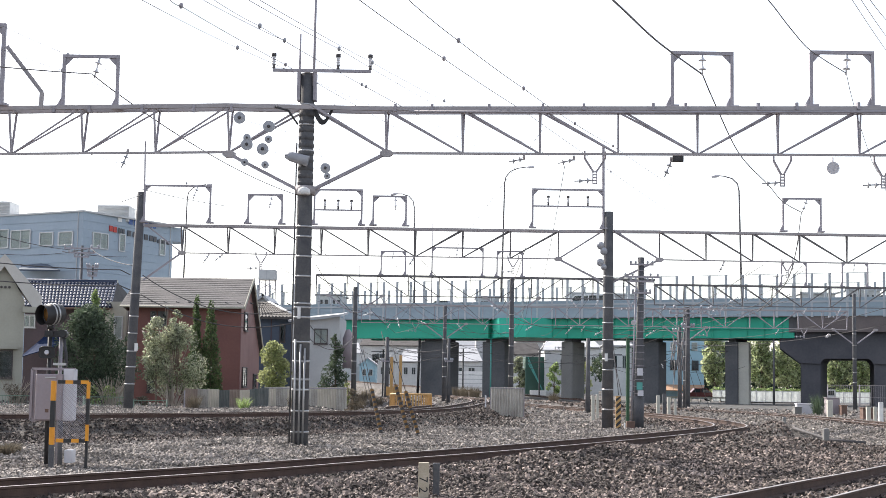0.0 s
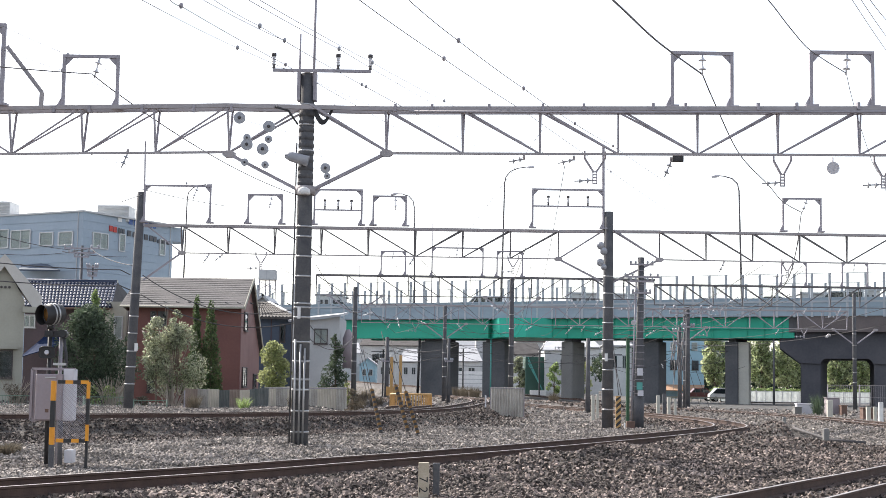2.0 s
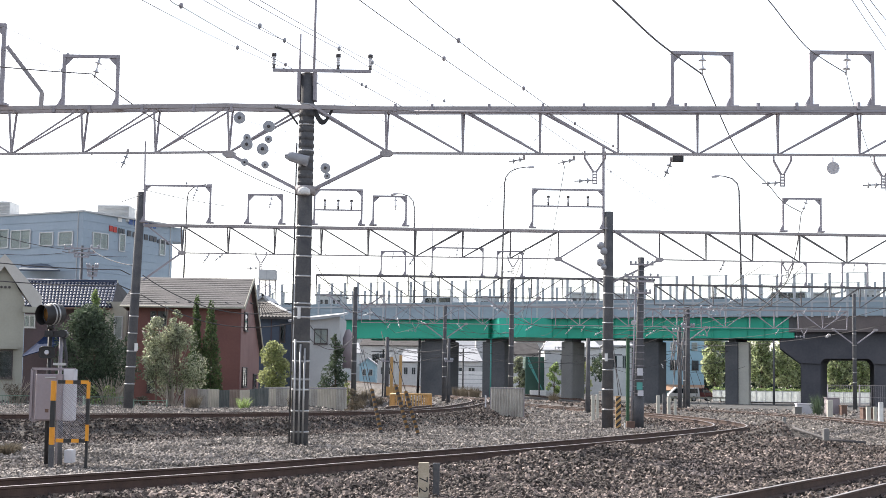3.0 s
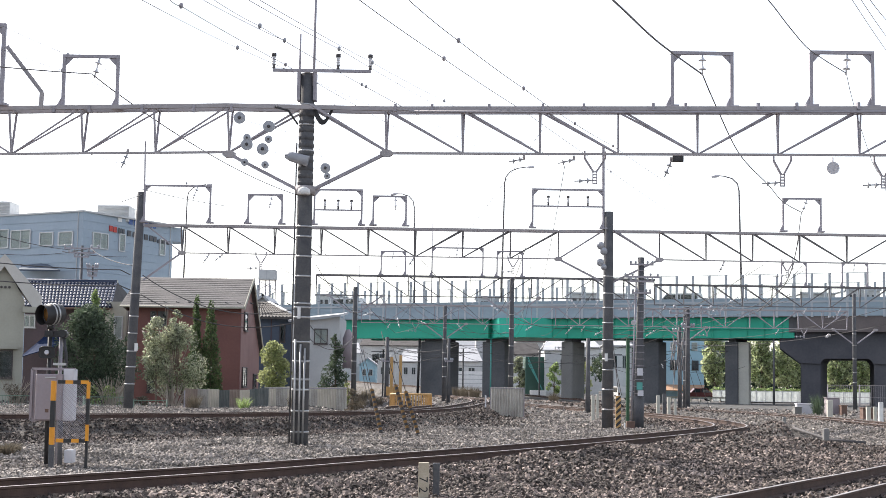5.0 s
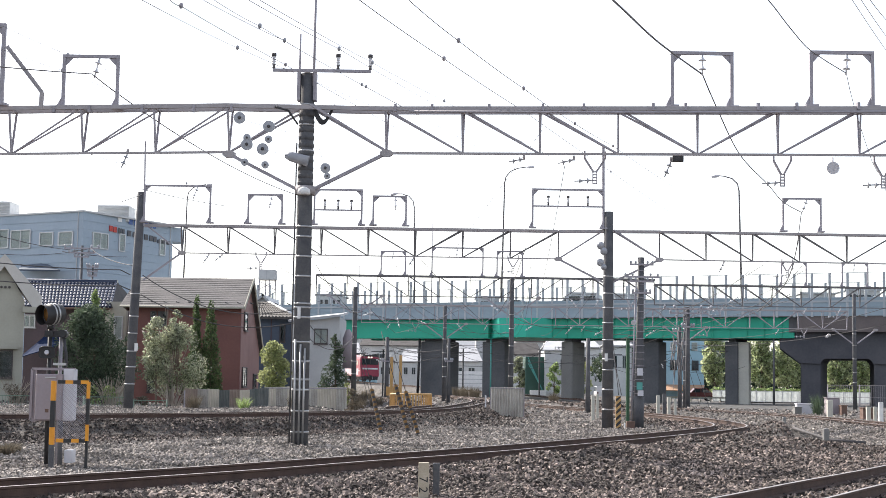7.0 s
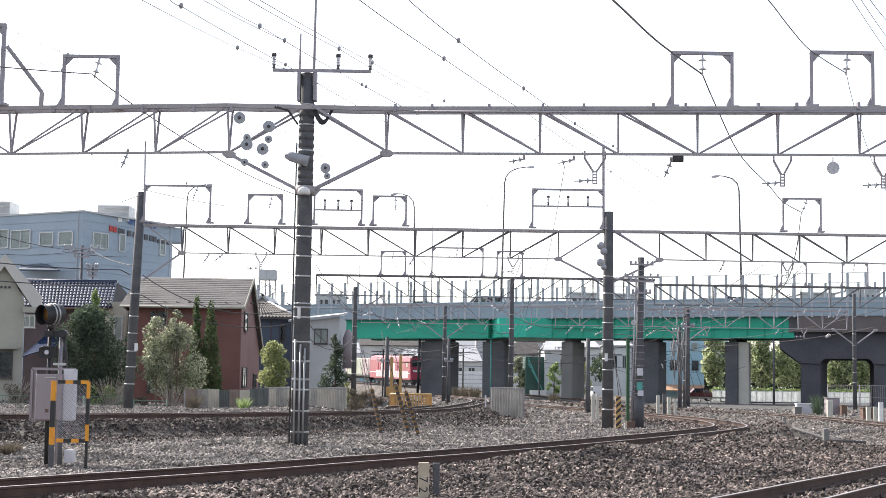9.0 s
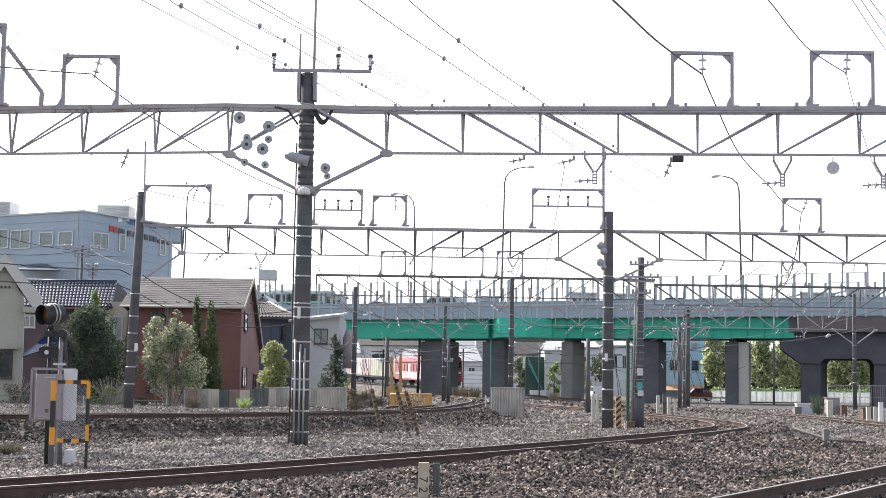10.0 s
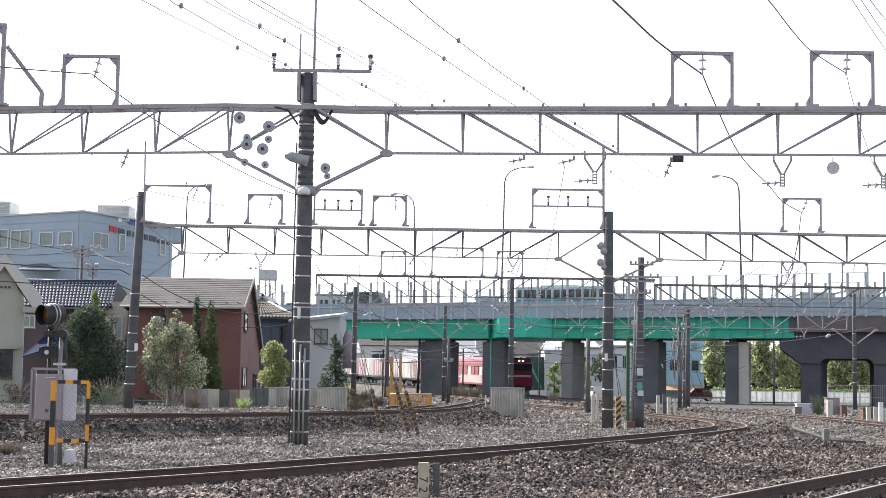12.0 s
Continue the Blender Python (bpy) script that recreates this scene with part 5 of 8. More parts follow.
    for k, (a, b) in enumerate(((0.48, 0.52), (0.54, 0.57), (0.6, 0.63), (0.65, 0.69), (0.71, 0.74), (0.76, 0.79))):
        bar(a, b, 13.55, 13.94, M_BLUESIGN)
    bar(0.36, 0.4, 13.61, 13.96, M_WHITE)
    # roof plant
    for a, b, t in ((170, 226, 363), (-30, 15, 359)):
        xa, xb = (a - 784) / 2600 * 113.0, (b - 784) / 2600 * 113.0
        zz = 1.75 + (669 - t) / 2600 * 113.0 * 0.995
        p = part("roof_plant", Shape().box((xa, 112.5, zt - 0.2), (xb, 115.0, zz)), M_WHITE, g, "pale louvred roof plant")
        for k in range(9):
            part("louvre", Shape().box((xa + 0.02, 112.44, zt + 0.15 + k * (zz - zt - 0.2) / 9), (xb - 0.02, 112.5, zt + 0.2 + k * (zz - zt - 0.2) / 9)), M_FARWALL, p)
    part("roof_rail", Shape().beam((L.x, L.y, zt + 0.25), (C.x, C.y + 0.3, zt + 0.25), 0.03, 0.03), M_WHITE, g)
    px = -26.68
    part("conduit", Shape().tube([(px, 107.85, 4.0), (px, 107.85, zt - 3)], 0.06, 8), M_FARWALL, g)
    part("air_conditioner", Shape().box((-30.46, 110.4, 10.18), (-30.00, 111.6, 10.64)), M_WHITE, g, "white outdoor unit")
    part("canopy", Shape().slab([(-30.99, 107.0, 9.52), (-27.93, 107.0, 9.52), (-30.07, 110.5, 10.30), (-32.19, 112.2, 10.30)], 0.12), M_BLUEHOUSE, g)


def roof_courses(parent, a, b, c, d, rows, thick, material, name="roof", wave=0):
    """A sloping roof face a-b along the eave, d-c along the ridge, laid in overlapping courses; wave: number of rounded tiles across."""
    a, b, c, d = (Vector(p) for p in (a, b, c, d))
    nrm = (b - a).cross(d - a).normalized()
    base = part(name, Shape().slab([a, b, c, d], 0.12), material, parent)
    s = Shape()
    for k in range(rows):
        t0, t1 = k / rows, (k + 1.15) / rows
        p, q = a.lerp(d, t0), b.lerp(c, t0)
        r, u = b.lerp(c, min(t1, 1)), a.lerp(d, min(t1, 1))
        if not wave:
            s.add([p + nrm * thick, q + nrm * thick, r + nrm * 0.006, u + nrm * 0.006, p, q], [(0, 1, 2, 3), (4, 5, 1, 0)])
        else:
            for j in range(wave):
                f0, f1 = j / wave, (j + 1) / wave
                ring = []
                for i in range(5):
                    f = f0 + (f1 - f0) * i / 4
                    up = thick * (0.25 + math.sin(math.pi * i / 4))
                    ring.append((p.lerp(q, f) + nrm * (up + 0.03), u.lerp(r, f) + nrm * (up * 0.9)))
                s.add([v for pr in ring for v in pr], [(2 * i, 2 * i + 2, 2 * i + 3, 2 * i + 1) for i in range(4)])
                s.add([v[0] for v in ring] + [p.lerp(q, f1), p.lerp(q, f0)], [(0, 1, 2, 3, 4, 5, 6)])
    ob = part("roofing", s, material, base)
    tagged(ob, kind="stuff")
    return base


def cream_house():
    y = 76.0
    g = thing("house", (-21.61, y, 0), "cream rendered house with a steep gable and pale bargeboards", "house", "houses beside the line")
    xr, xl = -21.61, -21.61 - 6.2
    ax = -22.69
    za, ze = 7.90, 5.87
    part("wall", Shape().prism([(xl, -0.3), (xr, -0.3), (xr, ze - 0.25), (ax, za - 0.35), (xl, ze - 0.25)], y, y + 8), M_CREAM, g)
    for s, xe in ((1, -20.82), (-1, 2 * ax - -20.82)):
        part("roof", Shape().slab([(ax, y - 0.25, za), (xe, y - 0.25, ze - 0.1), (xe, y + 8.4, ze - 0.1), (ax, y + 8.4, za)], 0.2 * s), M_SLATE, g)
        part("bargeboard", Shape().prism([(ax, za + 0.1), (xe + s * 0.05, ze), (xe + s * 0.05, ze - 0.6), (xe - s * 0.38, ze - 0.6), (ax, za - 0.53)], y - 0.37, y - 0.25), mat("pale bargeboard", (0.55, 0.53, 0.5), (0.47, 0.45, 0.42), 1.5, 0.7, bump=0.1) if s > 0 else bpy.data.materials["pale bargeboard"], g, "wide pale bargeboard")
    part("eave_beam", Shape().box((xr - 0.1, y - 0.45, ze - 0.85), (-20.90, y + 0.2, ze - 0.55)), M_CREAM, g)
    window(g, -23.63, -22.08, 1.62, 3.07, y, M_ROOM, M_DARKFRAME, 2)
    part("canopy", Shape().box((-23.66, y - 0.45, 3.13), (-21.85, y, 3.31)), M_CREAM, g)
    for k in range(3):
        part("vent", Shape().tube([(-22.80 + k * 0.2, y - 0.06, 6.31), (-22.80 + k * 0.2, y, 6.31)], 0.07, 10), M_DARKFRAME, g)
    window(g, -22.46 - 2.8, -22.46 - 1.6, 4.24, 5.26, y, M_CURTAIN, M_FRAME, 2)
    g.rotation_euler = (0, 0, radians(17))


def blue_tile_house():
    y = 92.0
    g = thing("house", (-23.23, y, 0), "plum-walled house with a glazed blue tile roof", "house", "houses beside the line")
    x0, x1 = -26.12, -19.77
    ze, zr = 6.06, 7.89
    part("wall", Shape().box((x0, y, -0.3), (x1, y + 7, ze - 0.1)), M_DARKWALL, g)
    part("wall", Shape().box((-20.97, y - 0.5, -0.3), (x1 + 0.1, y, ze + 0.4)), M_CREAM, g, "cream wall")
    a, b = (-25.98, y - 0.9, ze), (-20.53, y - 0.9, ze)
    c, d = (-21.05, y + 3, zr), (-27.02, y + 3, zr)
    roof_courses(g, a, b, c, d, 9, 0.07, M_BLUETILE, "roof", 26)
    part("roof", Shape().slab([b, (-20.13, y + 6.5, ze + 0.2), c], 0.12), M_DARKTILE, g)
    part("ridge", Shape().tube([d, c], 0.16, 8), M_BLUETILE, g, "rounded blue ridge tiles")
    part("gutter", Shape().tube([(a[0], a[1] - 0.06, ze - 0.08), (b[0], b[1] - 0.06, ze - 0.08)], 0.07, 8), M_BROWN, g)
    window(g, -26.17, -25.43, 4.78, 5.59, y, M_CURTAIN, M_FRAME, 2)
    window(g, -20.38, -19.85, 4.15, 5.56, y - 0.5, M_CURTAIN, M_FRAME, 1)
    aw = Shape().slab([(-25.45, y - 3.0, 2.91), (-23.27, y - 3.0, 3.60), (-23.42, y - 0.4, 4.25), (-24.73, y - 0.4, 4.24)], 0.05)
    part("awning", aw, mat("blue awning", (0.012, 0.026, 0.07), (0.01, 0.022, 0.06), 2, 0.9, spec=0.1), g, "blue carport awning")


def red_house():
    y = 86.0
    g = thing("house", (-15.14, y, 0), "red-brown sided house with a grey-brown slate roof", "house", "houses beside the line")
    x0, x1 = -18.32, -11.76
    ze, zr = 5.94, 7.87
    yb = y + 9.0
    xb = x1 + 0.35
    ya = y + 3.4
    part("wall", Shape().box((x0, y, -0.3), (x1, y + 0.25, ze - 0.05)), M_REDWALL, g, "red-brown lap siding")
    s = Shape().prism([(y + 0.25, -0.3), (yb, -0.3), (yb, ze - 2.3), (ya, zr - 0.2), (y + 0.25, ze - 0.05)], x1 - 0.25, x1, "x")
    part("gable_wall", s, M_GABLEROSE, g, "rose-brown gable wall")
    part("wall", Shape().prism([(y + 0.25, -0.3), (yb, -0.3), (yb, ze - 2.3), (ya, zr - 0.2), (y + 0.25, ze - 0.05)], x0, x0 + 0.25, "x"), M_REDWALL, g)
    part("wall", Shape().box((x0 + 0.25, yb - 0.25, -0.3), (x1 - 0.25, yb, ze - 2.4)), M_REDWALL, g)
    for k in range(24):
        part("siding_lap", Shape().box((x0 + 0.01, y - 0.007, 0.1 + k * 0.235), (x1 - 0.01, y, 0.115 + k * 0.235)), M_REDWALL, g)
    a, b = (-18.74, y - 0.6, ze), (x1 + 0.25, y - 0.6, ze)
    c, d = (x1 + 0.25, ya, zr), (-18.51, ya, zr)
    roof_courses(g, a, b, c, d, 15, 0.025, M_SLATE)
    part("roof", Shape().slab([c, (x1 + 0.25, yb + 0.5, ze - 2.6), (-18.74, yb + 0.5, ze - 2.6), d], 0.12), M_SLATE, g)
    part("roof", Shape().slab([d, (-18.74, yb, ze - 1.0), a], 0.1), M_SLATE, g)
    part("bargeboard", Shape().beam((x1 + 0.27, y - 0.6, ze - 0.08), (x1 + 0.27, ya, zr - 0.06), 0.05, 0.26).beam((x1 + 0.27, ya, zr - 0.06), (x1 + 0.27, yb + 0.5, ze - 2.68), 0.05, 0.26), M_CREAM, g, "pale bargeboard")
    part("gutter", Shape().tube([(a[0], y - 0.68, ze - 0.05), (b[0], y - 0.68, ze - 0.05)], 0.065, 8), M_CREAM, g)
    for k in range(14):
        px = a[0] + 1.0 + k * 0.72
        part("snow_guard", Shape().beam((px, y - 0.1, ze + 0.28), (px + 0.22, y - 0.16, ze + 0.2), 0.04, 0.06), M_BLACK, g)
    for a0, a1 in ((268, 279), (288, 298)):
        window(g, (a0 - 784) / 2600 * 86.0, (a1 - 784) / 2600 * 86.0, 4.76, 5.65, y, M_ROOM, M_DARKFRAME, 1)
    part("window_back", Shape().box((-16.64, y - 0.03, 4.83), (-16.34, y, 5.65)), M_ROOM, g)
    window(g, -17.14, -16.71, 0.91, 2.45, y, M_ROOM, M_DARKFRAME, 1)
    window(g, y + 1.2, y + 2.6, 4.64, 5.76, x1, M_ROOM, M_DARKFRAME, 1, "x")
    window(g, y + 0.9, y + 2.8, 1.31, 2.48, x1, M_ROOM, M_DARKFRAME, 2, "x")
    window(g, y + 6.0, y + 7.3, 1.19, 2.11, x1, M_ROOM, M_DARKFRAME, 1, "x")


def slate_blue_house():
    y = 104.0
    g = thing("house", (-11.63, y, 0), "slate-blue house with a dark tiled hip roof", "house", "houses beside the line")
    x0, x1 = -13.62, -10.55
    ze = 6.11
    part("wall", Shape().box((x0, y, -0.3), (x1, y + 8, ze)), M_BLUEHOUSE, g)
    part("corner_board", Shape().box((-12.10, y - 0.04, 0), (-12.02, y, ze)), M_DARKWALL, g)
    a, b = (x0 - 0.4, y - 0.7, ze), (x1 + 0.5, y - 0.7, ze)
    c, d = (-12.70, y + 3.5, 7.38), (-13.69, y + 3.5, 7.38)
    roof_courses(g, a, b, c, d, 7, 0.06, M_DARKTILE, "roof", 16)
    part("roof", Shape().slab([b, (x1 + 0.5, y + 8, ze), c], 0.12), M_DARKTILE, g)
    part("ridge", Shape().tube([b, c], 0.14, 8), M_FARROOF, g, "pale hip ridge tiles")
    window(g, -11.46, -11.06, 4.41, 5.72, y, M_ROOM, M_DARKFRAME, 1)
    g2 = thing("house", (-14.42, 118.0, 0), "pale gabled house behind its neighbour", "house", "houses beside the line")
    xa, xb, xm = -15.55, -13.60, -14.37
    zz, zt = 7.51, 8.46
    part("wall", Shape().prism([(xa, -0.3), (xb, -0.3), (xb, zz), (xm, zt), (xa, zz)], 118, 126), M_FARWALL, g2)
    for s, xe in ((1, xb + 0.3), (-1, xa - 0.3)):
        part("roof", Shape().slab([(xm, 117.5, zt + 0.15), (xe, 117.5, zz - 0.05), (xe, 126.3, zz - 0.05), (xm, 126.3, zt + 0.15)], 0.18 * s), M_FARROOF, g2)


def white_house():
    y = 99.0
    g = thing("house", (-7.77, y, 0), "pale grey rendered house with a mono-pitch roof", "house", "houses beside the line")
    x0, x1 = -10.12, -6.89
    za, zb = 5.77, 6.20
    part("wall", Shape().prism([(x0, -0.3), (x1, -0.3), (x1, zb - 0.15), (x0, za - 0.15)], y, y + 7), M_GREYRENDER, g)
    part("roof", Shape().slab([(x0 - 0.2, y - 0.4, za), (x1 + 0.1, y - 0.4, zb), (x1 + 0.1, y + 7.2, zb + 0.5), (x0 - 0.2, y + 7.2, za + 0.5)], 0.14), M_FARROOF, g)
    window(g, -8.58, -7.67, 4.20, 5.23, y, M_CURTAIN, M_DARKFRAME, 2)
    part("hood", Shape().tube([(x1 + 0.5, y + 1.2, 5.2), (x1 + 0.6, y + 1.0, 4.6), (x1 + 0.6, y + 1.0, 2.6)], [0.15, 0.45, 0.42], 10), M_BOXGREY, g)


def water_tank():
    y = 128.0
    g = thing("water_tank", (-15.42, y, 0), "pale square water tank on a steel lattice tower", "water tank")
    x0, x1, z0, z1 = -16.10, -14.62, 10.46, 11.35
    part("tank", Shape().box((x0, y, z0), (x1, y + 1.5, z1), None, 0.05), M_FARWALL, g)
    part("tank_rib", Shape().box(((x0 + x1) / 2 - 0.03, y - 0.03, z0), ((x0 + x1) / 2 + 0.03, y, z1)), M_FARROOF, g)
    for k in range(4):
        xx = x0 + 0.1 + (x1 - x0 - 0.2) * k / 3
        part("leg", Shape().beam((xx, y + 0.2 + (k % 2), -0.2), (xx, y + 0.2 + (k % 2), z0), 0.09, 0.09, (1, 0, 0)), M_GALV, g)
    for zz in (z0 - 0.9, z0 - 1.9, z0 - 2.9):
        part("brace", Shape().beam((x0, y + 0.2, zz), (x1, y + 0.2, zz + 0.8), 0.05, 0.05).beam((x1, y + 0.2, zz), (x0, y + 0.2, zz + 0.8), 0.05, 0.05), M_GALV, g)


office()
cream_house()
blue_tile_house()
red_house()
slate_blue_house()
white_house()
water_tank()

# greenery in front of the houses
tree("conifer", (-17.42, 74.0, 0), lumpy(-19.31, -15.68, 0.98, 5.23, 74.0, 6, 3, 1.2), 17000, 0.075, M_LEAFDARK, "dense dark green clipped conifer", "tree", 0.12, 3)
tree("conifer", (-17.90, 75.5, 0), lumpy(-18.39, -17.38, 4.56, 6.23, 75.5, 4, 4, 1.2, 0.7), 1600, 0.07, M_LEAFMID, "narrow green conifer behind the hedge", "tree", 0.08, 4)
tree("shrub", (-12.71, 73.0, 0), lumpy(-14.75, -11.75, 1.05, 4.40, 73.0, 6, 5, 1.0), 10000, 0.065, M_LEAFLIGHT, "tall loose shrub with pale glossy leaves", "shrub", 0.07, 5)
tree("shrub", (-12.99, 72.6, 0), lumpy(-13.52, -12.79, 3.14, 5.11, 72.6, 3, 6, 1.0), 900, 0.07, M_LEAFLIGHT, "tall loose shrub with pale glossy leaves", "shrub", 0.05, 6)
tree("shrub", (-13.97, 72.4, 0), lumpy(-14.73, -13.50, 1.74, 4.76, 72.4, 4, 16, 1.0), 1800, 0.075, M_LEAFLIGHT, "yellowing leafy shrub beside the house", "shrub", 0.05, 16)
for px_, z1_, sd_ in ((-12.69, 5.67, 7), (-11.94, 5.42, 8)):
    tree("cypress", (px_, 76.0, 0), [(px_ + 0.04 * math.sin(k * 2.3), 76.0, 0.5 + (z1_ - 0.6) * k / 11, (0.5 if sd_ == 7 else 0.8) * (1 - 0.078 * k) + 0.05, 0.6 * (1 - 0.078 * k) + 0.05, 0.5) for k in range(12)], 10000, 0.055, M_LEAFCYPRESS, "slim upright green cypress", "tree", 0.06, sd_)
tree("shrub", (-9.00, 80.0, 0), lumpy(-9.96, -8.09, 1.07, 3.79, 80.0, 5, 9, 1.0), 4800, 0.075, M_LEAFYELLOW, "yellow-green leafy shrub by the house", "shrub", 0.07, 9)
tree("pine", (-6.48, 90.0, 0), lumpy(-7.62, -5.41, 0.86, 4.58, 90.0, 6, 10, 0.8, 0.75), 4200, 0.07, M_LEAFDARK, "dark sparse conifer by the pale house", "tree", 0.07, 10)
tree("shrub", (-5.49, 88.0, 0), lumpy(-5.91, -5.33, 0.3, 1.63, 88.0, 3, 11), 500, 0.06, M_LEAFYELLOW, "low yellow-green bush by the fence", "shrub", 0.03, 11)
for k_, (a_, b_, t_, m_) in enumerate(((60, 110, 690, M_GRASSDRY), (150, 225, 690, M_LEAFMID), (0, 55, 690, M_GRASSDRY), (235, 280, 708, M_GRASSDRY), (610, 640, 690, M_GRASSDRY))):
    xa_, xb_ = (a_ - 784) / 2600 * 71.0, (b_ - 784) / 2600 * 71.0
    tree("bush", ((xa_ + xb_) / 2, 71.0, 0), lumpy(xa_, xb_, 0.1, 1.75 - (t_ - 668) / 2600 * 71.0 + 0.2, 71.0, 2, 20 + k_), 700, 0.06, m_, "scrubby bush behind the fence", "bush", 0.03, 20 + k_)


def twiggy(px, y, h, n, seed):
    r = random.Random(seed)
    s = Shape()
    for _ in range(n):
        a = r.uniform(-1, 1)
        s.tube([(px + 0.1 * a, y, 0), (px + 0.5 * a, y + r.uniform(-0.3, 0.3), h * 0.5), (px + 1.0 * a + r.uniform(-0.3, 0.3), y + r.uniform(-0.4, 0.4), h * r.uniform(0.7, 1))], [0.02, 0.014, 0.006], 4)
    solid("bare_shrub", s, M_TWIG, (px, y, 0), "bare twiggy shrub by the fence", "shrub")


twiggy(-15.90, 71.0, 2.0, 40, 1)
twiggy(-12.92, 71.0, 1.6, 30, 2)
twiggy(-20.39, 71.0, 1.8, 40, 3)
twiggy(-13.25, 72.8, 5.4, 14, 4)


# ---- things beside the tracks ----
def warning_signal():
    """Rotating warning lamp and horn on a post, with relay boxes below."""
    y = 29.6
    g = thing("warning_signal", (-7.83, y, 0), "black hooded warning lamp and loudspeaker horn on a post", "signal")
    x = -7.88
    part("post", Shape().tube([(x + 0.02, y, -0.2), (x, y, 2.79)], 0.045, 12), M_BLACK, g)
    part("post", Shape().tube([(x + 0.2, y + 0.1, -0.2), (x + 0.2, y + 0.1, 2.62)], 0.04, 12), M_GALV, g)
    c = Vector((x, y - 0.1, 2.99))
    aim = Vector((-0.75, -1.0, -0.1)).normalized()
    back = c - aim * -0.0
    pts = [c - aim * 0.28, c - aim * 0.26, c - aim * 0.1, c + aim * 0.02, c + aim * 0.03, c + aim * 0.2]
    lamp = part("lamp_housing", Shape().tube(pts, [0.12, 0.2, 0.215, 0.215, 0.19, 0.2], 28, False), M_BLACK, g, "black cylindrical lamp hood")
    for k in (-0.06, 0.02):
        part("hood_ring", Shape().tube([c - aim * (0.1 + k), c - aim * (0.065 + k)], 0.221, 28), M_BAND, lamp, "bright metal ring")
    part("lamp_back", Shape().tube([c - aim * 0.27, c - aim * 0.25], [0.16, 0.2], 28), M_BLACK, lamp)
    part("lens", Shape().tube([c + aim * 0.0, c + aim * 0.03, c + aim * 0.05], [0.18, 0.15, 0.04], 24), M_AMBER, lamp, "dim amber lens")
    part("swivel", Shape().tube([(x, y, c.z - 0.3), (x, y, c.z - 0.18)], 0.07, 12).box((x - 0.08, y - 0.08, c.z - 0.42), (x + 0.08, y + 0.08, c.z - 0.32)), M_BLACK, g)
    part("bracket", Shape().beam((x - 0.1, y, 2.60), (-7.54, y, 2.60), 0.1, 0.12), M_BLACK, g)
    part("side_lamp", Shape().tube([(-7.61, y - 0.12, 2.61), (-7.61, y + 0.1, 2.61)], 0.08, 16), M_BLACK, g)
    part("cable", Shape().tube([(-7.61, y, 2.54), (-7.55, y, 2.23), (-7.53, y, 2.00), (-7.59, y, 1.89)], 0.035, 8), M_CABLE, g, "thick black cable")
    h = Vector((-7.89, y - 0.16, 2.23))
    mouth = Shape()
    for depth, wide, tall in ((0.3, 0.06, 0.06), (0.12, 0.09, 0.08), (0.0, 0.165, 0.125), (-0.02, 0.16, 0.12), (0.03, 0.13, 0.09)):
        for k in range(24):
            a = 2 * math.pi * k / 24
            ca, sa = math.cos(a), math.sin(a)
            mouth.v.append((h.x + math.copysign(abs(ca) ** 0.55, ca) * wide, h.y + depth, h.z + math.copysign(abs(sa) ** 0.55, sa) * tall))
    mouth.f = [(i * 24 + k, i * 24 + (k + 1) % 24, i * 24 + 24 + (k + 1) % 24, i * 24 + 24 + k) for i in range(4) for k in range(24)] + [tuple(range(96, 120))]
    mouth.s = [True] * 96 + [False]
    horn = part("horn", mouth, M_BLACK, g, "black loudspeaker horn with a rounded oblong mouth")
    part("horn_throat", Shape().tube([h + Vector((0, 0.0, 0)), h + Vector((0, -0.03, 0))], [0.05, 0.04], 16), M_BOXWHITE, horn, "pale throat")
    part("clamp", Shape().beam((-7.78, y - 0.05, 2.00), (-7.52, y - 0.05, 2.00), 0.05, 0.05), M_BAND, g)
    # relay cabinets
    b = thing("relay_cabinet", (-7.83, 29.3, 0), "grey enamelled relay cabinet on a steel frame", "cabinet")
    x0, x1, z0, z1 = -8.05, -7.53, 0.89, 1.80
    part("body", Shape().box((x0, 29.3, z0), (x1, 29.75, z1), None, 0.015), M_BOXGREY, b)
    part("door", Shape().box((x0 + 0.02, 29.285, z0 + 0.02), (x1 - 0.12, 29.3, z1 - 0.02)), M_BOXGREY, b)
    part("handle", Shape().box((-7.86, 29.26, 1.77 - 0.05), (-7.64, 29.285, 1.80 - 0.06)), M_BAND, b)
    part("label_plate", Shape().box((-7.84, 29.28, 1.04), (-7.77, 29.287, 1.11)), M_BROWN, b)
    f = Shape()
    xa, xb, za = -8.18, -7.32, 1.90
    f.beam((xa, 29.5, za), (xb, 29.5, za), 0.05, 0.05).beam((xa, 29.5, za), (xa, 29.5, z0), 0.05, 0.05, (1, 0, 0)).beam((xa + 0.04, 29.55, za), (xa + 0.04, 29.55, z0 - 0.05), 0.08, 0.05, (1, 0, 0)).beam((xa, 29.5, z0), (xb, 29.5, z0), 0.05, 0.05)
    f.beam((x1 - 0.06, 29.55, z0), (x1 - 0.06, 29.55, -0.2), 0.07, 0.07, (1, 0, 0))
    part("frame", f, M_BOXGREY, b)
    part("side_box", Shape().box((-7.53, 29.4, 0.88), (-7.32, 29.7, za), None, 0.012), M_BOXWHITE, b, "narrow light cabinet")
    part("under_box", Shape().box((-7.41, 29.2, 0.06), (-7.25, 29.5, 0.31), None, 0.012), M_BOXWHITE, b)
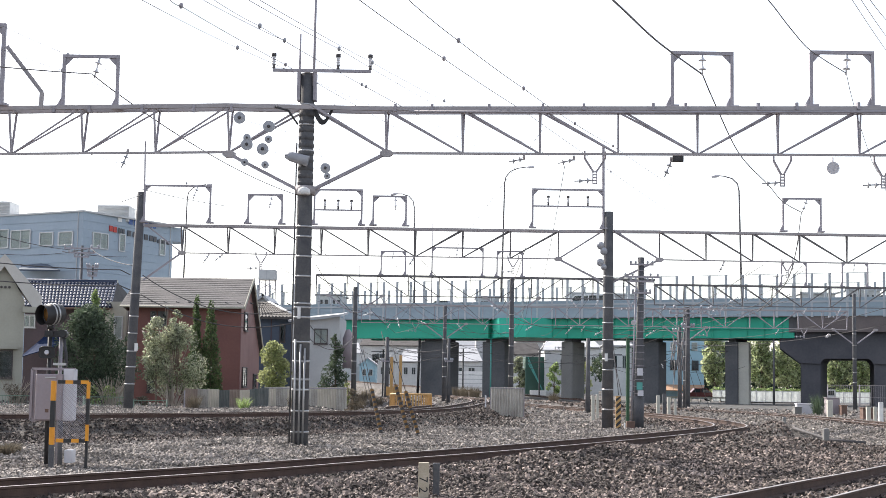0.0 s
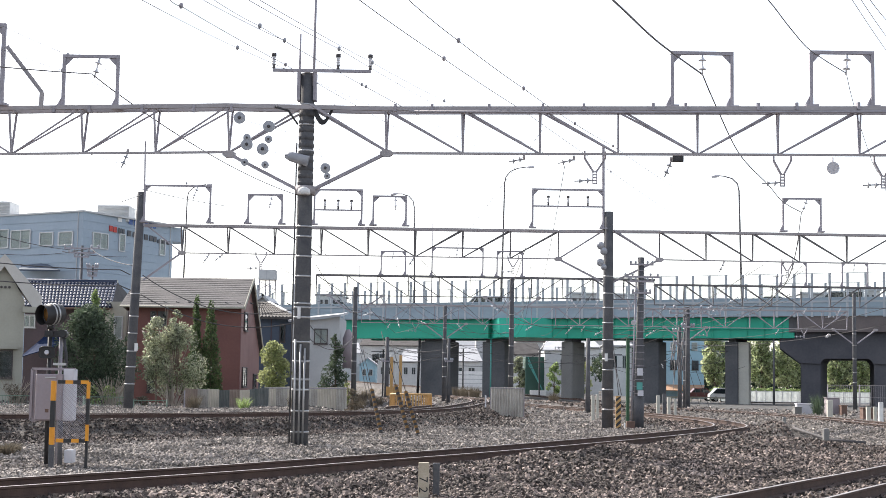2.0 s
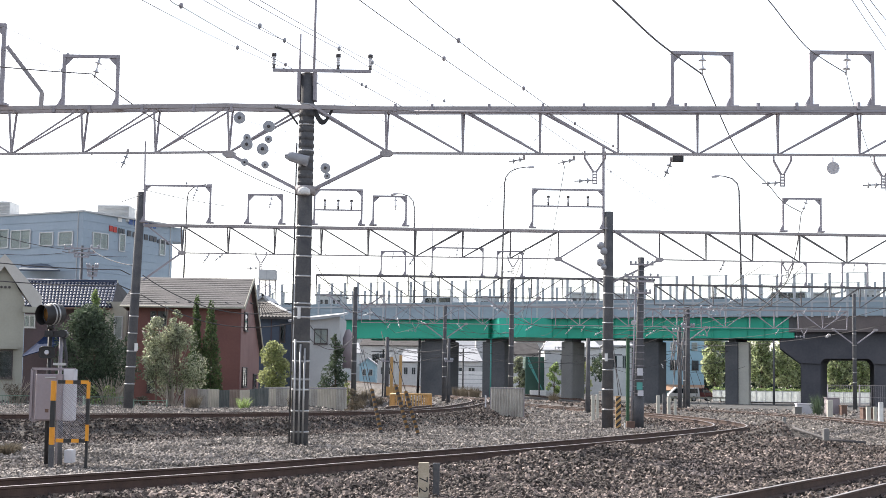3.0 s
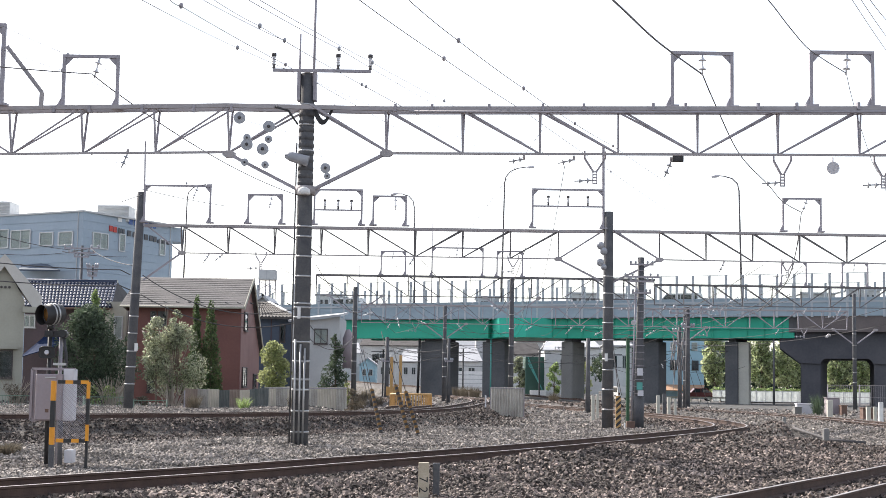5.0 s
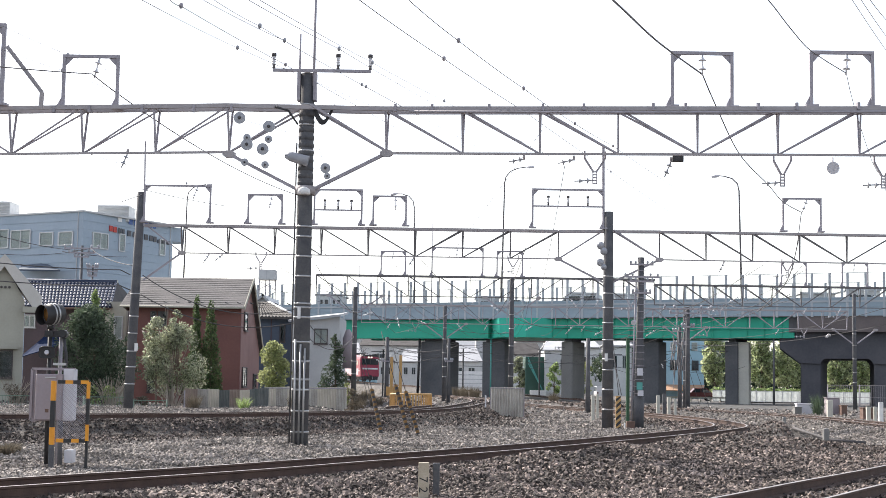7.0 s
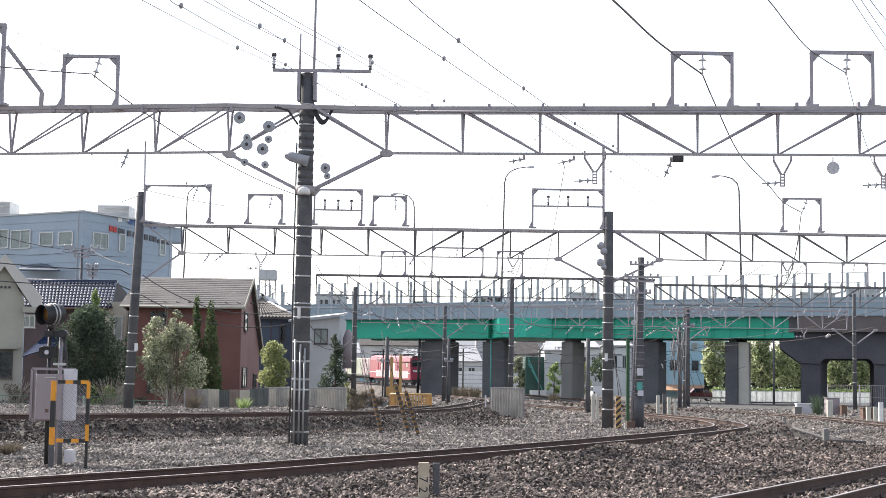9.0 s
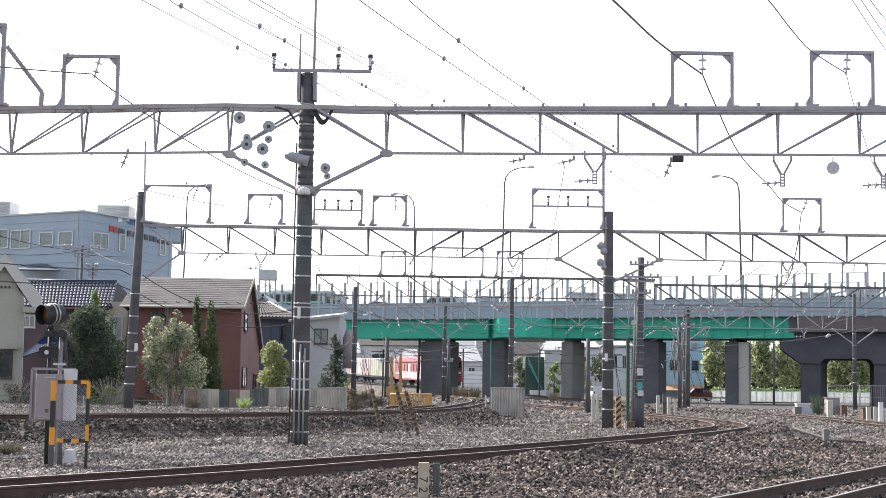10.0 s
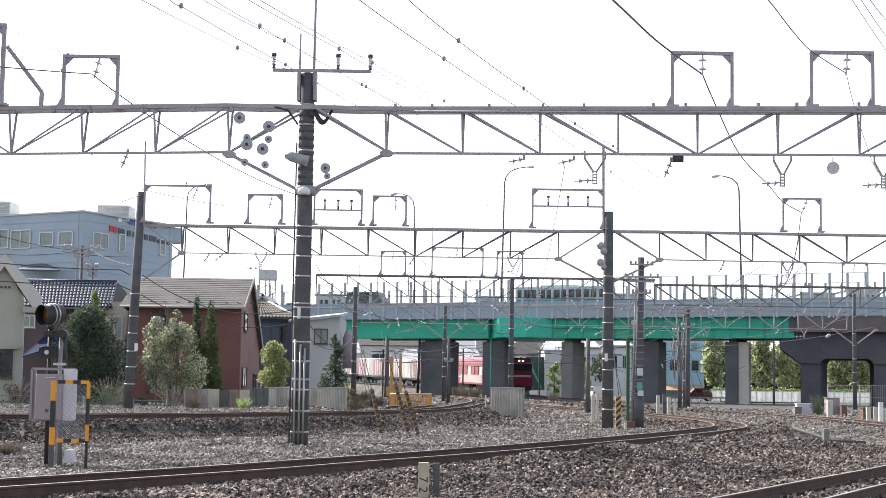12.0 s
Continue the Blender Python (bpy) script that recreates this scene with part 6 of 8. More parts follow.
    part("pipe", Shape().tube([(-7.49, 29.2, -0.2), (-7.50, 29.2, z0)], 0.05, 12), M_POLE, b)


def mesh_gate():
    """Small guard of expanded mesh in a striped frame."""
    y = 28.4
    g = thing("mesh_barrier", (-7.42, y, 0), "orange and black striped guard frame with wire mesh", "guard rail")
    x0, x1, xm = -7.45, -6.78, -7.37
    zt, zb = 1.65, 0.53
    zs = [0.10 - 0.2, 0.45, 0.78, 1.29, 1.67]
    for k in range(4):
        part("post_stripe", Shape().box((x0 - 0.045, y - 0.05, zs[k]), (x0 + 0.045, y + 0.05, zs[k + 1]), None, 0.008), (M_POLE, M_ORANGE, M_BLACK, M_ORANGE)[k], g)
    part("post", Shape().box((x1 - 0.025, y - 0.025, 0.16 - 0.2), (x1 + 0.025, y + 0.025, zb)), M_BLACK, g)
    n = 4
    for k in range(n):
        a, b = xm + (x1 - xm) * k / n, xm + (x1 - xm) * (k + 1) / n
        for z, o in ((zt, 0), (zb, 1)):
            part("rail_stripe", Shape().box((a, y - 0.025, z - 0.035), (b, y + 0.025, z + 0.035)), (M_ORANGE, M_BLACK)[(k + o + 1) % 2], g)
    part("rail_stripe", Shape().box((x1 - 0.03, y - 0.026, (zt + zb) / 2 + 0.25), (x1 + 0.03, y + 0.026, zt)), M_ORANGE, g)
    part("rail_stripe", Shape().box((x1 - 0.03, y - 0.026, (zt + zb) / 2 - 0.25), (x1 + 0.03, y + 0.026, (zt + zb) / 2 + 0.25)), M_BLACK, g)
    part("rail_stripe", Shape().box((x1 - 0.03, y - 0.026, zb), (x1 + 0.03, y + 0.026, (zt + zb) / 2 - 0.25)), M_ORANGE, g)
    m = Shape()
    w, h = x1 - xm, zt - zb
    for sgn in (1, -1):
        k = -h
        while k < w:
            a, b = max(0, k), min(w, k + h)
            p = (xm + a, y + 0.004 * sgn, (zb + (a - k)) if sgn > 0 else (zt - (a - k)))
            q = (xm + b, y + 0.004 * sgn, (zb + (b - k)) if sgn > 0 else (zt - (b - k)))
            m.beam(p, q, 0.005, 0.008 if sgn > 0 else 0.004, (0, 1, 0))
            k += 0.045 if sgn > 0 else 0.09
    part("mesh", m, M_GALV, g, "pale expanded metal mesh")


M_STRIPE = mat("dull ochre stripe", (0.2, 0.105, 0.03), (0.12, 0.065, 0.025), 4, 0.7)


def striped_pole(p, q, r, name="striped_guy_guard", label="leaning black and yellow striped guy-wire guard"):
    p, q = Vector(p), Vector(q)
    g = thing(name, p, label, "guy guard", "striped guards")
    n = 9
    for k in range(n):
        part("stripe", Shape().tube([p.lerp(q, k / n), p.lerp(q, (k + 0.5) / n)], r, 10, True, True), M_BLACK, g)
        part("stripe", Shape().tube([p.lerp(q, (k + 0.5) / n), p.lerp(q, (k + 1) / n)], r, 10, True, True), M_STRIPE, g)
    part("guy_wire", Shape().tube([q, q + (q - p) * 1.2], 0.012, 6), M_WIRE, g)


def striped_panel(x0, x1, y, z0, z1, name="hazard_marker"):
    g = thing(name, ((x0 + x1) / 2, y, z0), "upright black and yellow hazard-striped guard", "hazard guard")
    part("board", Shape().box((x0, y, z0), (x1, y + 0.12, z1)), M_YELLOW, g)
    k, w = z0 - (x1 - x0), x1 - x0
    while k < z1 - 0.02:
        lo = [(x0, max(z0, k)), (x1, max(z0, k + w * 0.9))]
        pts = [(x0, min(max(k, z0), z1)), (x1, min(max(k + w * 0.9, z0), z1)), (x1, min(max(k + w * 0.9 + 0.13, z0), z1)), (x0, min(max(k + 0.13, z0), z1))]
        if pts[2][1] - pts[1][1] > 0.02 or pts[3][1] - pts[0][1] > 0.02:
            part("hazard_stripe", Shape().prism(pts, y - 0.006, y - 0.002), M_BLACK, g)
        k += 0.26


M_SHEETPALE = mat("pale weathered sheet", (0.6, 0.55, 0.47), (0.43, 0.39, 0.33), 1.2, 0.7, 0.0, bump=0.1, per_object=0.15)
M_SHEETDARK = mat("mossy dark sheet", (0.09, 0.105, 0.1), (0.17, 0.175, 0.17), 1.5, 0.8, 0.0, bump=0.2, per_object=0.25)
M_SHEETRUST = mat("rust-stained sheet", (0.3, 0.24, 0.2), (0.2, 0.15, 0.13), 1.5, 0.8, 0.0, bump=0.2, per_object=0.2)


def corrugated_screen(p, q, z0, z1, label, pitch=0.11, name="corrugated_fence", tones=(M_CORR,), dip=0.0):
    """Sheets of corrugated steel on posts, from p to q."""
    p, q = Vector((*p, 0)), Vector((*q, 0))
    g = thing(name, (p.x, p.y, 0), label, "fence", "fences beside the line")
    d = (q - p).normalized()
    n = Vector((d.y, -d.x, 0))
    length = (q - p).length
    sheets = max(1, int(length / 0.9))
    for k in range(sheets):
        a, b = length * k / sheets + 0.006, length * (k + 1) / sheets - 0.006
        m = max(4, int((b - a) / pitch * 4))
        s = Shape()
        out = []
        for i in range(m + 1):
            t = a + (b - a) * i / m
            off = 0.034 * (1 if (i % 4) in (1, 2) else -1)
            e = p + d * t + n * off
            high = z1 + 0.012 * ((k * 7) % 5) - dip * math.sin(math.pi * t / length)
            out += [(e.x, e.y, z0), (e.x, e.y, high), (e.x - n.x * 0.004, e.y - n.y * 0.004, z0), (e.x - n.x * 0.004, e.y - n.y * 0.004, high)]
        f = []
        for i in range(m):
            j = i * 4
            f += [(j, j + 4, j + 5, j + 1), (j + 2, j + 3, j + 7, j + 6), (j + 1, j + 5, j + 7, j + 3)]
        s.add(out, f)
        part("sheet", s, tones[k % len(tones)], g)
    if not dip:
        part("rail", Shape().beam(p + Vector((0, 0, z1 - 0.04)) + n * 0.03, q + Vector((0, 0, z1 - 0.04)) + n * 0.03, 0.04, 0.05), M_GALV, g)
    for k in range(sheets + 1):
        e = p.lerp(q, k / sheets) - n * 0.05
        part("post", Shape().beam((e.x, e.y, z0 - 0.3), (e.x, e.y, z1 - dip), 0.06, 0.06, (1, 0, 0)), M_GALV, g)


def mesh_fence(p, q, z0, z1, material, label, gap=2.0, pitch=0.14, pale=False):
    p, q = Vector((*p, 0)), Vector((*q, 0))
    g = thing("wire_fence", (p.x, p.y, 0), label, "fence", "fences beside the line")
    n = max(1, int((q - p).length / gap))
    for k in range(n + 1):
        e = p.lerp(q, k / n)
        part("post", Shape().tube([(e.x, e.y, z0 - 0.3), (e.x, e.y, z1 + 0.03)], 0.035, 8), material, g)
    for k in range(n):
        a, b = p.lerp(q, k / n), p.lerp(q, (k + 1) / n)
        s = Shape()
        m = int((b - a).length / pitch)
        for i in range(m):
            e = a.lerp(b, (i + 0.5) / m)
            s.beam((e.x, e.y, z0), (e.x, e.y, z1), 0.012, 0.012, (1, 0, 0))
        for z in (z0 + 0.05, (z0 + z1) / 2, z1 - 0.02):
            s.beam((a.x, a.y, z), (b.x, b.y, z), 0.03, 0.03)
        part("panel", s, material, g)


def yellow_guard():
    """Curved yellow guard rail with two bollards."""
    g = thing("yellow_railing", (-1.68, 80.0, 0.2), "curved yellow picket railing", "railing")
    cx, cy, r = -1.65, 81.5, 1.12
    zt, zb = 1.05, 0.35 - 0.2
    n = 26
    pts = []
    for k in range(n):
        a = math.pi * (0.85 + 1.15 * k / (n - 1))
        pts.append((cx + r * math.cos(a), cy + r * 1.4 * math.sin(a), 0))
    for x, y, _ in pts:
        part("picket", Shape().box((x - 0.045, y - 0.03, zb - 0.2), (x + 0.045, y + 0.03, zt), None, 0.01), M_YELLOW, g)
    for z in (zt + 0.03, zb + 0.12):
        part("rail", Shape().tube([(x, y, z) for x, y, _ in pts], 0.05, 8), M_YELLOW, g)
    for px, t in ((-3.03, 3.25), (-2.48, 3.36)):
        part("tall_post", Shape().box((px - 0.09, 89.9, 0), (px + 0.09, 90.1, t), None, 0.015), M_YELLOW, g)
    w = thing("guard_wall", (-3.18, 92.5, 0), "yellow beam laid beside the track", "guard rail")
    part("beam", Shape().box((-3.43, 92.4, 1.08 - 0.2), (-2.62, 92.6, 1.43)), M_YELLOW, w)


def marker_post():
    """Concrete distance post with two rotated digits on a pale plate."""
    y = 21.6
    g = thing("distance_post", (-0.17, y, 0), "concrete trackside post with a cream number plate", "marker post")
    x0, xm, x1, zt = -0.31, -0.17, -0.01, 0.58
    part("post", Shape().box((xm + 0.07, y + 0.08, -0.2), (x1 + 0.01, y + 0.2, zt - 0.01), None, 0.012), M_POLE, g, "dark grey post")
    part("plate", Shape().box((x0, y - 0.02, -0.2), (xm + 0.015, y + 0.1, zt), None, 0.008), M_PLATE, g, "cream painted face")
    for k, (ch, py) in enumerate((("7", 0.385), ("2", 0.235))):
        cu = bpy.data.curves.new("digit", "FONT")
        cu.body, cu.size, cu.extrude = ch, 0.18, 0.001
        tmp = bpy.data.objects.new("digit", cu)
        me = bpy.data.meshes.new_from_object(tmp)
        bpy.data.objects.remove(tmp)
        me.materials.append(M_BLACK)
        ob = new("digit", me)
        ob.parent = g
        ob.matrix_basis = Matrix.Translation(Vector((x0 + 0.015, y - 0.023, py)) - Vector(g.location)) @ Matrix.Rotation(math.pi / 2, 4, "Y") @ pose(0, 0, 0, 90, 0, 0)


def small_posts():
    for px, py0, py1, y, w, m, lab in ((1389, 738, 764, 51.0, 0.12, M_CONC, "short concrete marker post in gravel"), (1462, 758, 785, 41.5, 0.16, M_CONC, "short concrete marker post in gravel"), (1167, 700, 726, 84.0, 0.18, M_CONCPALE, "pale trackside stub post"), (1178, 697, 728, 83.0, 0.2, M_POLE, "dark trackside stub post"),
                                       (1186, 703, 728, 82.0, 0.16, M_CONCPALE, "pale trackside stub post"), (1197, 706, 728, 82.0, 0.14, M_CONCPALE, "pale trackside stub post"), (1052, 700, 740, 70.0, 0.16, M_CONCPALE, "pale trackside stub post"), (1060, 698, 738, 72.0, 0.14, M_CONCPALE, "pale trackside stub post"),
                                       (1469, 708, 745, 74.0, 0.26, M_CONCPALE, "pale trackside stub post"), (1537, 720, 748, 72.0, 0.2, M_CONCPALE, "pale trackside stub post"), (1549, 720, 748, 72.0, 0.14, M_CONCPALE, "pale trackside stub post"), (1559, 712, 750, 71.0, 0.2, M_WHITE, "white stub post beside the track"), (615, 690, 725, 82.0, 0.2, M_CONCPALE, "pale trackside stub post"), (863, 700, 735, 78.0, 0.08, M_BOXWHITE, "thin pale stake by the track"), (1108, 748, 762, 60.5, 0.05, M_WHITE, "white stake beside the pole")):
        x = (px - 784) / 2600 * y
        z0 = 1.75 - (py1 - 677 - (px - 784) * 0.0148) / 2600 * y
        z1 = 1.75 - (py0 - 677 - (px - 784) * 0.0148) / 2600 * y
        solid("marker_stub", Shape().box((x - w / 2, y - w / 2, min(z0, 0) - 0.2), (x + w / 2, y + w / 2, z1), None, 0.02), m, (x, y, 0), lab, "marker post", "stub posts")
    for a, b, t, bt, y, m, lab in ((1412, 1440, 716, 738, 96, M_BOXWHITE, "pale equipment box"), (1408, 1420, 722, 738, 95, M_CONC, "low brown box"), (1464, 1487, 705, 738, 95, M_BOXGREY, "grey equipment cabinet"), (1490, 1500, 718, 740, 94, M_BROWN, "small brown box"), (1528, 1546, 722, 742, 80, M_BROWN, "rusty brown box")):
        xa, xb = (a - 784) / 2600 * y, (b - 784) / 2600 * y
        zz = 1.75 - (t - 687) / 2600 * y
        g = thing("equipment_box", ((xa + xb) / 2, y, 0), lab + " beside the track", "cabinet", "lineside boxes")
        part("body", Shape().box((xa, y, -0.3), (xb, y + 0.7, zz), None, 0.02), m, g)
        part("lid", Shape().box((xa - 0.03, y - 0.03, zz), (xb + 0.03, y + 0.73, zz + 0.05)), m, g)


def ladder_pole():
    """Pole with step irons and cross-arms beside the middle gantry."""
    y = 61.4
    g = thing("utility_pole", (8.25, y, 0), "steel-stepped utility pole carrying cross-arms and switch boxes", "utility pole")
    x0, x1 = 8.20, 8.32
    top = 7.09
    p = part("pole", Shape().tube([(x0, y, -0.4), (x1, y, top)], [0.19, 0.13], 16), M_POLE, g)
    for k in range(22):
        t = 0.12 + 0.04 * k
        xx = x0 + (x1 - x0) * t
        part("step_iron", Shape().beam((xx - 0.19, y - 0.16, top * t), (xx + 0.19, y - 0.16, top * t), 0.02, 0.022), M_GALV, p)
    part("conduit", Shape().tube([(x0 - 0.3, y - 0.1, 0), (x1 - 0.22, y - 0.1, top * 0.86)], 0.035, 6), M_GALV, g)
    for py, w in ((470, 0.5), (492, 0.75), (500, 0.5), (520, 0.4)):
        z = 1.75 + (682 - py) / 2600 * 61.4 * 1.005
        part("cross_arm", Shape().beam((x1 - w, y - 0.15, z), (x1 + w, y - 0.15, z), 0.06, 0.08), M_GALV, g)
        for s in (-0.9, -0.5, 0.5, 0.9):
            part("pin_insulator", Shape().tube([(x1 + w * s, y - 0.15, z + 0.03), (x1 + w * s, y - 0.15, z + 0.1), (x1 + w * s, y - 0.15, z + 0.16)], [0.03, 0.055, 0.03], 8), M_DISC, g)
    part("lamp", Shape().tube([(8.05, 61.2, 4.42), (7.95, 61.05, 4.33)], [0.06, 0.11], 12), M_BOXWHITE, g, "white lamp shade")
    part("sign_plate", Shape().box((8.12, 61.18, 1.57), (8.36, 61.21, 1.87)), M_TEAL, g, "small teal striped plate")
    part("switch_box", Shape().box((8.16, 60.95, 1.31), (8.37, 61.2, 1.54)), M_BOXWHITE, g, "pale switch box")
    part("switch_box", Shape().box((8.13, 60.95, 2.15), (8.34, 61.2, 2.45)), M_BOXWHITE, g, "pale switch box")
    part("lower_casing", Shape().tube([(x0, y - 0.02, 0), (x0 + 0.02, y - 0.02, 1.29)], 0.24, 16), M_POLE, g)
    b = thing("junction_box", (7.80, 60.8, 0), "rust-brown junction box at the foot of the poles", "cabinet")
    part("body", Shape().box((7.66, 60.8, -0.05), (8.01, 61.1, 0.27), None, 0.02), M_BROWN, b)
    q = thing("ladder_frame", (8.01, 63.5, 0), "green steel post with a side ladder", "ladder post")
    xg = 8.04
    part("post", Shape().box((xg - 0.07, 63.4, -0.2), (xg + 0.07, 63.6, 3.74), None, 0.015), M_GREENPOST, q)
    part("post", Shape().box((xg + 0.4, 63.4, -0.2), (xg + 0.46, 63.6, 4.47), None, 0.01), M_GREENPOST, q)
    for k in range(18):
        part("rung", Shape().box((xg, 63.47, 0.5 + k * 0.24), (xg + 0.43, 63.5, 0.53 + k * 0.24)), M_BOXGREY, q)


def clutter_pole(px, y, py0, py1, r, arms, label, lean=0.0):
    x = (px - 784) / 2600 * y
    yh = 677 + (px - 784) * 0.0148
    z1 = 1.75 + (yh - py0) / 2600 * y * 1.004
    g = thing("utility_pole", (x, y, 0), label, "utility pole", "farther poles")
    part("pole", Shape().tube([(x, y, -0.4), (x + lean, y, z1)], [r, r * 0.75], 12), M_POLE, g)
    for k, (py, w) in enumerate(arms):
        z = 1.75 + (yh - py) / 2600 * y * 1.004
        part("cross_arm", Shape().beam((x - w, y - r, z), (x + w, y - r, z), 0.08, 0.1), M_GALV, g)
        for s in (-0.95, -0.55, 0.55, 0.95):
            part("pin_insulator", Shape().tube([(x + w * s, y - r, z), (x + w * s, y - r, z + 0.14), (x + w * s, y - r, z + 0.25)], [0.04, 0.09, 0.04], 8), M_DISC, g)
    return g


def grass_tuft(x, y, r, h, n, seed, material=M_GRASSDRY):
    """Blades of dry grass that fan out from one root."""
    q = random.Random(seed)
    s = Shape()
    z0 = float(ground_height(np.array([x]), np.array([y]))[0])
    for _ in range(n):
        a, d = q.uniform(0, 6.28), q.uniform(0.1, 1) * r
        bx, by = x + 0.3 * d * math.cos(a), y + 0.3 * d * math.sin(a)
        ex, ey, ez = x + d * math.cos(a), y + d * math.sin(a), h * q.uniform(0.4, 1)
        w = 0.007
        s.add([(bx - w, by, z0 - 0.02), (bx + w, by, z0 - 0.02), ((bx + ex) / 2 + w, (by + ey) / 2, z0 + ez * 0.75), ((bx + ex) / 2 - w, (by + ey) / 2, z0 + ez * 0.75), (ex, ey, z0 + ez)], [(0, 1, 2, 3), (3, 2, 4)])
    ob = solid("grass_tuft", s, material, (x, y, 0), "dry straw-coloured grass tuft in the gravel", "grass", "grass tufts")
    tagged(ob, kind="stuff")


grass_tuft(-9.50, 32.5, 0.4, 0.3, 260, 1)
grass_tuft(-9.63, 33.5, 0.3, 0.25, 160, 2)
grass_tuft(23.99, 94.0, 0.8, 1.5, 220, 3, M_LEAFDARK)
grass_tuft(-10.97, 65.6, 0.6, 0.7, 150, 4)
grass_tuft(-9.09, 68.0, 0.6, 0.6, 150, 5, M_LEAFMID)
grass_tuft(-7.25, 73.0, 0.6, 0.6, 150, 6)
warning_signal()
mesh_gate()
marker_post()
for (a_, b_, c_, d_) in ((680, 766, 662, 690), (727, 762, 704, 682), (746, 770, 722, 693)):
        striped_pole(((a_ - 784) / 2600 * 48.5, 48.5, 1.75 - (b_ - 676) / 2600 * 48.5), ((c_ - 784) / 2600 * 49.0, 49.0, 1.75 - (d_ - 676) / 2600 * 49.0), 0.064)
gz_ = [float(ground_height(np.array([x]), np.array([y]))[0]) for x, y in ((11.2, 47.0), (11.9, 45.4), (12.7, 44.2))]
solid("cable_pipe", Shape().tube([(11.2, 47.0, gz_[0] + 0.06), (11.9, 45.4, gz_[1] + 0.09), (12.7, 44.2, gz_[2] + 0.08)], 0.045, 10), M_WIRE, (11.9, 45.4, 0), "dark cable pipe lying half buried in gravel", "pipe")
striped_panel(7.23, 7.43, 60.9, -0.05, 1.30)
corrugated_screen((2.56, 76.0), (4.25, 75.6), 0.0, 1.54, "weathered corrugated steel screen", 0.14)
corrugated_screen((-11.41, 66.0), (-8.54, 73.0), 0.2, 1.32, "low weathered corrugated fence of odd stained sheets", 0.14, tones=(M_SHEETRUST, M_CORR, M_SHEETPALE, M_SHEETDARK, M_SHEETRUST, M_SHEETPALE, M_SHEETDARK, M_SHEETDARK), dip=0.1)
corrugated_screen((-8.66, 73.0), (-5.14, 80.0), 0.2, 1.38, "low weathered pale corrugated fence", 0.16, tones=(M_SHEETPALE, M_CORR, M_SHEETPALE, M_SHEETPALE, M_CORR, M_SHEETPALE, M_SHEETPALE, M_CORR))
mesh_fence((-20.67, 68.0), (-14.30, 68.0), 0.0, 0.87, M_FENCEGREEN, "low green wire mesh fence")
mesh_fence((-14.15, 68.0), (-12.61, 68.0), 0.0, 0.74, M_FENCEGREEN, "low green wire mesh fence")
mesh_fence((32.77, 125.0), (36.75, 120.0), 0.0, 2.02, M_GALV, "tall grey mesh fence", 2.2, 0.2)
yellow_guard()
small_posts()
ladder_pole()
clutter_pole(1205, 104, 580, 735, 0.16, ((588, 0.5), (610, 0.4)), "slender dark pole with switchgear")
clutter_pole(1219, 96, 545, 735, 0.17, ((548, 1.6), (556, 1.2), (580, 0.4)), "pole with wide crowded cross-arms")
clutter_pole(688, 120, 598, 700, 0.2, ((640, 0.5),), "dark pole beyond the tracks")
clutter_pole(1043, 80, 600, 730, 0.14, (), "thin dark pole beside the tracks")
clutter_pole(1371, 140, 602, 715, 0.12, (), "dark pole standing under the bridge")
clutter_pole(797, 112, 600, 712, 0.14, ((640, 0.3),), "thin dark pole beside the tracks")
clutter_pole(143, 100, 436, 560, 0.11, ((441, 1.2), (449, 0.9), (456, 0.5)), "grey street pole with crowded insulators before the office")
clutter_pole(163, 102, 470, 560, 0.09, ((474, 0.4), (482, 0.35), (490, 0.3)), "slim street pole with a transformer rack")
cb_ = thing("cable_bundle", (15.45, 95.0, 3.0), "grey cables hanging in loops on the poles", "cable")
for k_ in range(9):
    a_ = (1205 + 9 * math.sin(k_ * 2.1) - 788) / 2600 * 95.0
    z_ = 1.75 + (683 - 585 - 5 * k_) / 2600 * 95.0
    part("cable", Shape().tube([(a_, 95.0, z_), (a_ + 0.12 * math.sin(k_), 94.9, z_ - 1.0), (a_ + 0.2 * math.cos(k_), 94.85, z_ - 1.8 - 0.1 * k_), (a_ + 0.1, 94.9, z_ - 1.0)], 0.04, 6), M_DARKSTEEL, cb_)


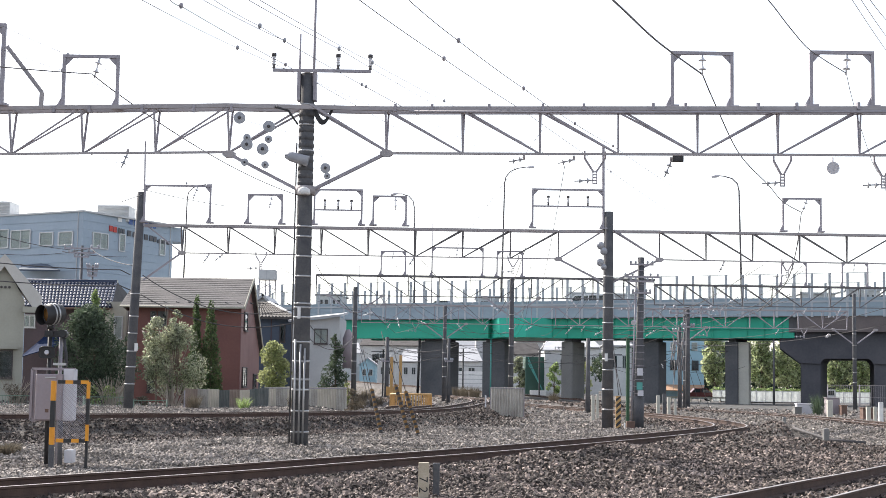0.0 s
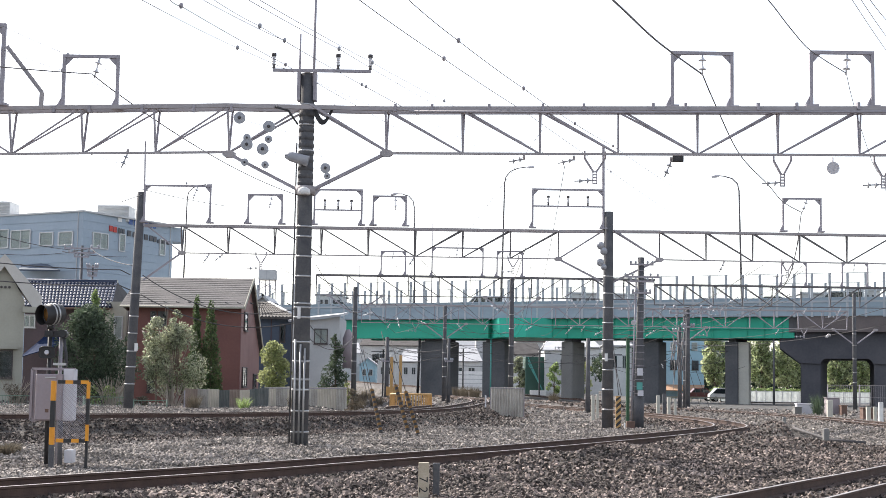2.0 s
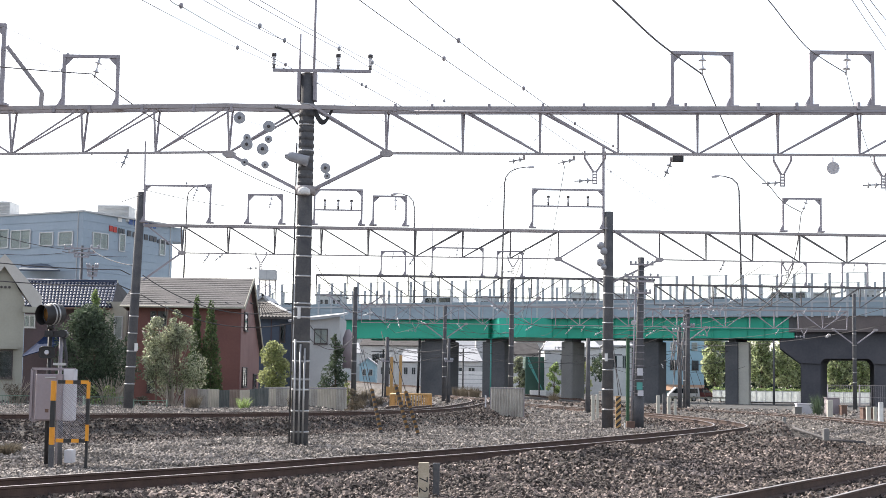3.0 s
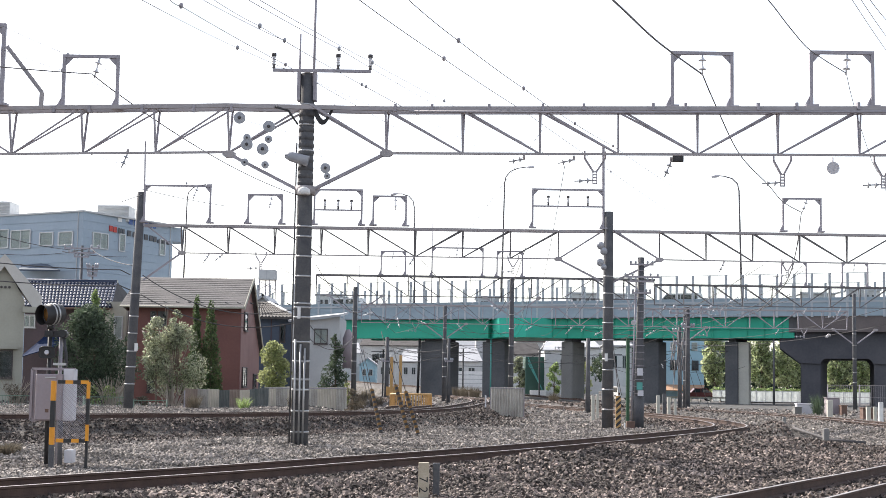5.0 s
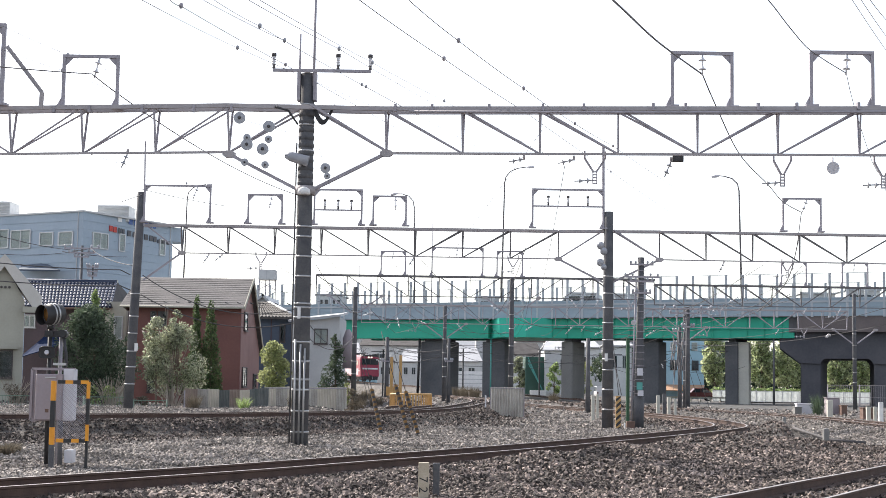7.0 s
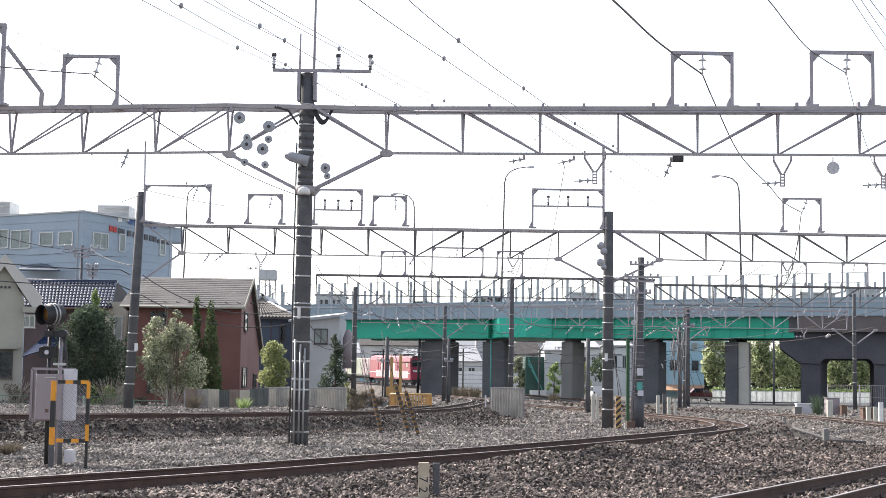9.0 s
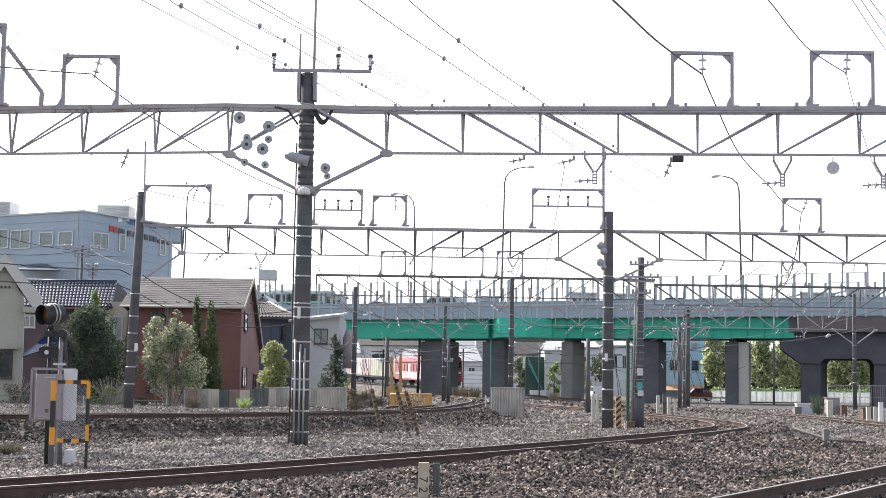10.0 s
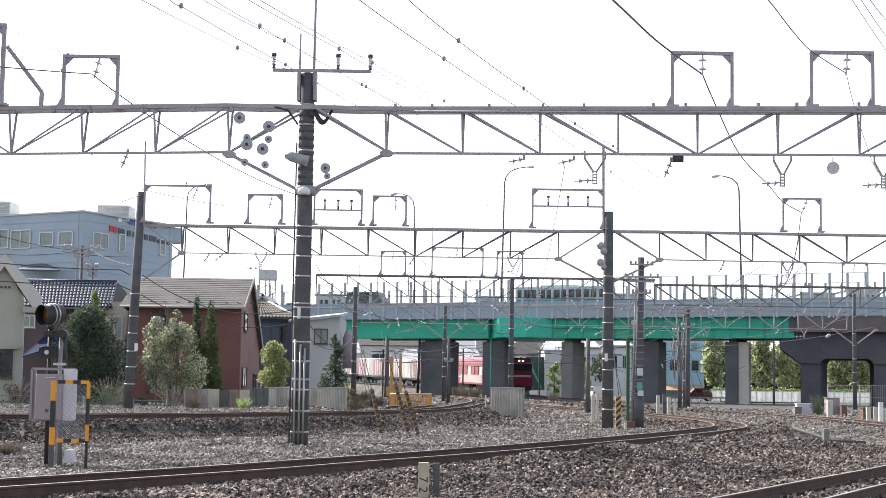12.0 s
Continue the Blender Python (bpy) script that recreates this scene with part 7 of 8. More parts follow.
# ---- beyond the bridge ----
def far_house(px0, px1, y, wall_t, ridge_t, m_wall, m_roof, label, gable=True, depth=9.0):
    yh = 677 + ((px0 + px1) / 2 - 784) * 0.0148
    x0, x1 = (px0 - 784) / 2600 * y, (px1 - 784) / 2600 * y
    zw, zr = 1.75 + (yh - wall_t) / 2600 * y, 1.75 + (yh - ridge_t) / 2600 * y
    g = thing("house", ((x0 + x1) / 2, y, 0), label, "house", "houses beyond the bridge")
    xm = (x0 + x1) / 2
    if gable:
        part("wall", Shape().prism([(x0, -0.4), (x1, -0.4), (x1, zw), (xm, zr - 0.15), (x0, zw)], y, y + depth), m_wall, g)
        for s, xe in ((1, x1 + 0.5), (-1, x0 - 0.5)):
            part("roof", Shape().slab([(xm, y - 0.6, zr), (xe, y - 0.6, zw - 0.15), (xe, y + depth + 0.5, zw - 0.15), (xm, y + depth + 0.5, zr)], 0.2 * s), m_roof, g)
    else:
        part("wall", Shape().box((x0, y, -0.4), (x1, y + depth, zw)), m_wall, g)
        part("roof", Shape().slab([(x0 - 0.4, y - 0.6, zw), (x1 + 0.4, y - 0.6, zw), (x1 - 0.6, y + depth / 2, zr), (x0 + 0.6, y + depth / 2, zr)], 0.2), m_roof, g)
        part("roof", Shape().slab([(x1 + 0.4, y + depth, zw), (x0 - 0.4, y + depth, zw), (x0 + 0.6, y + depth / 2, zr), (x1 - 0.6, y + depth / 2, zr)], 0.2), m_roof, g)
    w = (x1 - x0)
    for k in range(2):
        a = x0 + w * (0.18 + 0.42 * k)
        window(g, a, a + w * 0.22, zw * 0.55, zw * 0.8, y, M_ROOM, M_FRAME, 2)
    return g


far_house(640, 668, 300, 645, 633, M_SKYBLUE, M_FARROOF, "light blue far house with a grey roof")
far_house(672, 700, 290, 640, 628, M_FARWALL, M_SLATE, "pale far house with a dark roof")
far_house(712, 745, 280, 640, 618, M_FARWALL, M_FARROOF, "white far house with a pale roof", False)
far_house(598, 640, 310, 625, 606, M_FARWALL, M_FARROOF, "pale far house with a grey roof", False)
far_house(800, 853, 270, 640, 616, M_FARWALL, M_FARROOF, "white far house with a pale shining roof", False)
far_house(765, 812, 300, 632, 610, M_FARWALL, M_DARKTILE, "far house with a dark roof")
far_house(896, 960, 300, 628, 606, M_FARWALL, M_DARKTILE, "far house with a dark roof", False)
far_house(640, 760, 360, 612, 600, M_FARWALL, M_DARKTILE, "long far house with a dark roof", False)
far_house(966, 1010, 240, 620, 603, M_FARWALL, M_FARROOF, "pale far house beyond the bridge", False)
far_house(1030, 1062, 260, 615, 600, M_FARWALL, M_FARROOF, "pale far house beyond the bridge", False)
far_house(1078, 1120, 230, 612, 600, M_FARWALL, M_FARROOF, "pale far house with a long wall", False)
gl_ = thing("house", (33.73, 205.0, 0), "light blue apartment house with orange awnings", "house", "houses beyond the bridge")
part("wall", Shape().box((30.58, 205.0, -0.4), (36.56, 214.0, 9.0)), M_SKYBLUE, gl_)
part("awning", Shape().slab([(30.30, 202.5, 1.15), (35.92, 202.5, 1.15), (36.64, 205.0, 1.92), (30.90, 205.0, 1.92)], 0.12), mat("orange awning", (0.45, 0.28, 0.18), (0.36, 0.22, 0.14), 0.8, 0.7), gl_, "orange awning")
for a_ in (1188, 1209, 1226):
    window(gl_, (a_ - 784) / 2600 * 205.0, (a_ + 12 - 784) / 2600 * 205.0, 3.96, 5.29, 205.0, M_ROOM, M_DARKFRAME, 1)
    window(gl_, (a_ - 784) / 2600 * 205.0, (a_ + 10 - 784) / 2600 * 205.0, 6.70, 7.80, 205.0, M_CURTAIN, M_FRAME, 1)
sh_ = thing("shed", (13.15, 206.0, 0), "dark green corrugated shed with a white base wall", "shed")
part("wall", Shape().box((11.78, 206.0, -0.3), (14.47, 212.0, 5.48)), M_SHEDGREEN, sh_)
part("pillar", Shape().box((14.40, 205.0, -0.3), (16.60, 209.0, 6.04)), M_FARWALL, sh_)
part("base_wall", Shape().box((12.32, 204.0, -0.3), (14.51, 204.4, 0.85)), M_WHITE, sh_)
for k_ in range(3):
    part("brace", Shape().beam((12.10, 205.4 - 0.1 * k_, 5.38 - k_ * 0.4), (14.10, 205.4 - 0.1 * k_, 0.93), 0.1, 0.1), M_TEAL, sh_)
wl_ = thing("wall", (4.48, 262.0, 0), "pale slatted boundary wall beyond the train", "wall")
for k_ in range(5):
    part("slat", Shape().box((0.93, 262.0, 0.2 + k_ * 0.75), (7.56, 262.15, 0.78 + k_ * 0.75)), M_WHITE, wl_)
tree("shrub", (10.97, 208.0, 0), lumpy(9.75, 12.06, 0.5, 5.49, 208.0, 4, 31), 2200, 0.16, M_LEAFLIGHT, "pale green roadside shrub", "shrub", 0.08, 31)
tree("shrub", (15.29, 200.0, 0), lumpy(14.35, 16.35, 0.5, 4.65, 200.0, 3, 32), 1400, 0.15, M_LEAFMID, "green roadside shrub by the shed", "shrub", 0.08, 32)
tree("shrub", (20.23, 205.0, 0), lumpy(19.58, 21.16, 0.5, 4.94, 205.0, 3, 33), 1200, 0.15, M_LEAFYELLOW, "yellow-green roadside shrub beyond the bridge", "shrub", 0.08, 33)
for k_, (a_, b_, t_) in enumerate(((1243, 1290, 590), (1325, 1372, 588), (1362, 1425, 600), (1455, 1505, 606), (1500, 1560, 604))):
    xa_, xb_ = (a_ - 784) / 2600 * 188.0, (b_ - 784) / 2600 * 188.0
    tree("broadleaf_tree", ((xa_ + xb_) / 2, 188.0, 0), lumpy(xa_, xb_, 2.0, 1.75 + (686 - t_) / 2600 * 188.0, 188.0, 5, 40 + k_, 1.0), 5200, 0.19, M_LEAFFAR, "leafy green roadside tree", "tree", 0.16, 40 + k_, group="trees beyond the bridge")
hv_, hf_ = leaves(9000, [(x, 176.0, 0.9, 1.3, 0.6, 0.75) for x in np.arange(33.00, 53.23, 1.1)], 0.13, 60)
tagged(new("hedge", raw_mesh("hedge", hv_, hf_, M_LEAFMID)), "long clipped green roadside hedge", "hedge", kind="stuff")
tk_, tf_ = leaves(26000, [(x, 235.0 + 6 * math.sin(x), 4.0 + 1.0 * math.sin(x * 0.7), 4.0, 3.0, 3.6 + math.sin(x * 1.3)) for x in np.arange(28.0, 82.0, 3.2)], 0.36, 61)
tagged(new("far_trees", raw_mesh("far_trees", tk_, tf_, M_LEAFDARK)), "dark green belt of far trees", "trees", kind="stuff")


# rows of far roofs that close the view under the bridge
for k_ in range(17):
    r_ = random.Random(100 + k_)
    a_ = 540 + k_ * 42 + r_.uniform(-8, 8)
    far_house(a_, a_ + r_.uniform(40, 60), 400 + r_.uniform(-20, 20), 606 + r_.uniform(-3, 12), 592 + r_.uniform(-4, 4), M_FARWALL, r_.choice((M_FARROOF, M_DARKTILE, M_FARROOF)), "pale house in the far roofs", r_.random() < 0.4)
for k_, (px_, h_, y_, w_) in enumerate(((655, 0.9, 112, 22), (672, 0.8, 96, 16), (818, 1.2, 140, 24), (832, 1.3, 139, 24), (846, 1.2, 138, 18), (640, 0.8, 90, 14), (985, 1.0, 140, 16), (705, 0.7, 110, 18), (645, 1.0, 100, 16))):
    for i_ in range(3):
        grass_tuft((px_ + (i_ - 1) * w_ / 3 - 786) / 2600 * y_, y_ + 0.4 * (i_ - 1), 0.55, h_, 90, 70 + 5 * k_ + i_)


def white_railing():
    y = 171.2
    g = thing("guard_railing", (36.03, y, 0), "white panelled guard railing along the road", "railing")
    x0, x1 = 31.58, 53.74
    zt, zb = 1.31, -0.06
    n = 22
    for k in range(n):
        a, b = x0 + (x1 - x0) * k / n, x0 + (x1 - x0) * (k + 1) / n
        part("post", Shape().box((a - 0.05, y - 0.05, zb - 0.2), (a + 0.05, y + 0.05, zt + 0.05)), M_WHITE, g)
        s = Shape()
        s.box((a, y - 0.02, zt - 0.09), (b, y + 0.02, zt)).box((a, y - 0.02, zb + 0.08), (b, y + 0.02, zb + 0.16))
        m = 7
        for i in range(1, m):
            s.box((a + (b - a) * i / m - 0.02, y - 0.012, zb + 0.1), (a + (b - a) * i / m + 0.02, y + 0.012, zt))
        p = part("panel", s, M_WHITE, g)
        part("clear_sheet", Shape().box((a + 0.06, y + 0.03, zb + 0.16), (b - 0.06, y + 0.04, zt - 0.09)), M_RAILPANEL, p, "translucent white sheet")
    r = thing("guard_rail", (26.94, 158.5, 0), "low pale rail beside the road", "railing")
    for zz in (0.45, -0.09):
        part("rail", Shape().box((23.70, 158.4, zz), (31.44, 158.5, zz + 0.16)), M_CONCPALE, r)
    for k in range(8):
        xx = 23.70 + k * 1.05
        part("post", Shape().box((xx - 0.06, 158.42, -0.2), (xx + 0.06, 158.55, 0.58)), M_CONCPALE, r)


white_railing()
# dark steps added to stand for the shaded ground under the bridge
kw_ = thing("shade_kerb", (33.94, 157.0, 0), "low dark steps standing in for shaded ground beside the road", "kerb")
part("upper_step", Shape().box((29.80, 157.3, -0.3), (37.97, 158.0, 0.16), None, 0.03), M_STONEDARK, kw_)
part("lower_step", Shape().box((29.32, 156.7, -0.3), (38.33, 157.3, -0.20), None, 0.03), M_STONEDARK, kw_)
# flat dark sheet paints the bridge's shadow and dark soil onto the ground
yd_ = tagged(new("shade_sheet", Shape().box((22.0, 113.0, -0.2), (75.0, 163.1, 0.06)).data("shade_sheet", M_ASPHALT)), "dark ground sheet standing for bridge shade and dark soil", "pavement", kind="structure")
rd_ = tagged(new("road", Shape().box((-40, 163.2, -0.2), (90, 170.5, 0.03)).data("road", M_ASPHALT)), "grey asphalt road beyond the bridge", "road", kind="structure")
tl_ = np.array([[TRAIN_LINE[0] + (TRAIN_LINE[1] - TRAIN_LINE[0]) * t] for t in np.linspace(0, 1, 60)]).reshape(-1, 2)
climb_ = build_track(tl_, 0.0, "tracks of the junction")
climb_.matrix_basis = pose(15.2, 145.0, 0.25) @ Matrix.Rotation(math.atan(0.018), 4, Vector((0.9397, 0.342, 0)))
em_ = Shape()
em_.add([(15.2 - 0.342 * d + 0.9397 * u, 145.0 + 0.9397 * d + 0.342 * u, z) for d in (0.0, 160.0) for u, z in ((-4.5, -0.5), (-1.7, -0.05 + 0.018 * d), (1.7, -0.05 + 0.018 * d), (4.5, -0.5))], [(0, 1, 5, 4), (1, 2, 6, 5), (2, 3, 7, 6), (0, 3, 2, 1), (4, 5, 6, 7)])
tagged(new("embankment", em_.data("embankment", M_EARTH)), "low gravel embankment that carries the climbing track", "embankment", kind="structure")
for k_, (a_, b_, t_, m_) in enumerate(((560, 610, 515, M_FARWALL), (845, 885, 518, M_FARROOF), (1010, 1060, 512, M_FARWALL), (1090, 1140, 514, M_FARROOF), (1240, 1290, 522, M_FARROOF), (1420, 1480, 512, M_FARWALL), (1500, 1560, 506, M_FARWALL))):
    y_ = 330.0
    xa_, xb_ = (a_ - 784) / 2600 * y_, (b_ - 784) / 2600 * y_
    zt_ = 1.75 + (677 + (a_ - 784) * 0.0148 - t_ - 9) / 2600 * y_
    g_ = thing("apartment_block", ((xa_ + xb_) / 2, y_, 0), "pale flat-roofed block far beyond the bridge", "building", "far blocks")
    part("wall", Shape().box((xa_, y_, -0.5), (xb_, y_ + 12, zt_)), m_, g_)
    part("roof", Shape().box((xa_ - 0.3, y_ - 0.3, zt_), (xb_ + 0.3, y_ + 12.3, zt_ + 0.4)), M_FARROOF, g_)
    for i_ in range(4):
        aa_ = xa_ + (xb_ - xa_) * (0.1 + 0.22 * i_)
        part("window", Shape().box((aa_, y_ - 0.08, zt_ - 2.2), (aa_ + 0.9, y_, zt_ - 0.9)), M_ROOM, g_)


# ---- freight train ----
def wheelset(parent, y, z=0.0):
    for s in (-1, 1):
        w = part("wheel", Shape().tube([(s * 0.5, y, 0.43), (s * 0.6, y, 0.43)], 0.43, 20), M_LOCODARK, parent)


def locomotive():
    """Box-cab electric locomotive, front at y = 0, looking down -y, rails at z = 0."""
    g = thing("locomotive", (0, 0, 0), "red electric locomotive with a black front band and silver stripe", "locomotive")
    w = 1.47
    body = Shape().prism([(-w, 0.8), (w, 0.8), (w, 3.3), (w - 0.1, 3.72), (w - 0.45, 3.95), (-w + 0.45, 3.95), (-w + 0.1, 3.72), (-w, 3.3)], 0.35, 18.0)
    part("body", body, M_LOCORED, g)
    nose = Shape()
    prof = [(-w, 0.8), (w, 0.8), (w, 3.3), (w - 0.1, 3.72), (w - 0.45, 3.95), (-w + 0.45, 3.95), (-w + 0.1, 3.72), (-w, 3.3)]
    n = len(prof)
    front = [(a * 0.93, 0.0 if b < 2.3 else 0.18, b if b > 1.1 else 0.85) for a, b in prof]
    nose.add([(a, 0.35, b) for a, b in prof] + front, [(i, (i + 1) % n, n + (i + 1) % n, n + i) for i in range(n)] + [tuple(range(n, 2 * n))])
    part("cab_front", nose, M_LOCORED, g)
    part("windshield_band", Shape().box((-1.26, -0.02, 2.55), (1.26, 0.16, 3.45), None, 0.02), M_BLACK, g, "black windscreen surround")
    for s in (-1, 1):
        part("windshield", Shape().box((0.08 * s if s > 0 else -1.18, -0.035, 2.62), (1.18 if s > 0 else -0.08, -0.02, 3.32)), M_CARGLASS, g, "dark windscreen")
        part("headlight", Shape().tube([(s * 0.22, 0.25, 3.62), (s * 0.22, 0.06, 3.62)], 0.1, 12), M_LAMPGLASS, g, "lit headlight")
        part("marker_light", Shape().tube([(s * 0.95, 0.0, 1.95), (s * 0.95, -0.06, 1.95)], 0.09, 12), M_BOXWHITE, g)
        part("stripe", Shape().box((s * w - 0.012 if s > 0 else -w - 0.02, 0.4, 1.55), (s * w + 0.02 if s > 0 else -w + 0.012, 17.9, 1.68)), M_SILVER, g, "silver stripe")
        part("side_panel", Shape().box((s * w - 0.012 if s > 0 else -w - 0.025, 1.0, 1.0), (s * w + 0.025 if s > 0 else -w + 0.012, 15.0, 1.95)), mat("pale machine room grille", (0.6, 0.5, 0.52), (0.5, 0.36, 0.39), 0.5, 0.5) if s < 0 else bpy.data.materials["pale machine room grille"], g, "pale louvred machine room side")
        for k in range(9):
            part("louvre", Shape().box((s * w - 0.01 if s > 0 else -w - 0.05, 4.2 + k * 1.24, 1.9), (s * w + 0.05 if s > 0 else -w + 0.01, 5.1 + k * 1.24, 2.9)), M_SILVER if k in (2, 3, 6) else M_LOCORED, g)
        part("cab_window", Shape().box((s * w - 0.01 if s > 0 else -w - 0.02, 1.2, 2.45), (s * w + 0.02 if s > 0 else -w + 0.01, 1.95, 3.1)), M_CARGLASS, g)
        part("cab_door", Shape().box((s * w - 0.01 if s > 0 else -w - 0.02, 2.3, 1.2), (s * w + 0.02 if s > 0 else -w + 0.01, 2.95, 3.1)), M_LOCORED, g)
    part("front_stripe", Shape().box((-1.15, -0.03, 1.85), (1.15, 0.0, 2.08)), M_SILVER, g, "silver front stripe")
    part("skirt", Shape().box((-1.25, 0.05, 0.35), (1.25, 0.4, 1.05), None, 0.05), M_LOCODARK, g)
    part("coupler", Shape().box((-0.16, -0.45, 0.72), (0.16, 0.1, 1.0), None, 0.03), M_LOCODARK, g)
    part("air_hose", Shape().tube([(0.4, 0.05, 0.8), (0.42, -0.15, 0.6), (0.3, -0.2, 0.4)], 0.03, 6), M_BOXWHITE, g)
    part("number_plate", Shape().box((-0.35, -0.045, 1.88), (0.35, -0.03, 2.05)), M_BOXWHITE, g)
    for y in (3.0, 9.1, 15.2):
        b = part("bogie", Shape().box((-1.05, y - 1.9, 0.3), (-0.85, y + 1.9, 0.75)).box((0.85, y - 1.9, 0.3), (1.05, y + 1.9, 0.75)).box((-0.85, y - 0.3, 0.4), (0.85, y + 0.3, 0.9)), M_LOCODARK, g)
        wheelset(b, y - 1.2)
        wheelset(b, y + 1.2)
    part("cab_roof", Shape().prism([(-1.3, 3.74), (1.3, 3.74), (1.02, 3.99), (-1.02, 3.99)], 0.15, 2.6), M_LOCODARK, g, "dark cab roof")
    part("roof_gear", Shape().box((-0.8, 5.0, 3.95), (0.8, 8.0, 4.2), None, 0.05).box((-0.7, 10.0, 3.95), (0.7, 13.0, 4.15), None, 0.05), M_LOCODARK, g)
    for y, s in ((3.4, 1), (14.6, -1)):
        p = Shape()
        for x in (-0.5, 0.5):
            p.tube([(x, y, 4.02), (x * 0.8, y + s * 1.3, 4.45), (x * 0.7, y - s * 0.1, 4.95)], 0.03, 6)
        p.tube([(-0.8, y - s * 0.1, 4.92), (-0.55, y - s * 0.1, 5.0), (0.55, y - s * 0.1, 5.0), (0.8, y - s * 0.1, 4.92)], 0.03, 6)
        part("pantograph", p, M_WIRE, g, "folded pantograph arms")
        for x in (-0.45, 0.45):
            part("roof_insulator", Shape().tube([(x, y, 3.95), (x, y, 3.99), (x, y, 4.08)], [0.06, 0.1, 0.05], 8), M_CERAMIC, g)
    return g


def container_wagon(seed):
    r = random.Random(seed)
    g = thing("container_wagon", (0, 0, 0), "flat freight wagon loaded with ribbed pale containers", "freight wagon", "wagons of the train")
    part("deck", Shape().box((-1.25, 0, 0.85), (1.25, 19.6, 1.02)).box((-0.4, 0.2, 0.5), (0.4, 19.4, 0.85)), M_LOCODARK, g)
    for y in (2.6, 17.0):
        b = part("bogie", Shape().box((-1.0, y - 1.4, 0.3), (-0.82, y + 1.4, 0.7)).box((0.82, y - 1.4, 0.3), (1.0, y + 1.4, 0.7)).box((-0.8, y - 0.2, 0.4), (0.8, y + 0.2, 0.8)), M_LOCODARK, g)
        wheelset(b, y - 0.9)
        wheelset(b, y + 0.9)
    for k in range(5):
        if seed == 3 and k == 2:
            continue
        y0 = 0.3 + k * 3.86
        m = r.choice((M_CONTAINER, M_CONTAINER, M_CONTWHITE, M_CONTGREEN)) if k else M_CONTAINER
        c = part("container", Shape().box((-1.2, y0, 1.05), (1.2, y0 + 3.7, 3.5), None, 0.03), m, g, "ribbed freight container")
        for s in (-1, 1):
            for i in range(8):
                yy = y0 + 0.2 + i * 0.44
                part("rib", Shape().box((s * 1.2 if s > 0 else -1.26, yy, 1.15), (1.26 if s > 0 else -1.2, yy + 0.2, 3.4)), m if i % 2 else M_CONTWHITE, c)
        part("end_frame", Shape().box((-1.15, y0 - 0.03, 1.1), (1.15, y0, 3.4)), M_CONTWHITE, c)
    return g


def car(name, label, length, height, paint, van=False):
    """A small car, nose at -x, centred, wheels on z = 0."""
    g = thing(name, (0, 0, 0), label, "car", "")
    L, h, w = length / 2, height, 0.78
    if van:
        prof = [(-L, 0.3), (L, 0.3), (L, h * 0.55), (L - 0.1, h), (-L * 0.55, h), (-L * 0.9, h * 0.6), (-L, h * 0.52)]
        glass_prof = [(L - 0.2, h * 0.58), (L - 0.25, h * 0.93), (-L * 0.53, h * 0.93), (-L * 0.82, h * 0.6)]
    else:
        prof = [(-L, 0.3), (L, 0.3), (L, h * 0.62), (L * 0.82, h * 0.66), (L * 0.5, h), (-L * 0.22, h), (-L * 0.5, h * 0.66), (-L * 0.95, h * 0.56)]
        glass_prof = [(L * 0.74, h * 0.67), (L * 0.46, h * 0.95), (-L * 0.2, h * 0.95), (-L * 0.42, h * 0.67)]
    part("body", Shape().prism(prof, -w, w), paint, g)
    for s in (-1, 1):
        part("side_window", Shape().prism(glass_prof, s * w - 0.004 if s > 0 else -w - 0.012, s * w + 0.012 if s > 0 else -w + 0.004), M_CARGLASS, g)
        part("pillar", Shape().box((L * 0.1, s * w - 0.004 if s > 0 else -w - 0.02, h * 0.62), (L * 0.14 + 0.03, s * w + 0.02 if s > 0 else -w + 0.004, h * 0.96)), paint, g)
        for x in (-L * 0.62, L * 0.62):
            wh = part("wheel", Shape().tube([(x, s * (w - 0.16), 0.29), (x, s * (w + 0.02), 0.29)], 0.29, 18), M_TYRE, g)
            part("rim", Shape().tube([(x, s * (w + 0.021), 0.29), (x, s * (w + 0.03), 0.29)], 0.17, 14), M_BAND, wh)
        part("headlight", Shape().box((-L - 0.01, s * 0.5 - 0.12, 0.58), (-L + 0.06, s * 0.5 + 0.12, 0.72)), M_BOXWHITE, g)
        part("tail_light", Shape().box((L - 0.05, s * 0.62 - 0.08, 0.6), (L + 0.012, s * 0.62 + 0.08, 0.85)), M_CAR_RED, g)
    part("bumper", Shape().box((-L - 0.05, -w + 0.05, 0.28), (-L + 0.05, w - 0.05, 0.48), None, 0.02), paint, g)
    return g


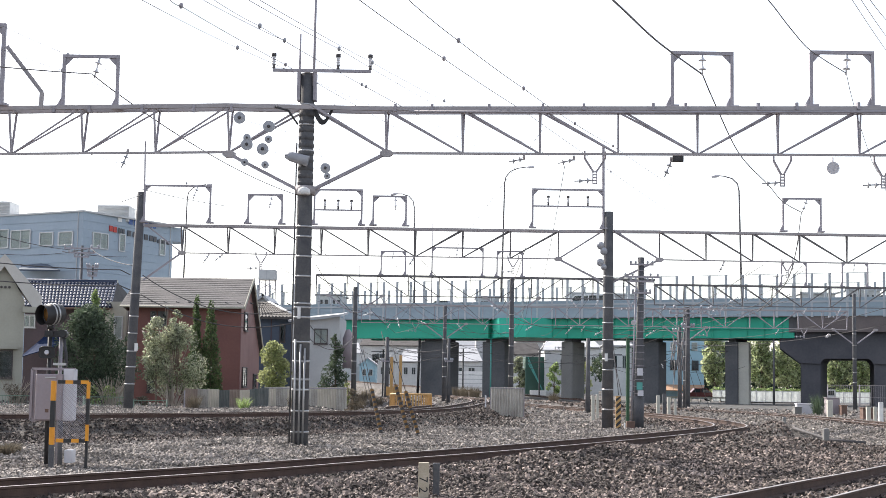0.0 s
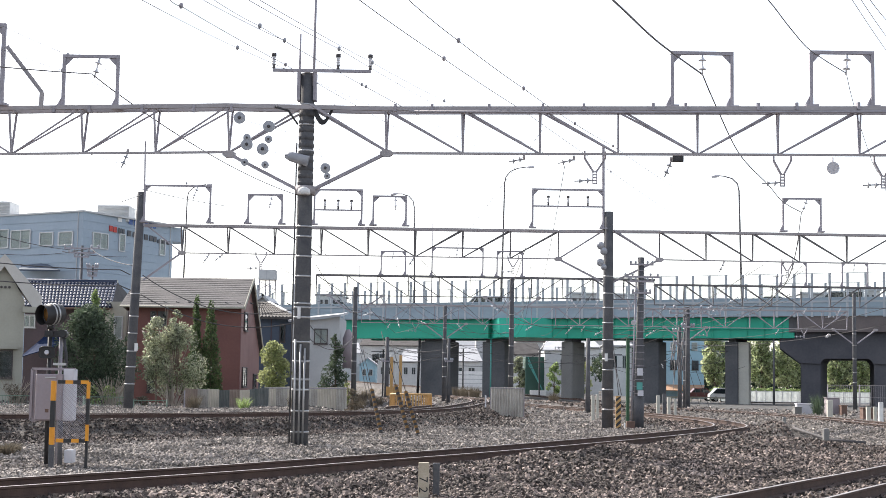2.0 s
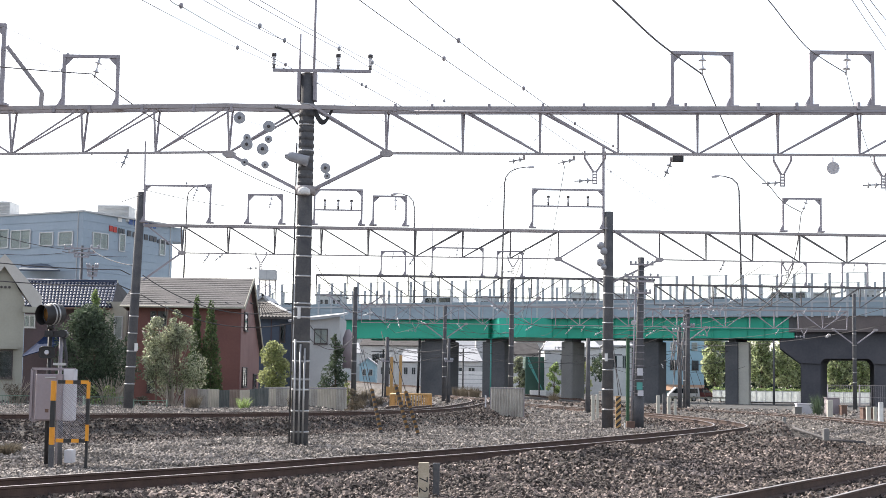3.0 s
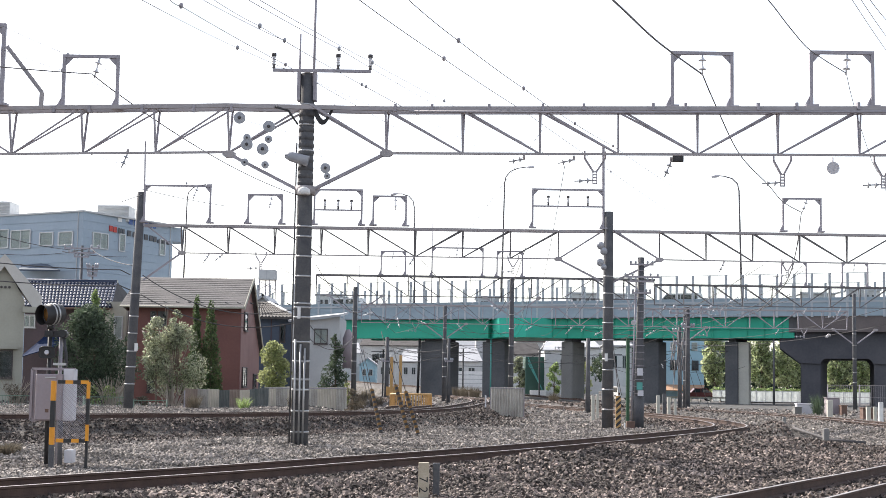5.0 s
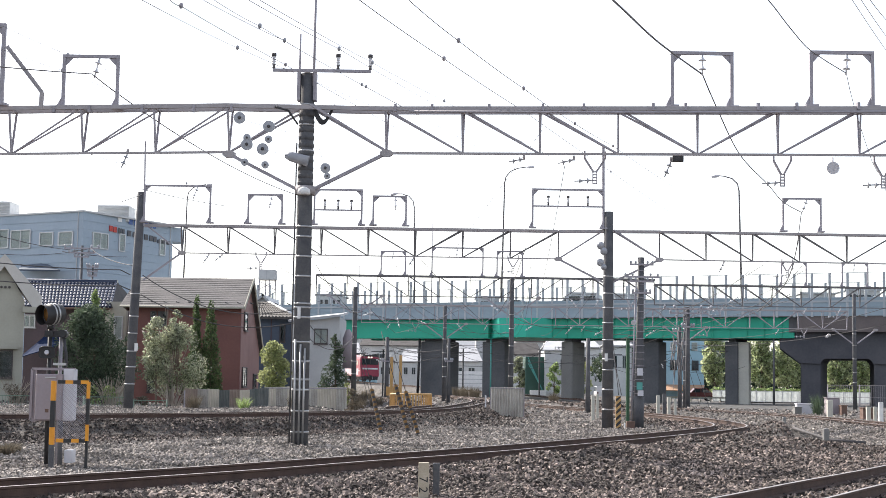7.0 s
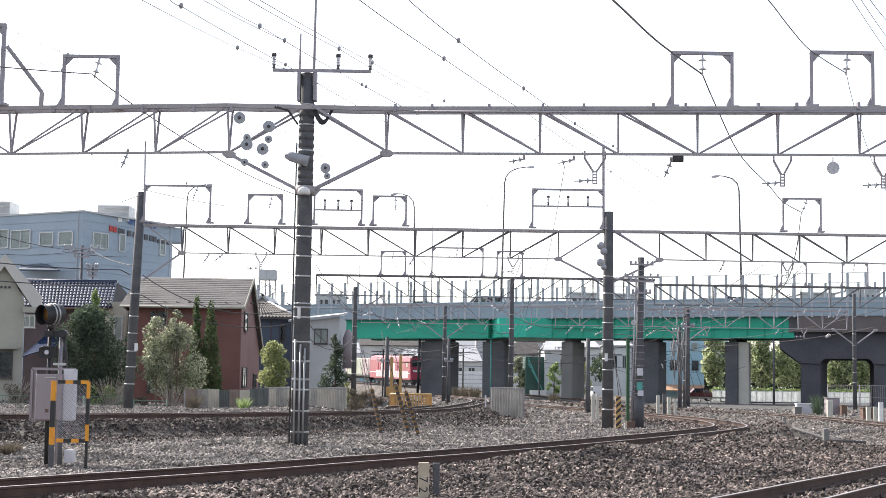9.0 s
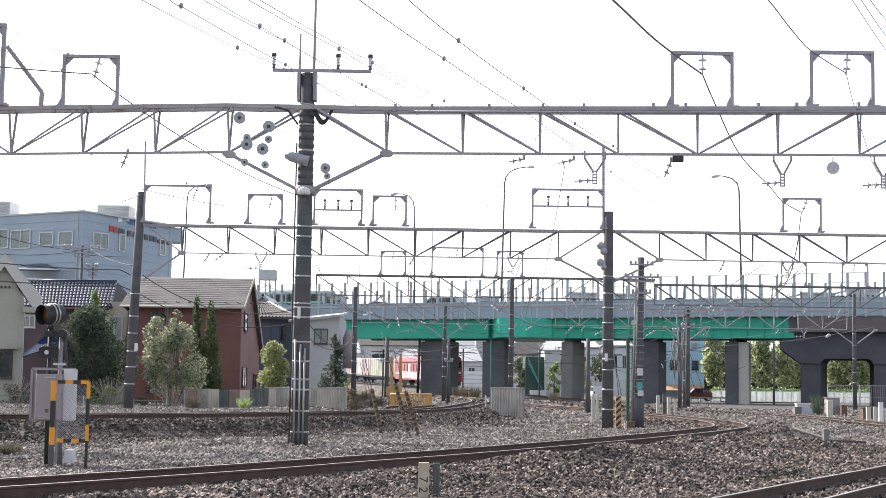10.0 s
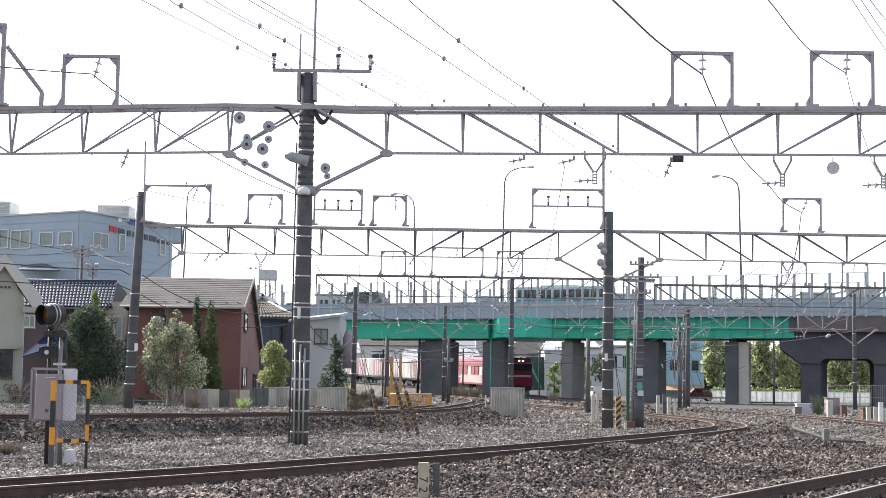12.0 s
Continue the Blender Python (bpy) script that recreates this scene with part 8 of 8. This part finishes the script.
def bus():
    g = thing("bus", (0, 0, 0), "pale city bus with a green band and wide windows", "bus")
    part("body", Shape().box((-5.2, -1.2, 0.4), (5.2, 1.2, 2.5), None, 0.12), M_BUS, g)
    for s in (-1, 1):
        for k in range(6):
            part("side_window", Shape().box((-4.9 + k * 1.65, s * 1.2 - 0.004 if s > 0 else -1.212, 1.3), (-3.4 + k * 1.65, s * 1.2 + 0.012 if s > 0 else -1.196, 2.15)), M_CARGLASS, g)
        part("band", Shape().box((-5.0, s * 1.2 - 0.004 if s > 0 else -1.21, 0.75), (5.0, s * 1.2 + 0.01 if s > 0 else -1.196, 1.15)), M_BUSGREEN, g, "green band")
        for x in (-3.0, 3.2):
            part("wheel", Shape().tube([(x, s * 0.95, 0.48), (x, s * 1.22, 0.48)], 0.48, 18), M_TYRE, g)
    part("windshield", Shape().box((5.19, -1.05, 1.1), (5.22, 1.05, 2.2)), M_CARGLASS, g)
    part("roof_unit", Shape().box((-2.5, -0.8, 2.5), (1.5, 0.8, 2.66), None, 0.06), M_BUS, g)
    return g


TRAIN = [locomotive()] + [container_wagon(k) for k in range(5)]
ROAD_CAR = car("small_car", "white compact estate car on the road", 3.4, 1.55, M_CAR_WHITE, True)
BRIDGE_CARS = [car("sedan", "dark saloon car crossing the bridge", 4.4, 1.5, M_CAR_DARK), car("sedan", "dark blue saloon car crossing the bridge", 4.5, 1.5, M_CAR_DARK), car("sedan", "silver saloon car crossing the bridge", 4.4, 1.5, M_CAR_SILVER),
               car("sedan", "dark hatchback crossing the bridge", 4.0, 1.55, M_CAR_DARK), car("van", "white van crossing the bridge", 4.6, 2.0, M_CAR_WHITE, True), car("van", "silver van crossing the bridge", 4.5, 1.95, M_CAR_SILVER, True),
               car("van", "grey-green box van crossing the bridge", 4.8, 2.3, mat("grey-green van paint", (0.09, 0.13, 0.13), (0.07, 0.1, 0.1), 1, 0.3, bump=0), True)]
BUS = bus()
parked = car("small_car", "dark red parked car by the houses", 3.8, 1.5, M_CAR_RED)
parked.matrix_basis = pose(30.47, 175.0, 0.0, 0, 0, 0)


# ---- ballast stones ----
def scatter_stones(name, y0, y1, density, size, seed, label, kind, material):
    """Broken stones lying on the gravel over a strip of the plan, wider with distance."""
    rng = np.random.default_rng(seed)
    area = 0.62 * (y1 * y1 - y0 * y0) / 2 + 0.8 * (y1 - y0)
    n = int(area * density)
    y = np.sqrt(rng.uniform(y0 * y0, y1 * y1, n))
    x = rng.uniform(-1, 1, n) * (0.31 * y + 0.4)
    clear = np.ones(n, bool)
    for line, top in TRACKS[:3]:
        d = near_track(x, y, line)
        clear &= np.abs(d - 0.5655) > 0.1
    clear &= ~((np.abs(x + 0.27) < 0.15) & (y > 20.9) & (y < 21.85))
    clear &= ~((x > 21.5) & (y > 112.5))
    x, y = x[clear], y[clear]
    near = np.minimum(np.minimum(near_track(x, y, TRACK_A), near_track(x, y, TRACK_B)), near_track(x, y, TRACK_C))
    edge = 3.0 + 0.7 * np.sin(x * 0.8 + 0.5 * y) + rng.normal(0, 0.35, len(x))
    # zone of darker stones that paints in the shade of the bank's slope
    c_side = near_track(x, y, TRACK_C) < np.where(x > -1.0, 2.6, 5.2) + np.clip(-5.0 - x, 0, 9) * 0.62 + 0.8 * np.sin(0.7 * x) + rng.normal(0, 1.1, len(x))
    # all the stone between the two near tracks is one ballast bed
    edge = np.where((x > np.interp(y, TRACK_A[:70, 1], TRACK_A[:70, 0])) & (y < 44), 9.0, edge)
    edge = np.where((y > 54) & (x > -3.0) & (x < np.interp(y, TRACK_A[:110, 1], TRACK_A[:110, 0]) - 2.0), 0.4, edge)
    edge = np.where((x > np.interp(y, TRACK_A[:110, 1], TRACK_A[:110, 0]) + 2.4 + 0.4 * np.sin(y)) & (y > 42), 1.1, edge)
    c_side &= y < np.interp(x, TRACK_C[:110, 0], TRACK_C[:110, 1]) + 1.3
    zone = {"walk": (near > edge) & ~c_side | (near <= edge) & (y > np.interp(x, TRACK_C[:110, 0], TRACK_C[:110, 1]) + 1.3) & (x < 0), "bed": (near <= edge) & ~c_side & ((x >= 0) | (y <= np.interp(x, TRACK_C[:110, 0], TRACK_C[:110, 1]) + 1.3)), "bank": c_side}[kind]
    x, y = x[zone], y[zone]
    n = len(x)
    z = ground_height(x, y)
    if y1 < 40:
        block = np.array([(a, b, c) for a in (-0.8, 0.8) for b in (-0.7, 0.7) for c in (-0.6, 0.6)], float)
        tri = np.array([(0, 1, 3), (0, 3, 2), (4, 6, 7), (4, 7, 5), (0, 4, 5), (0, 5, 1), (2, 3, 7), (2, 7, 6), (0, 2, 6), (0, 6, 4), (1, 5, 7), (1, 7, 3)])
    else:
        block = np.array([(0.95, -0.55, -0.75), (0.0, 1.0, -0.75), (-0.95, -0.55, -0.75), (0.95, -0.55, 0.75), (0.0, 1.0, 0.75), (-0.95, -0.55, 0.75)], float)
        tri = np.array([(0, 2, 1), (3, 4, 5), (0, 1, 4), (0, 4, 3), (1, 2, 5), (1, 5, 4), (2, 0, 3), (2, 3, 5)])
    m = len(block)
    v = block[None] * rng.uniform(0.6, 1.35, (n, 1, 3)) * rng.uniform(0.6, 1.2, (n, m, 1)) + rng.normal(0, 0.17, (n, m, 3))
    q = rng.normal(size=(n, 4))
    q /= np.linalg.norm(q, axis=1)[:, None]
    a, b, c, d = q.T
    rot = np.stack([1 - 2 * (c * c + d * d), 2 * (b * c - d * a), 2 * (b * d + c * a), 2 * (b * c + d * a), 1 - 2 * (b * b + d * d), 2 * (c * d - b * a), 2 * (b * d - c * a), 2 * (c * d + b * a), 1 - 2 * (b * b + c * c)], -1).reshape(n, 3, 3)
    v = np.einsum("nij,nkj->nki", rot, v) * (size * rng.uniform(0.5, 1.4, n) ** 1.5)[:, None, None]
    v[:, :, 2] *= 0.95
    v += np.stack([x, y, z + size * rng.uniform(0.1, 1.5, n)], -1)[:, None, :]
    f = (tri[None] + m * np.arange(n)[:, None, None]).reshape(-1, 3)
    tagged(new(name, raw_mesh(name, v.reshape(-1, 3), f, material)), label, "ballast", kind="stuff")


for y0_, y1_, many_, size_ in ((18.5, 24.0, 780, 0.026), (24.0, 36.0, 290, 0.028), (36.0, 58.0, 135, 0.029), (58.0, 74.0, 60, 0.035), (74.0, 90.0, 24, 0.05), (90.0, 135.0, 5, 0.075)):
    scatter_stones("ballast", y0_, y1_, many_, size_, int(y0_), "loose broken brown ballast stones along the rails", "bed", M_STONE)
    scatter_stones("ballast", y0_, y1_, many_ * 0.8, size_ * 0.9, int(y0_) + 1, "loose pale grey stones between the tracks", "walk", M_STONEPALE)
    if 30 < y0_ < 90:
        scatter_stones("ballast", y0_, y1_, many_ * 2.0, size_, int(y0_) + 2, "brown ballast stones with the bank's shade in their colour", "bank", M_STONEDARK)


# ---- what moves ----
def motions():
    times = [0.0, 0.1, 1.0, 2.0, 3.0, 4.0, 5.0, 6.0, 7.0, 8.0, 9.0, 10.0, 11.0, 11.9, 12.0]
    # the train rolls steadily down its straight line
    heading = Vector((0.342, -0.9397, 0))
    turn = math.degrees(math.atan2(heading.x, -heading.y))
    for k, t_ob in enumerate(TRAIN):
        behind = 0.0 if k == 0 else 18.6 + 20.2 * (k - 1)
        rows = []
        for t in times:
            gain = {9.0: 0.2, 10.0: 0.55, 11.0: 0.8, 11.9: 0.1}.get(t, 0.0)
            run = 11.28 * (t - 12.0) - behind + gain
            p = Vector((8.85, 163.0, 0.6)) + heading * run
            rows.append((t, pose(p.x, p.y, 0.6 - 0.018 * run) @ pose(0, 0, 0, 0, 0, turn) @ pose(0, 0, 0, math.degrees(math.atan(0.018)))))
        walk(t_ob, rows)
    # the white car drives off along the road
    road = ((0.0, 42.44), (0.1, 41.93), (0.4, 40.22), (0.8, 38.08), (1.2, 35.99), (2.0, 31.76), (2.4, 29.67), (2.8, 28.10), (3.2, 26.26), (4.0, 23.11))
    rows = [(t, pose(x, 165.5, 0.03)) for t, x in road]
    # then it turns off behind the pier and stops
    rows += [(4.7, pose(20.6, 167.2, 0.03, 0, 0, -40)), (5.4, pose(19.8, 171.0, 0.03, 0, 0, -85)), (7.0, pose(19.8, 182.0, 0.03, 0, 0, -90)), (8.0, pose(19.8, 186.0, 0.03, 0, 0, -90)), (12.0, pose(19.8, 186.0, 0.03, 0, 0, -90))]
    walk(ROAD_CAR, rows)

    # traffic on the bridge
    def cross(ob, a, b, lane, flip=False):
        """Steady run; a and b are (seconds, metres along the bridge)."""
        v = (b[1] - a[1]) / (b[0] - a[0])
        # a vehicle waits at the end of the deck until its run begins, and stops at the other end
        ends = sorted(a[0] + (e - a[1]) / v for e in (DECK_SPAN[0] + 6.0, DECK_SPAN[1] - 6.0))
        stops = sorted(set(times + [round(e, 3) for e in ends if 0.0 < e < 12.0]))
        walk(ob, [(t, BRIDGE_AT @ pose(a[1] + v * (min(max(t, ends[0]), ends[1]) - a[0]), lane, DECK + 0.03, 0, 0, 180 if flip else 0)) for t in stops])
    near, far = 3.2, 8.6
    cross(BRIDGE_CARS[0], (2.0, 33.15), (10.5, -15.84), far)
    cross(BRIDGE_CARS[1], (9.0, 29.22), (11.5, 13.18), far)
    cross(BRIDGE_CARS[2], (10.5, 36.30), (12.0, 26.59), far)
    cross(BRIDGE_CARS[3], (0.0, -4.53), (1.0, -11.29), far)
    cross(BRIDGE_CARS[4], (0.0, 13.31), (3.0, -4.96), far)
    cross(BRIDGE_CARS[5], (5.0, 23.55), (9.0, 1.16), far)
    cross(BRIDGE_CARS[6], (11.5, -21.16), (12.0, -10.99), near, True)
    cross(BUS, (11.5, 4.30), (12.0, 12.81), near)


motions()
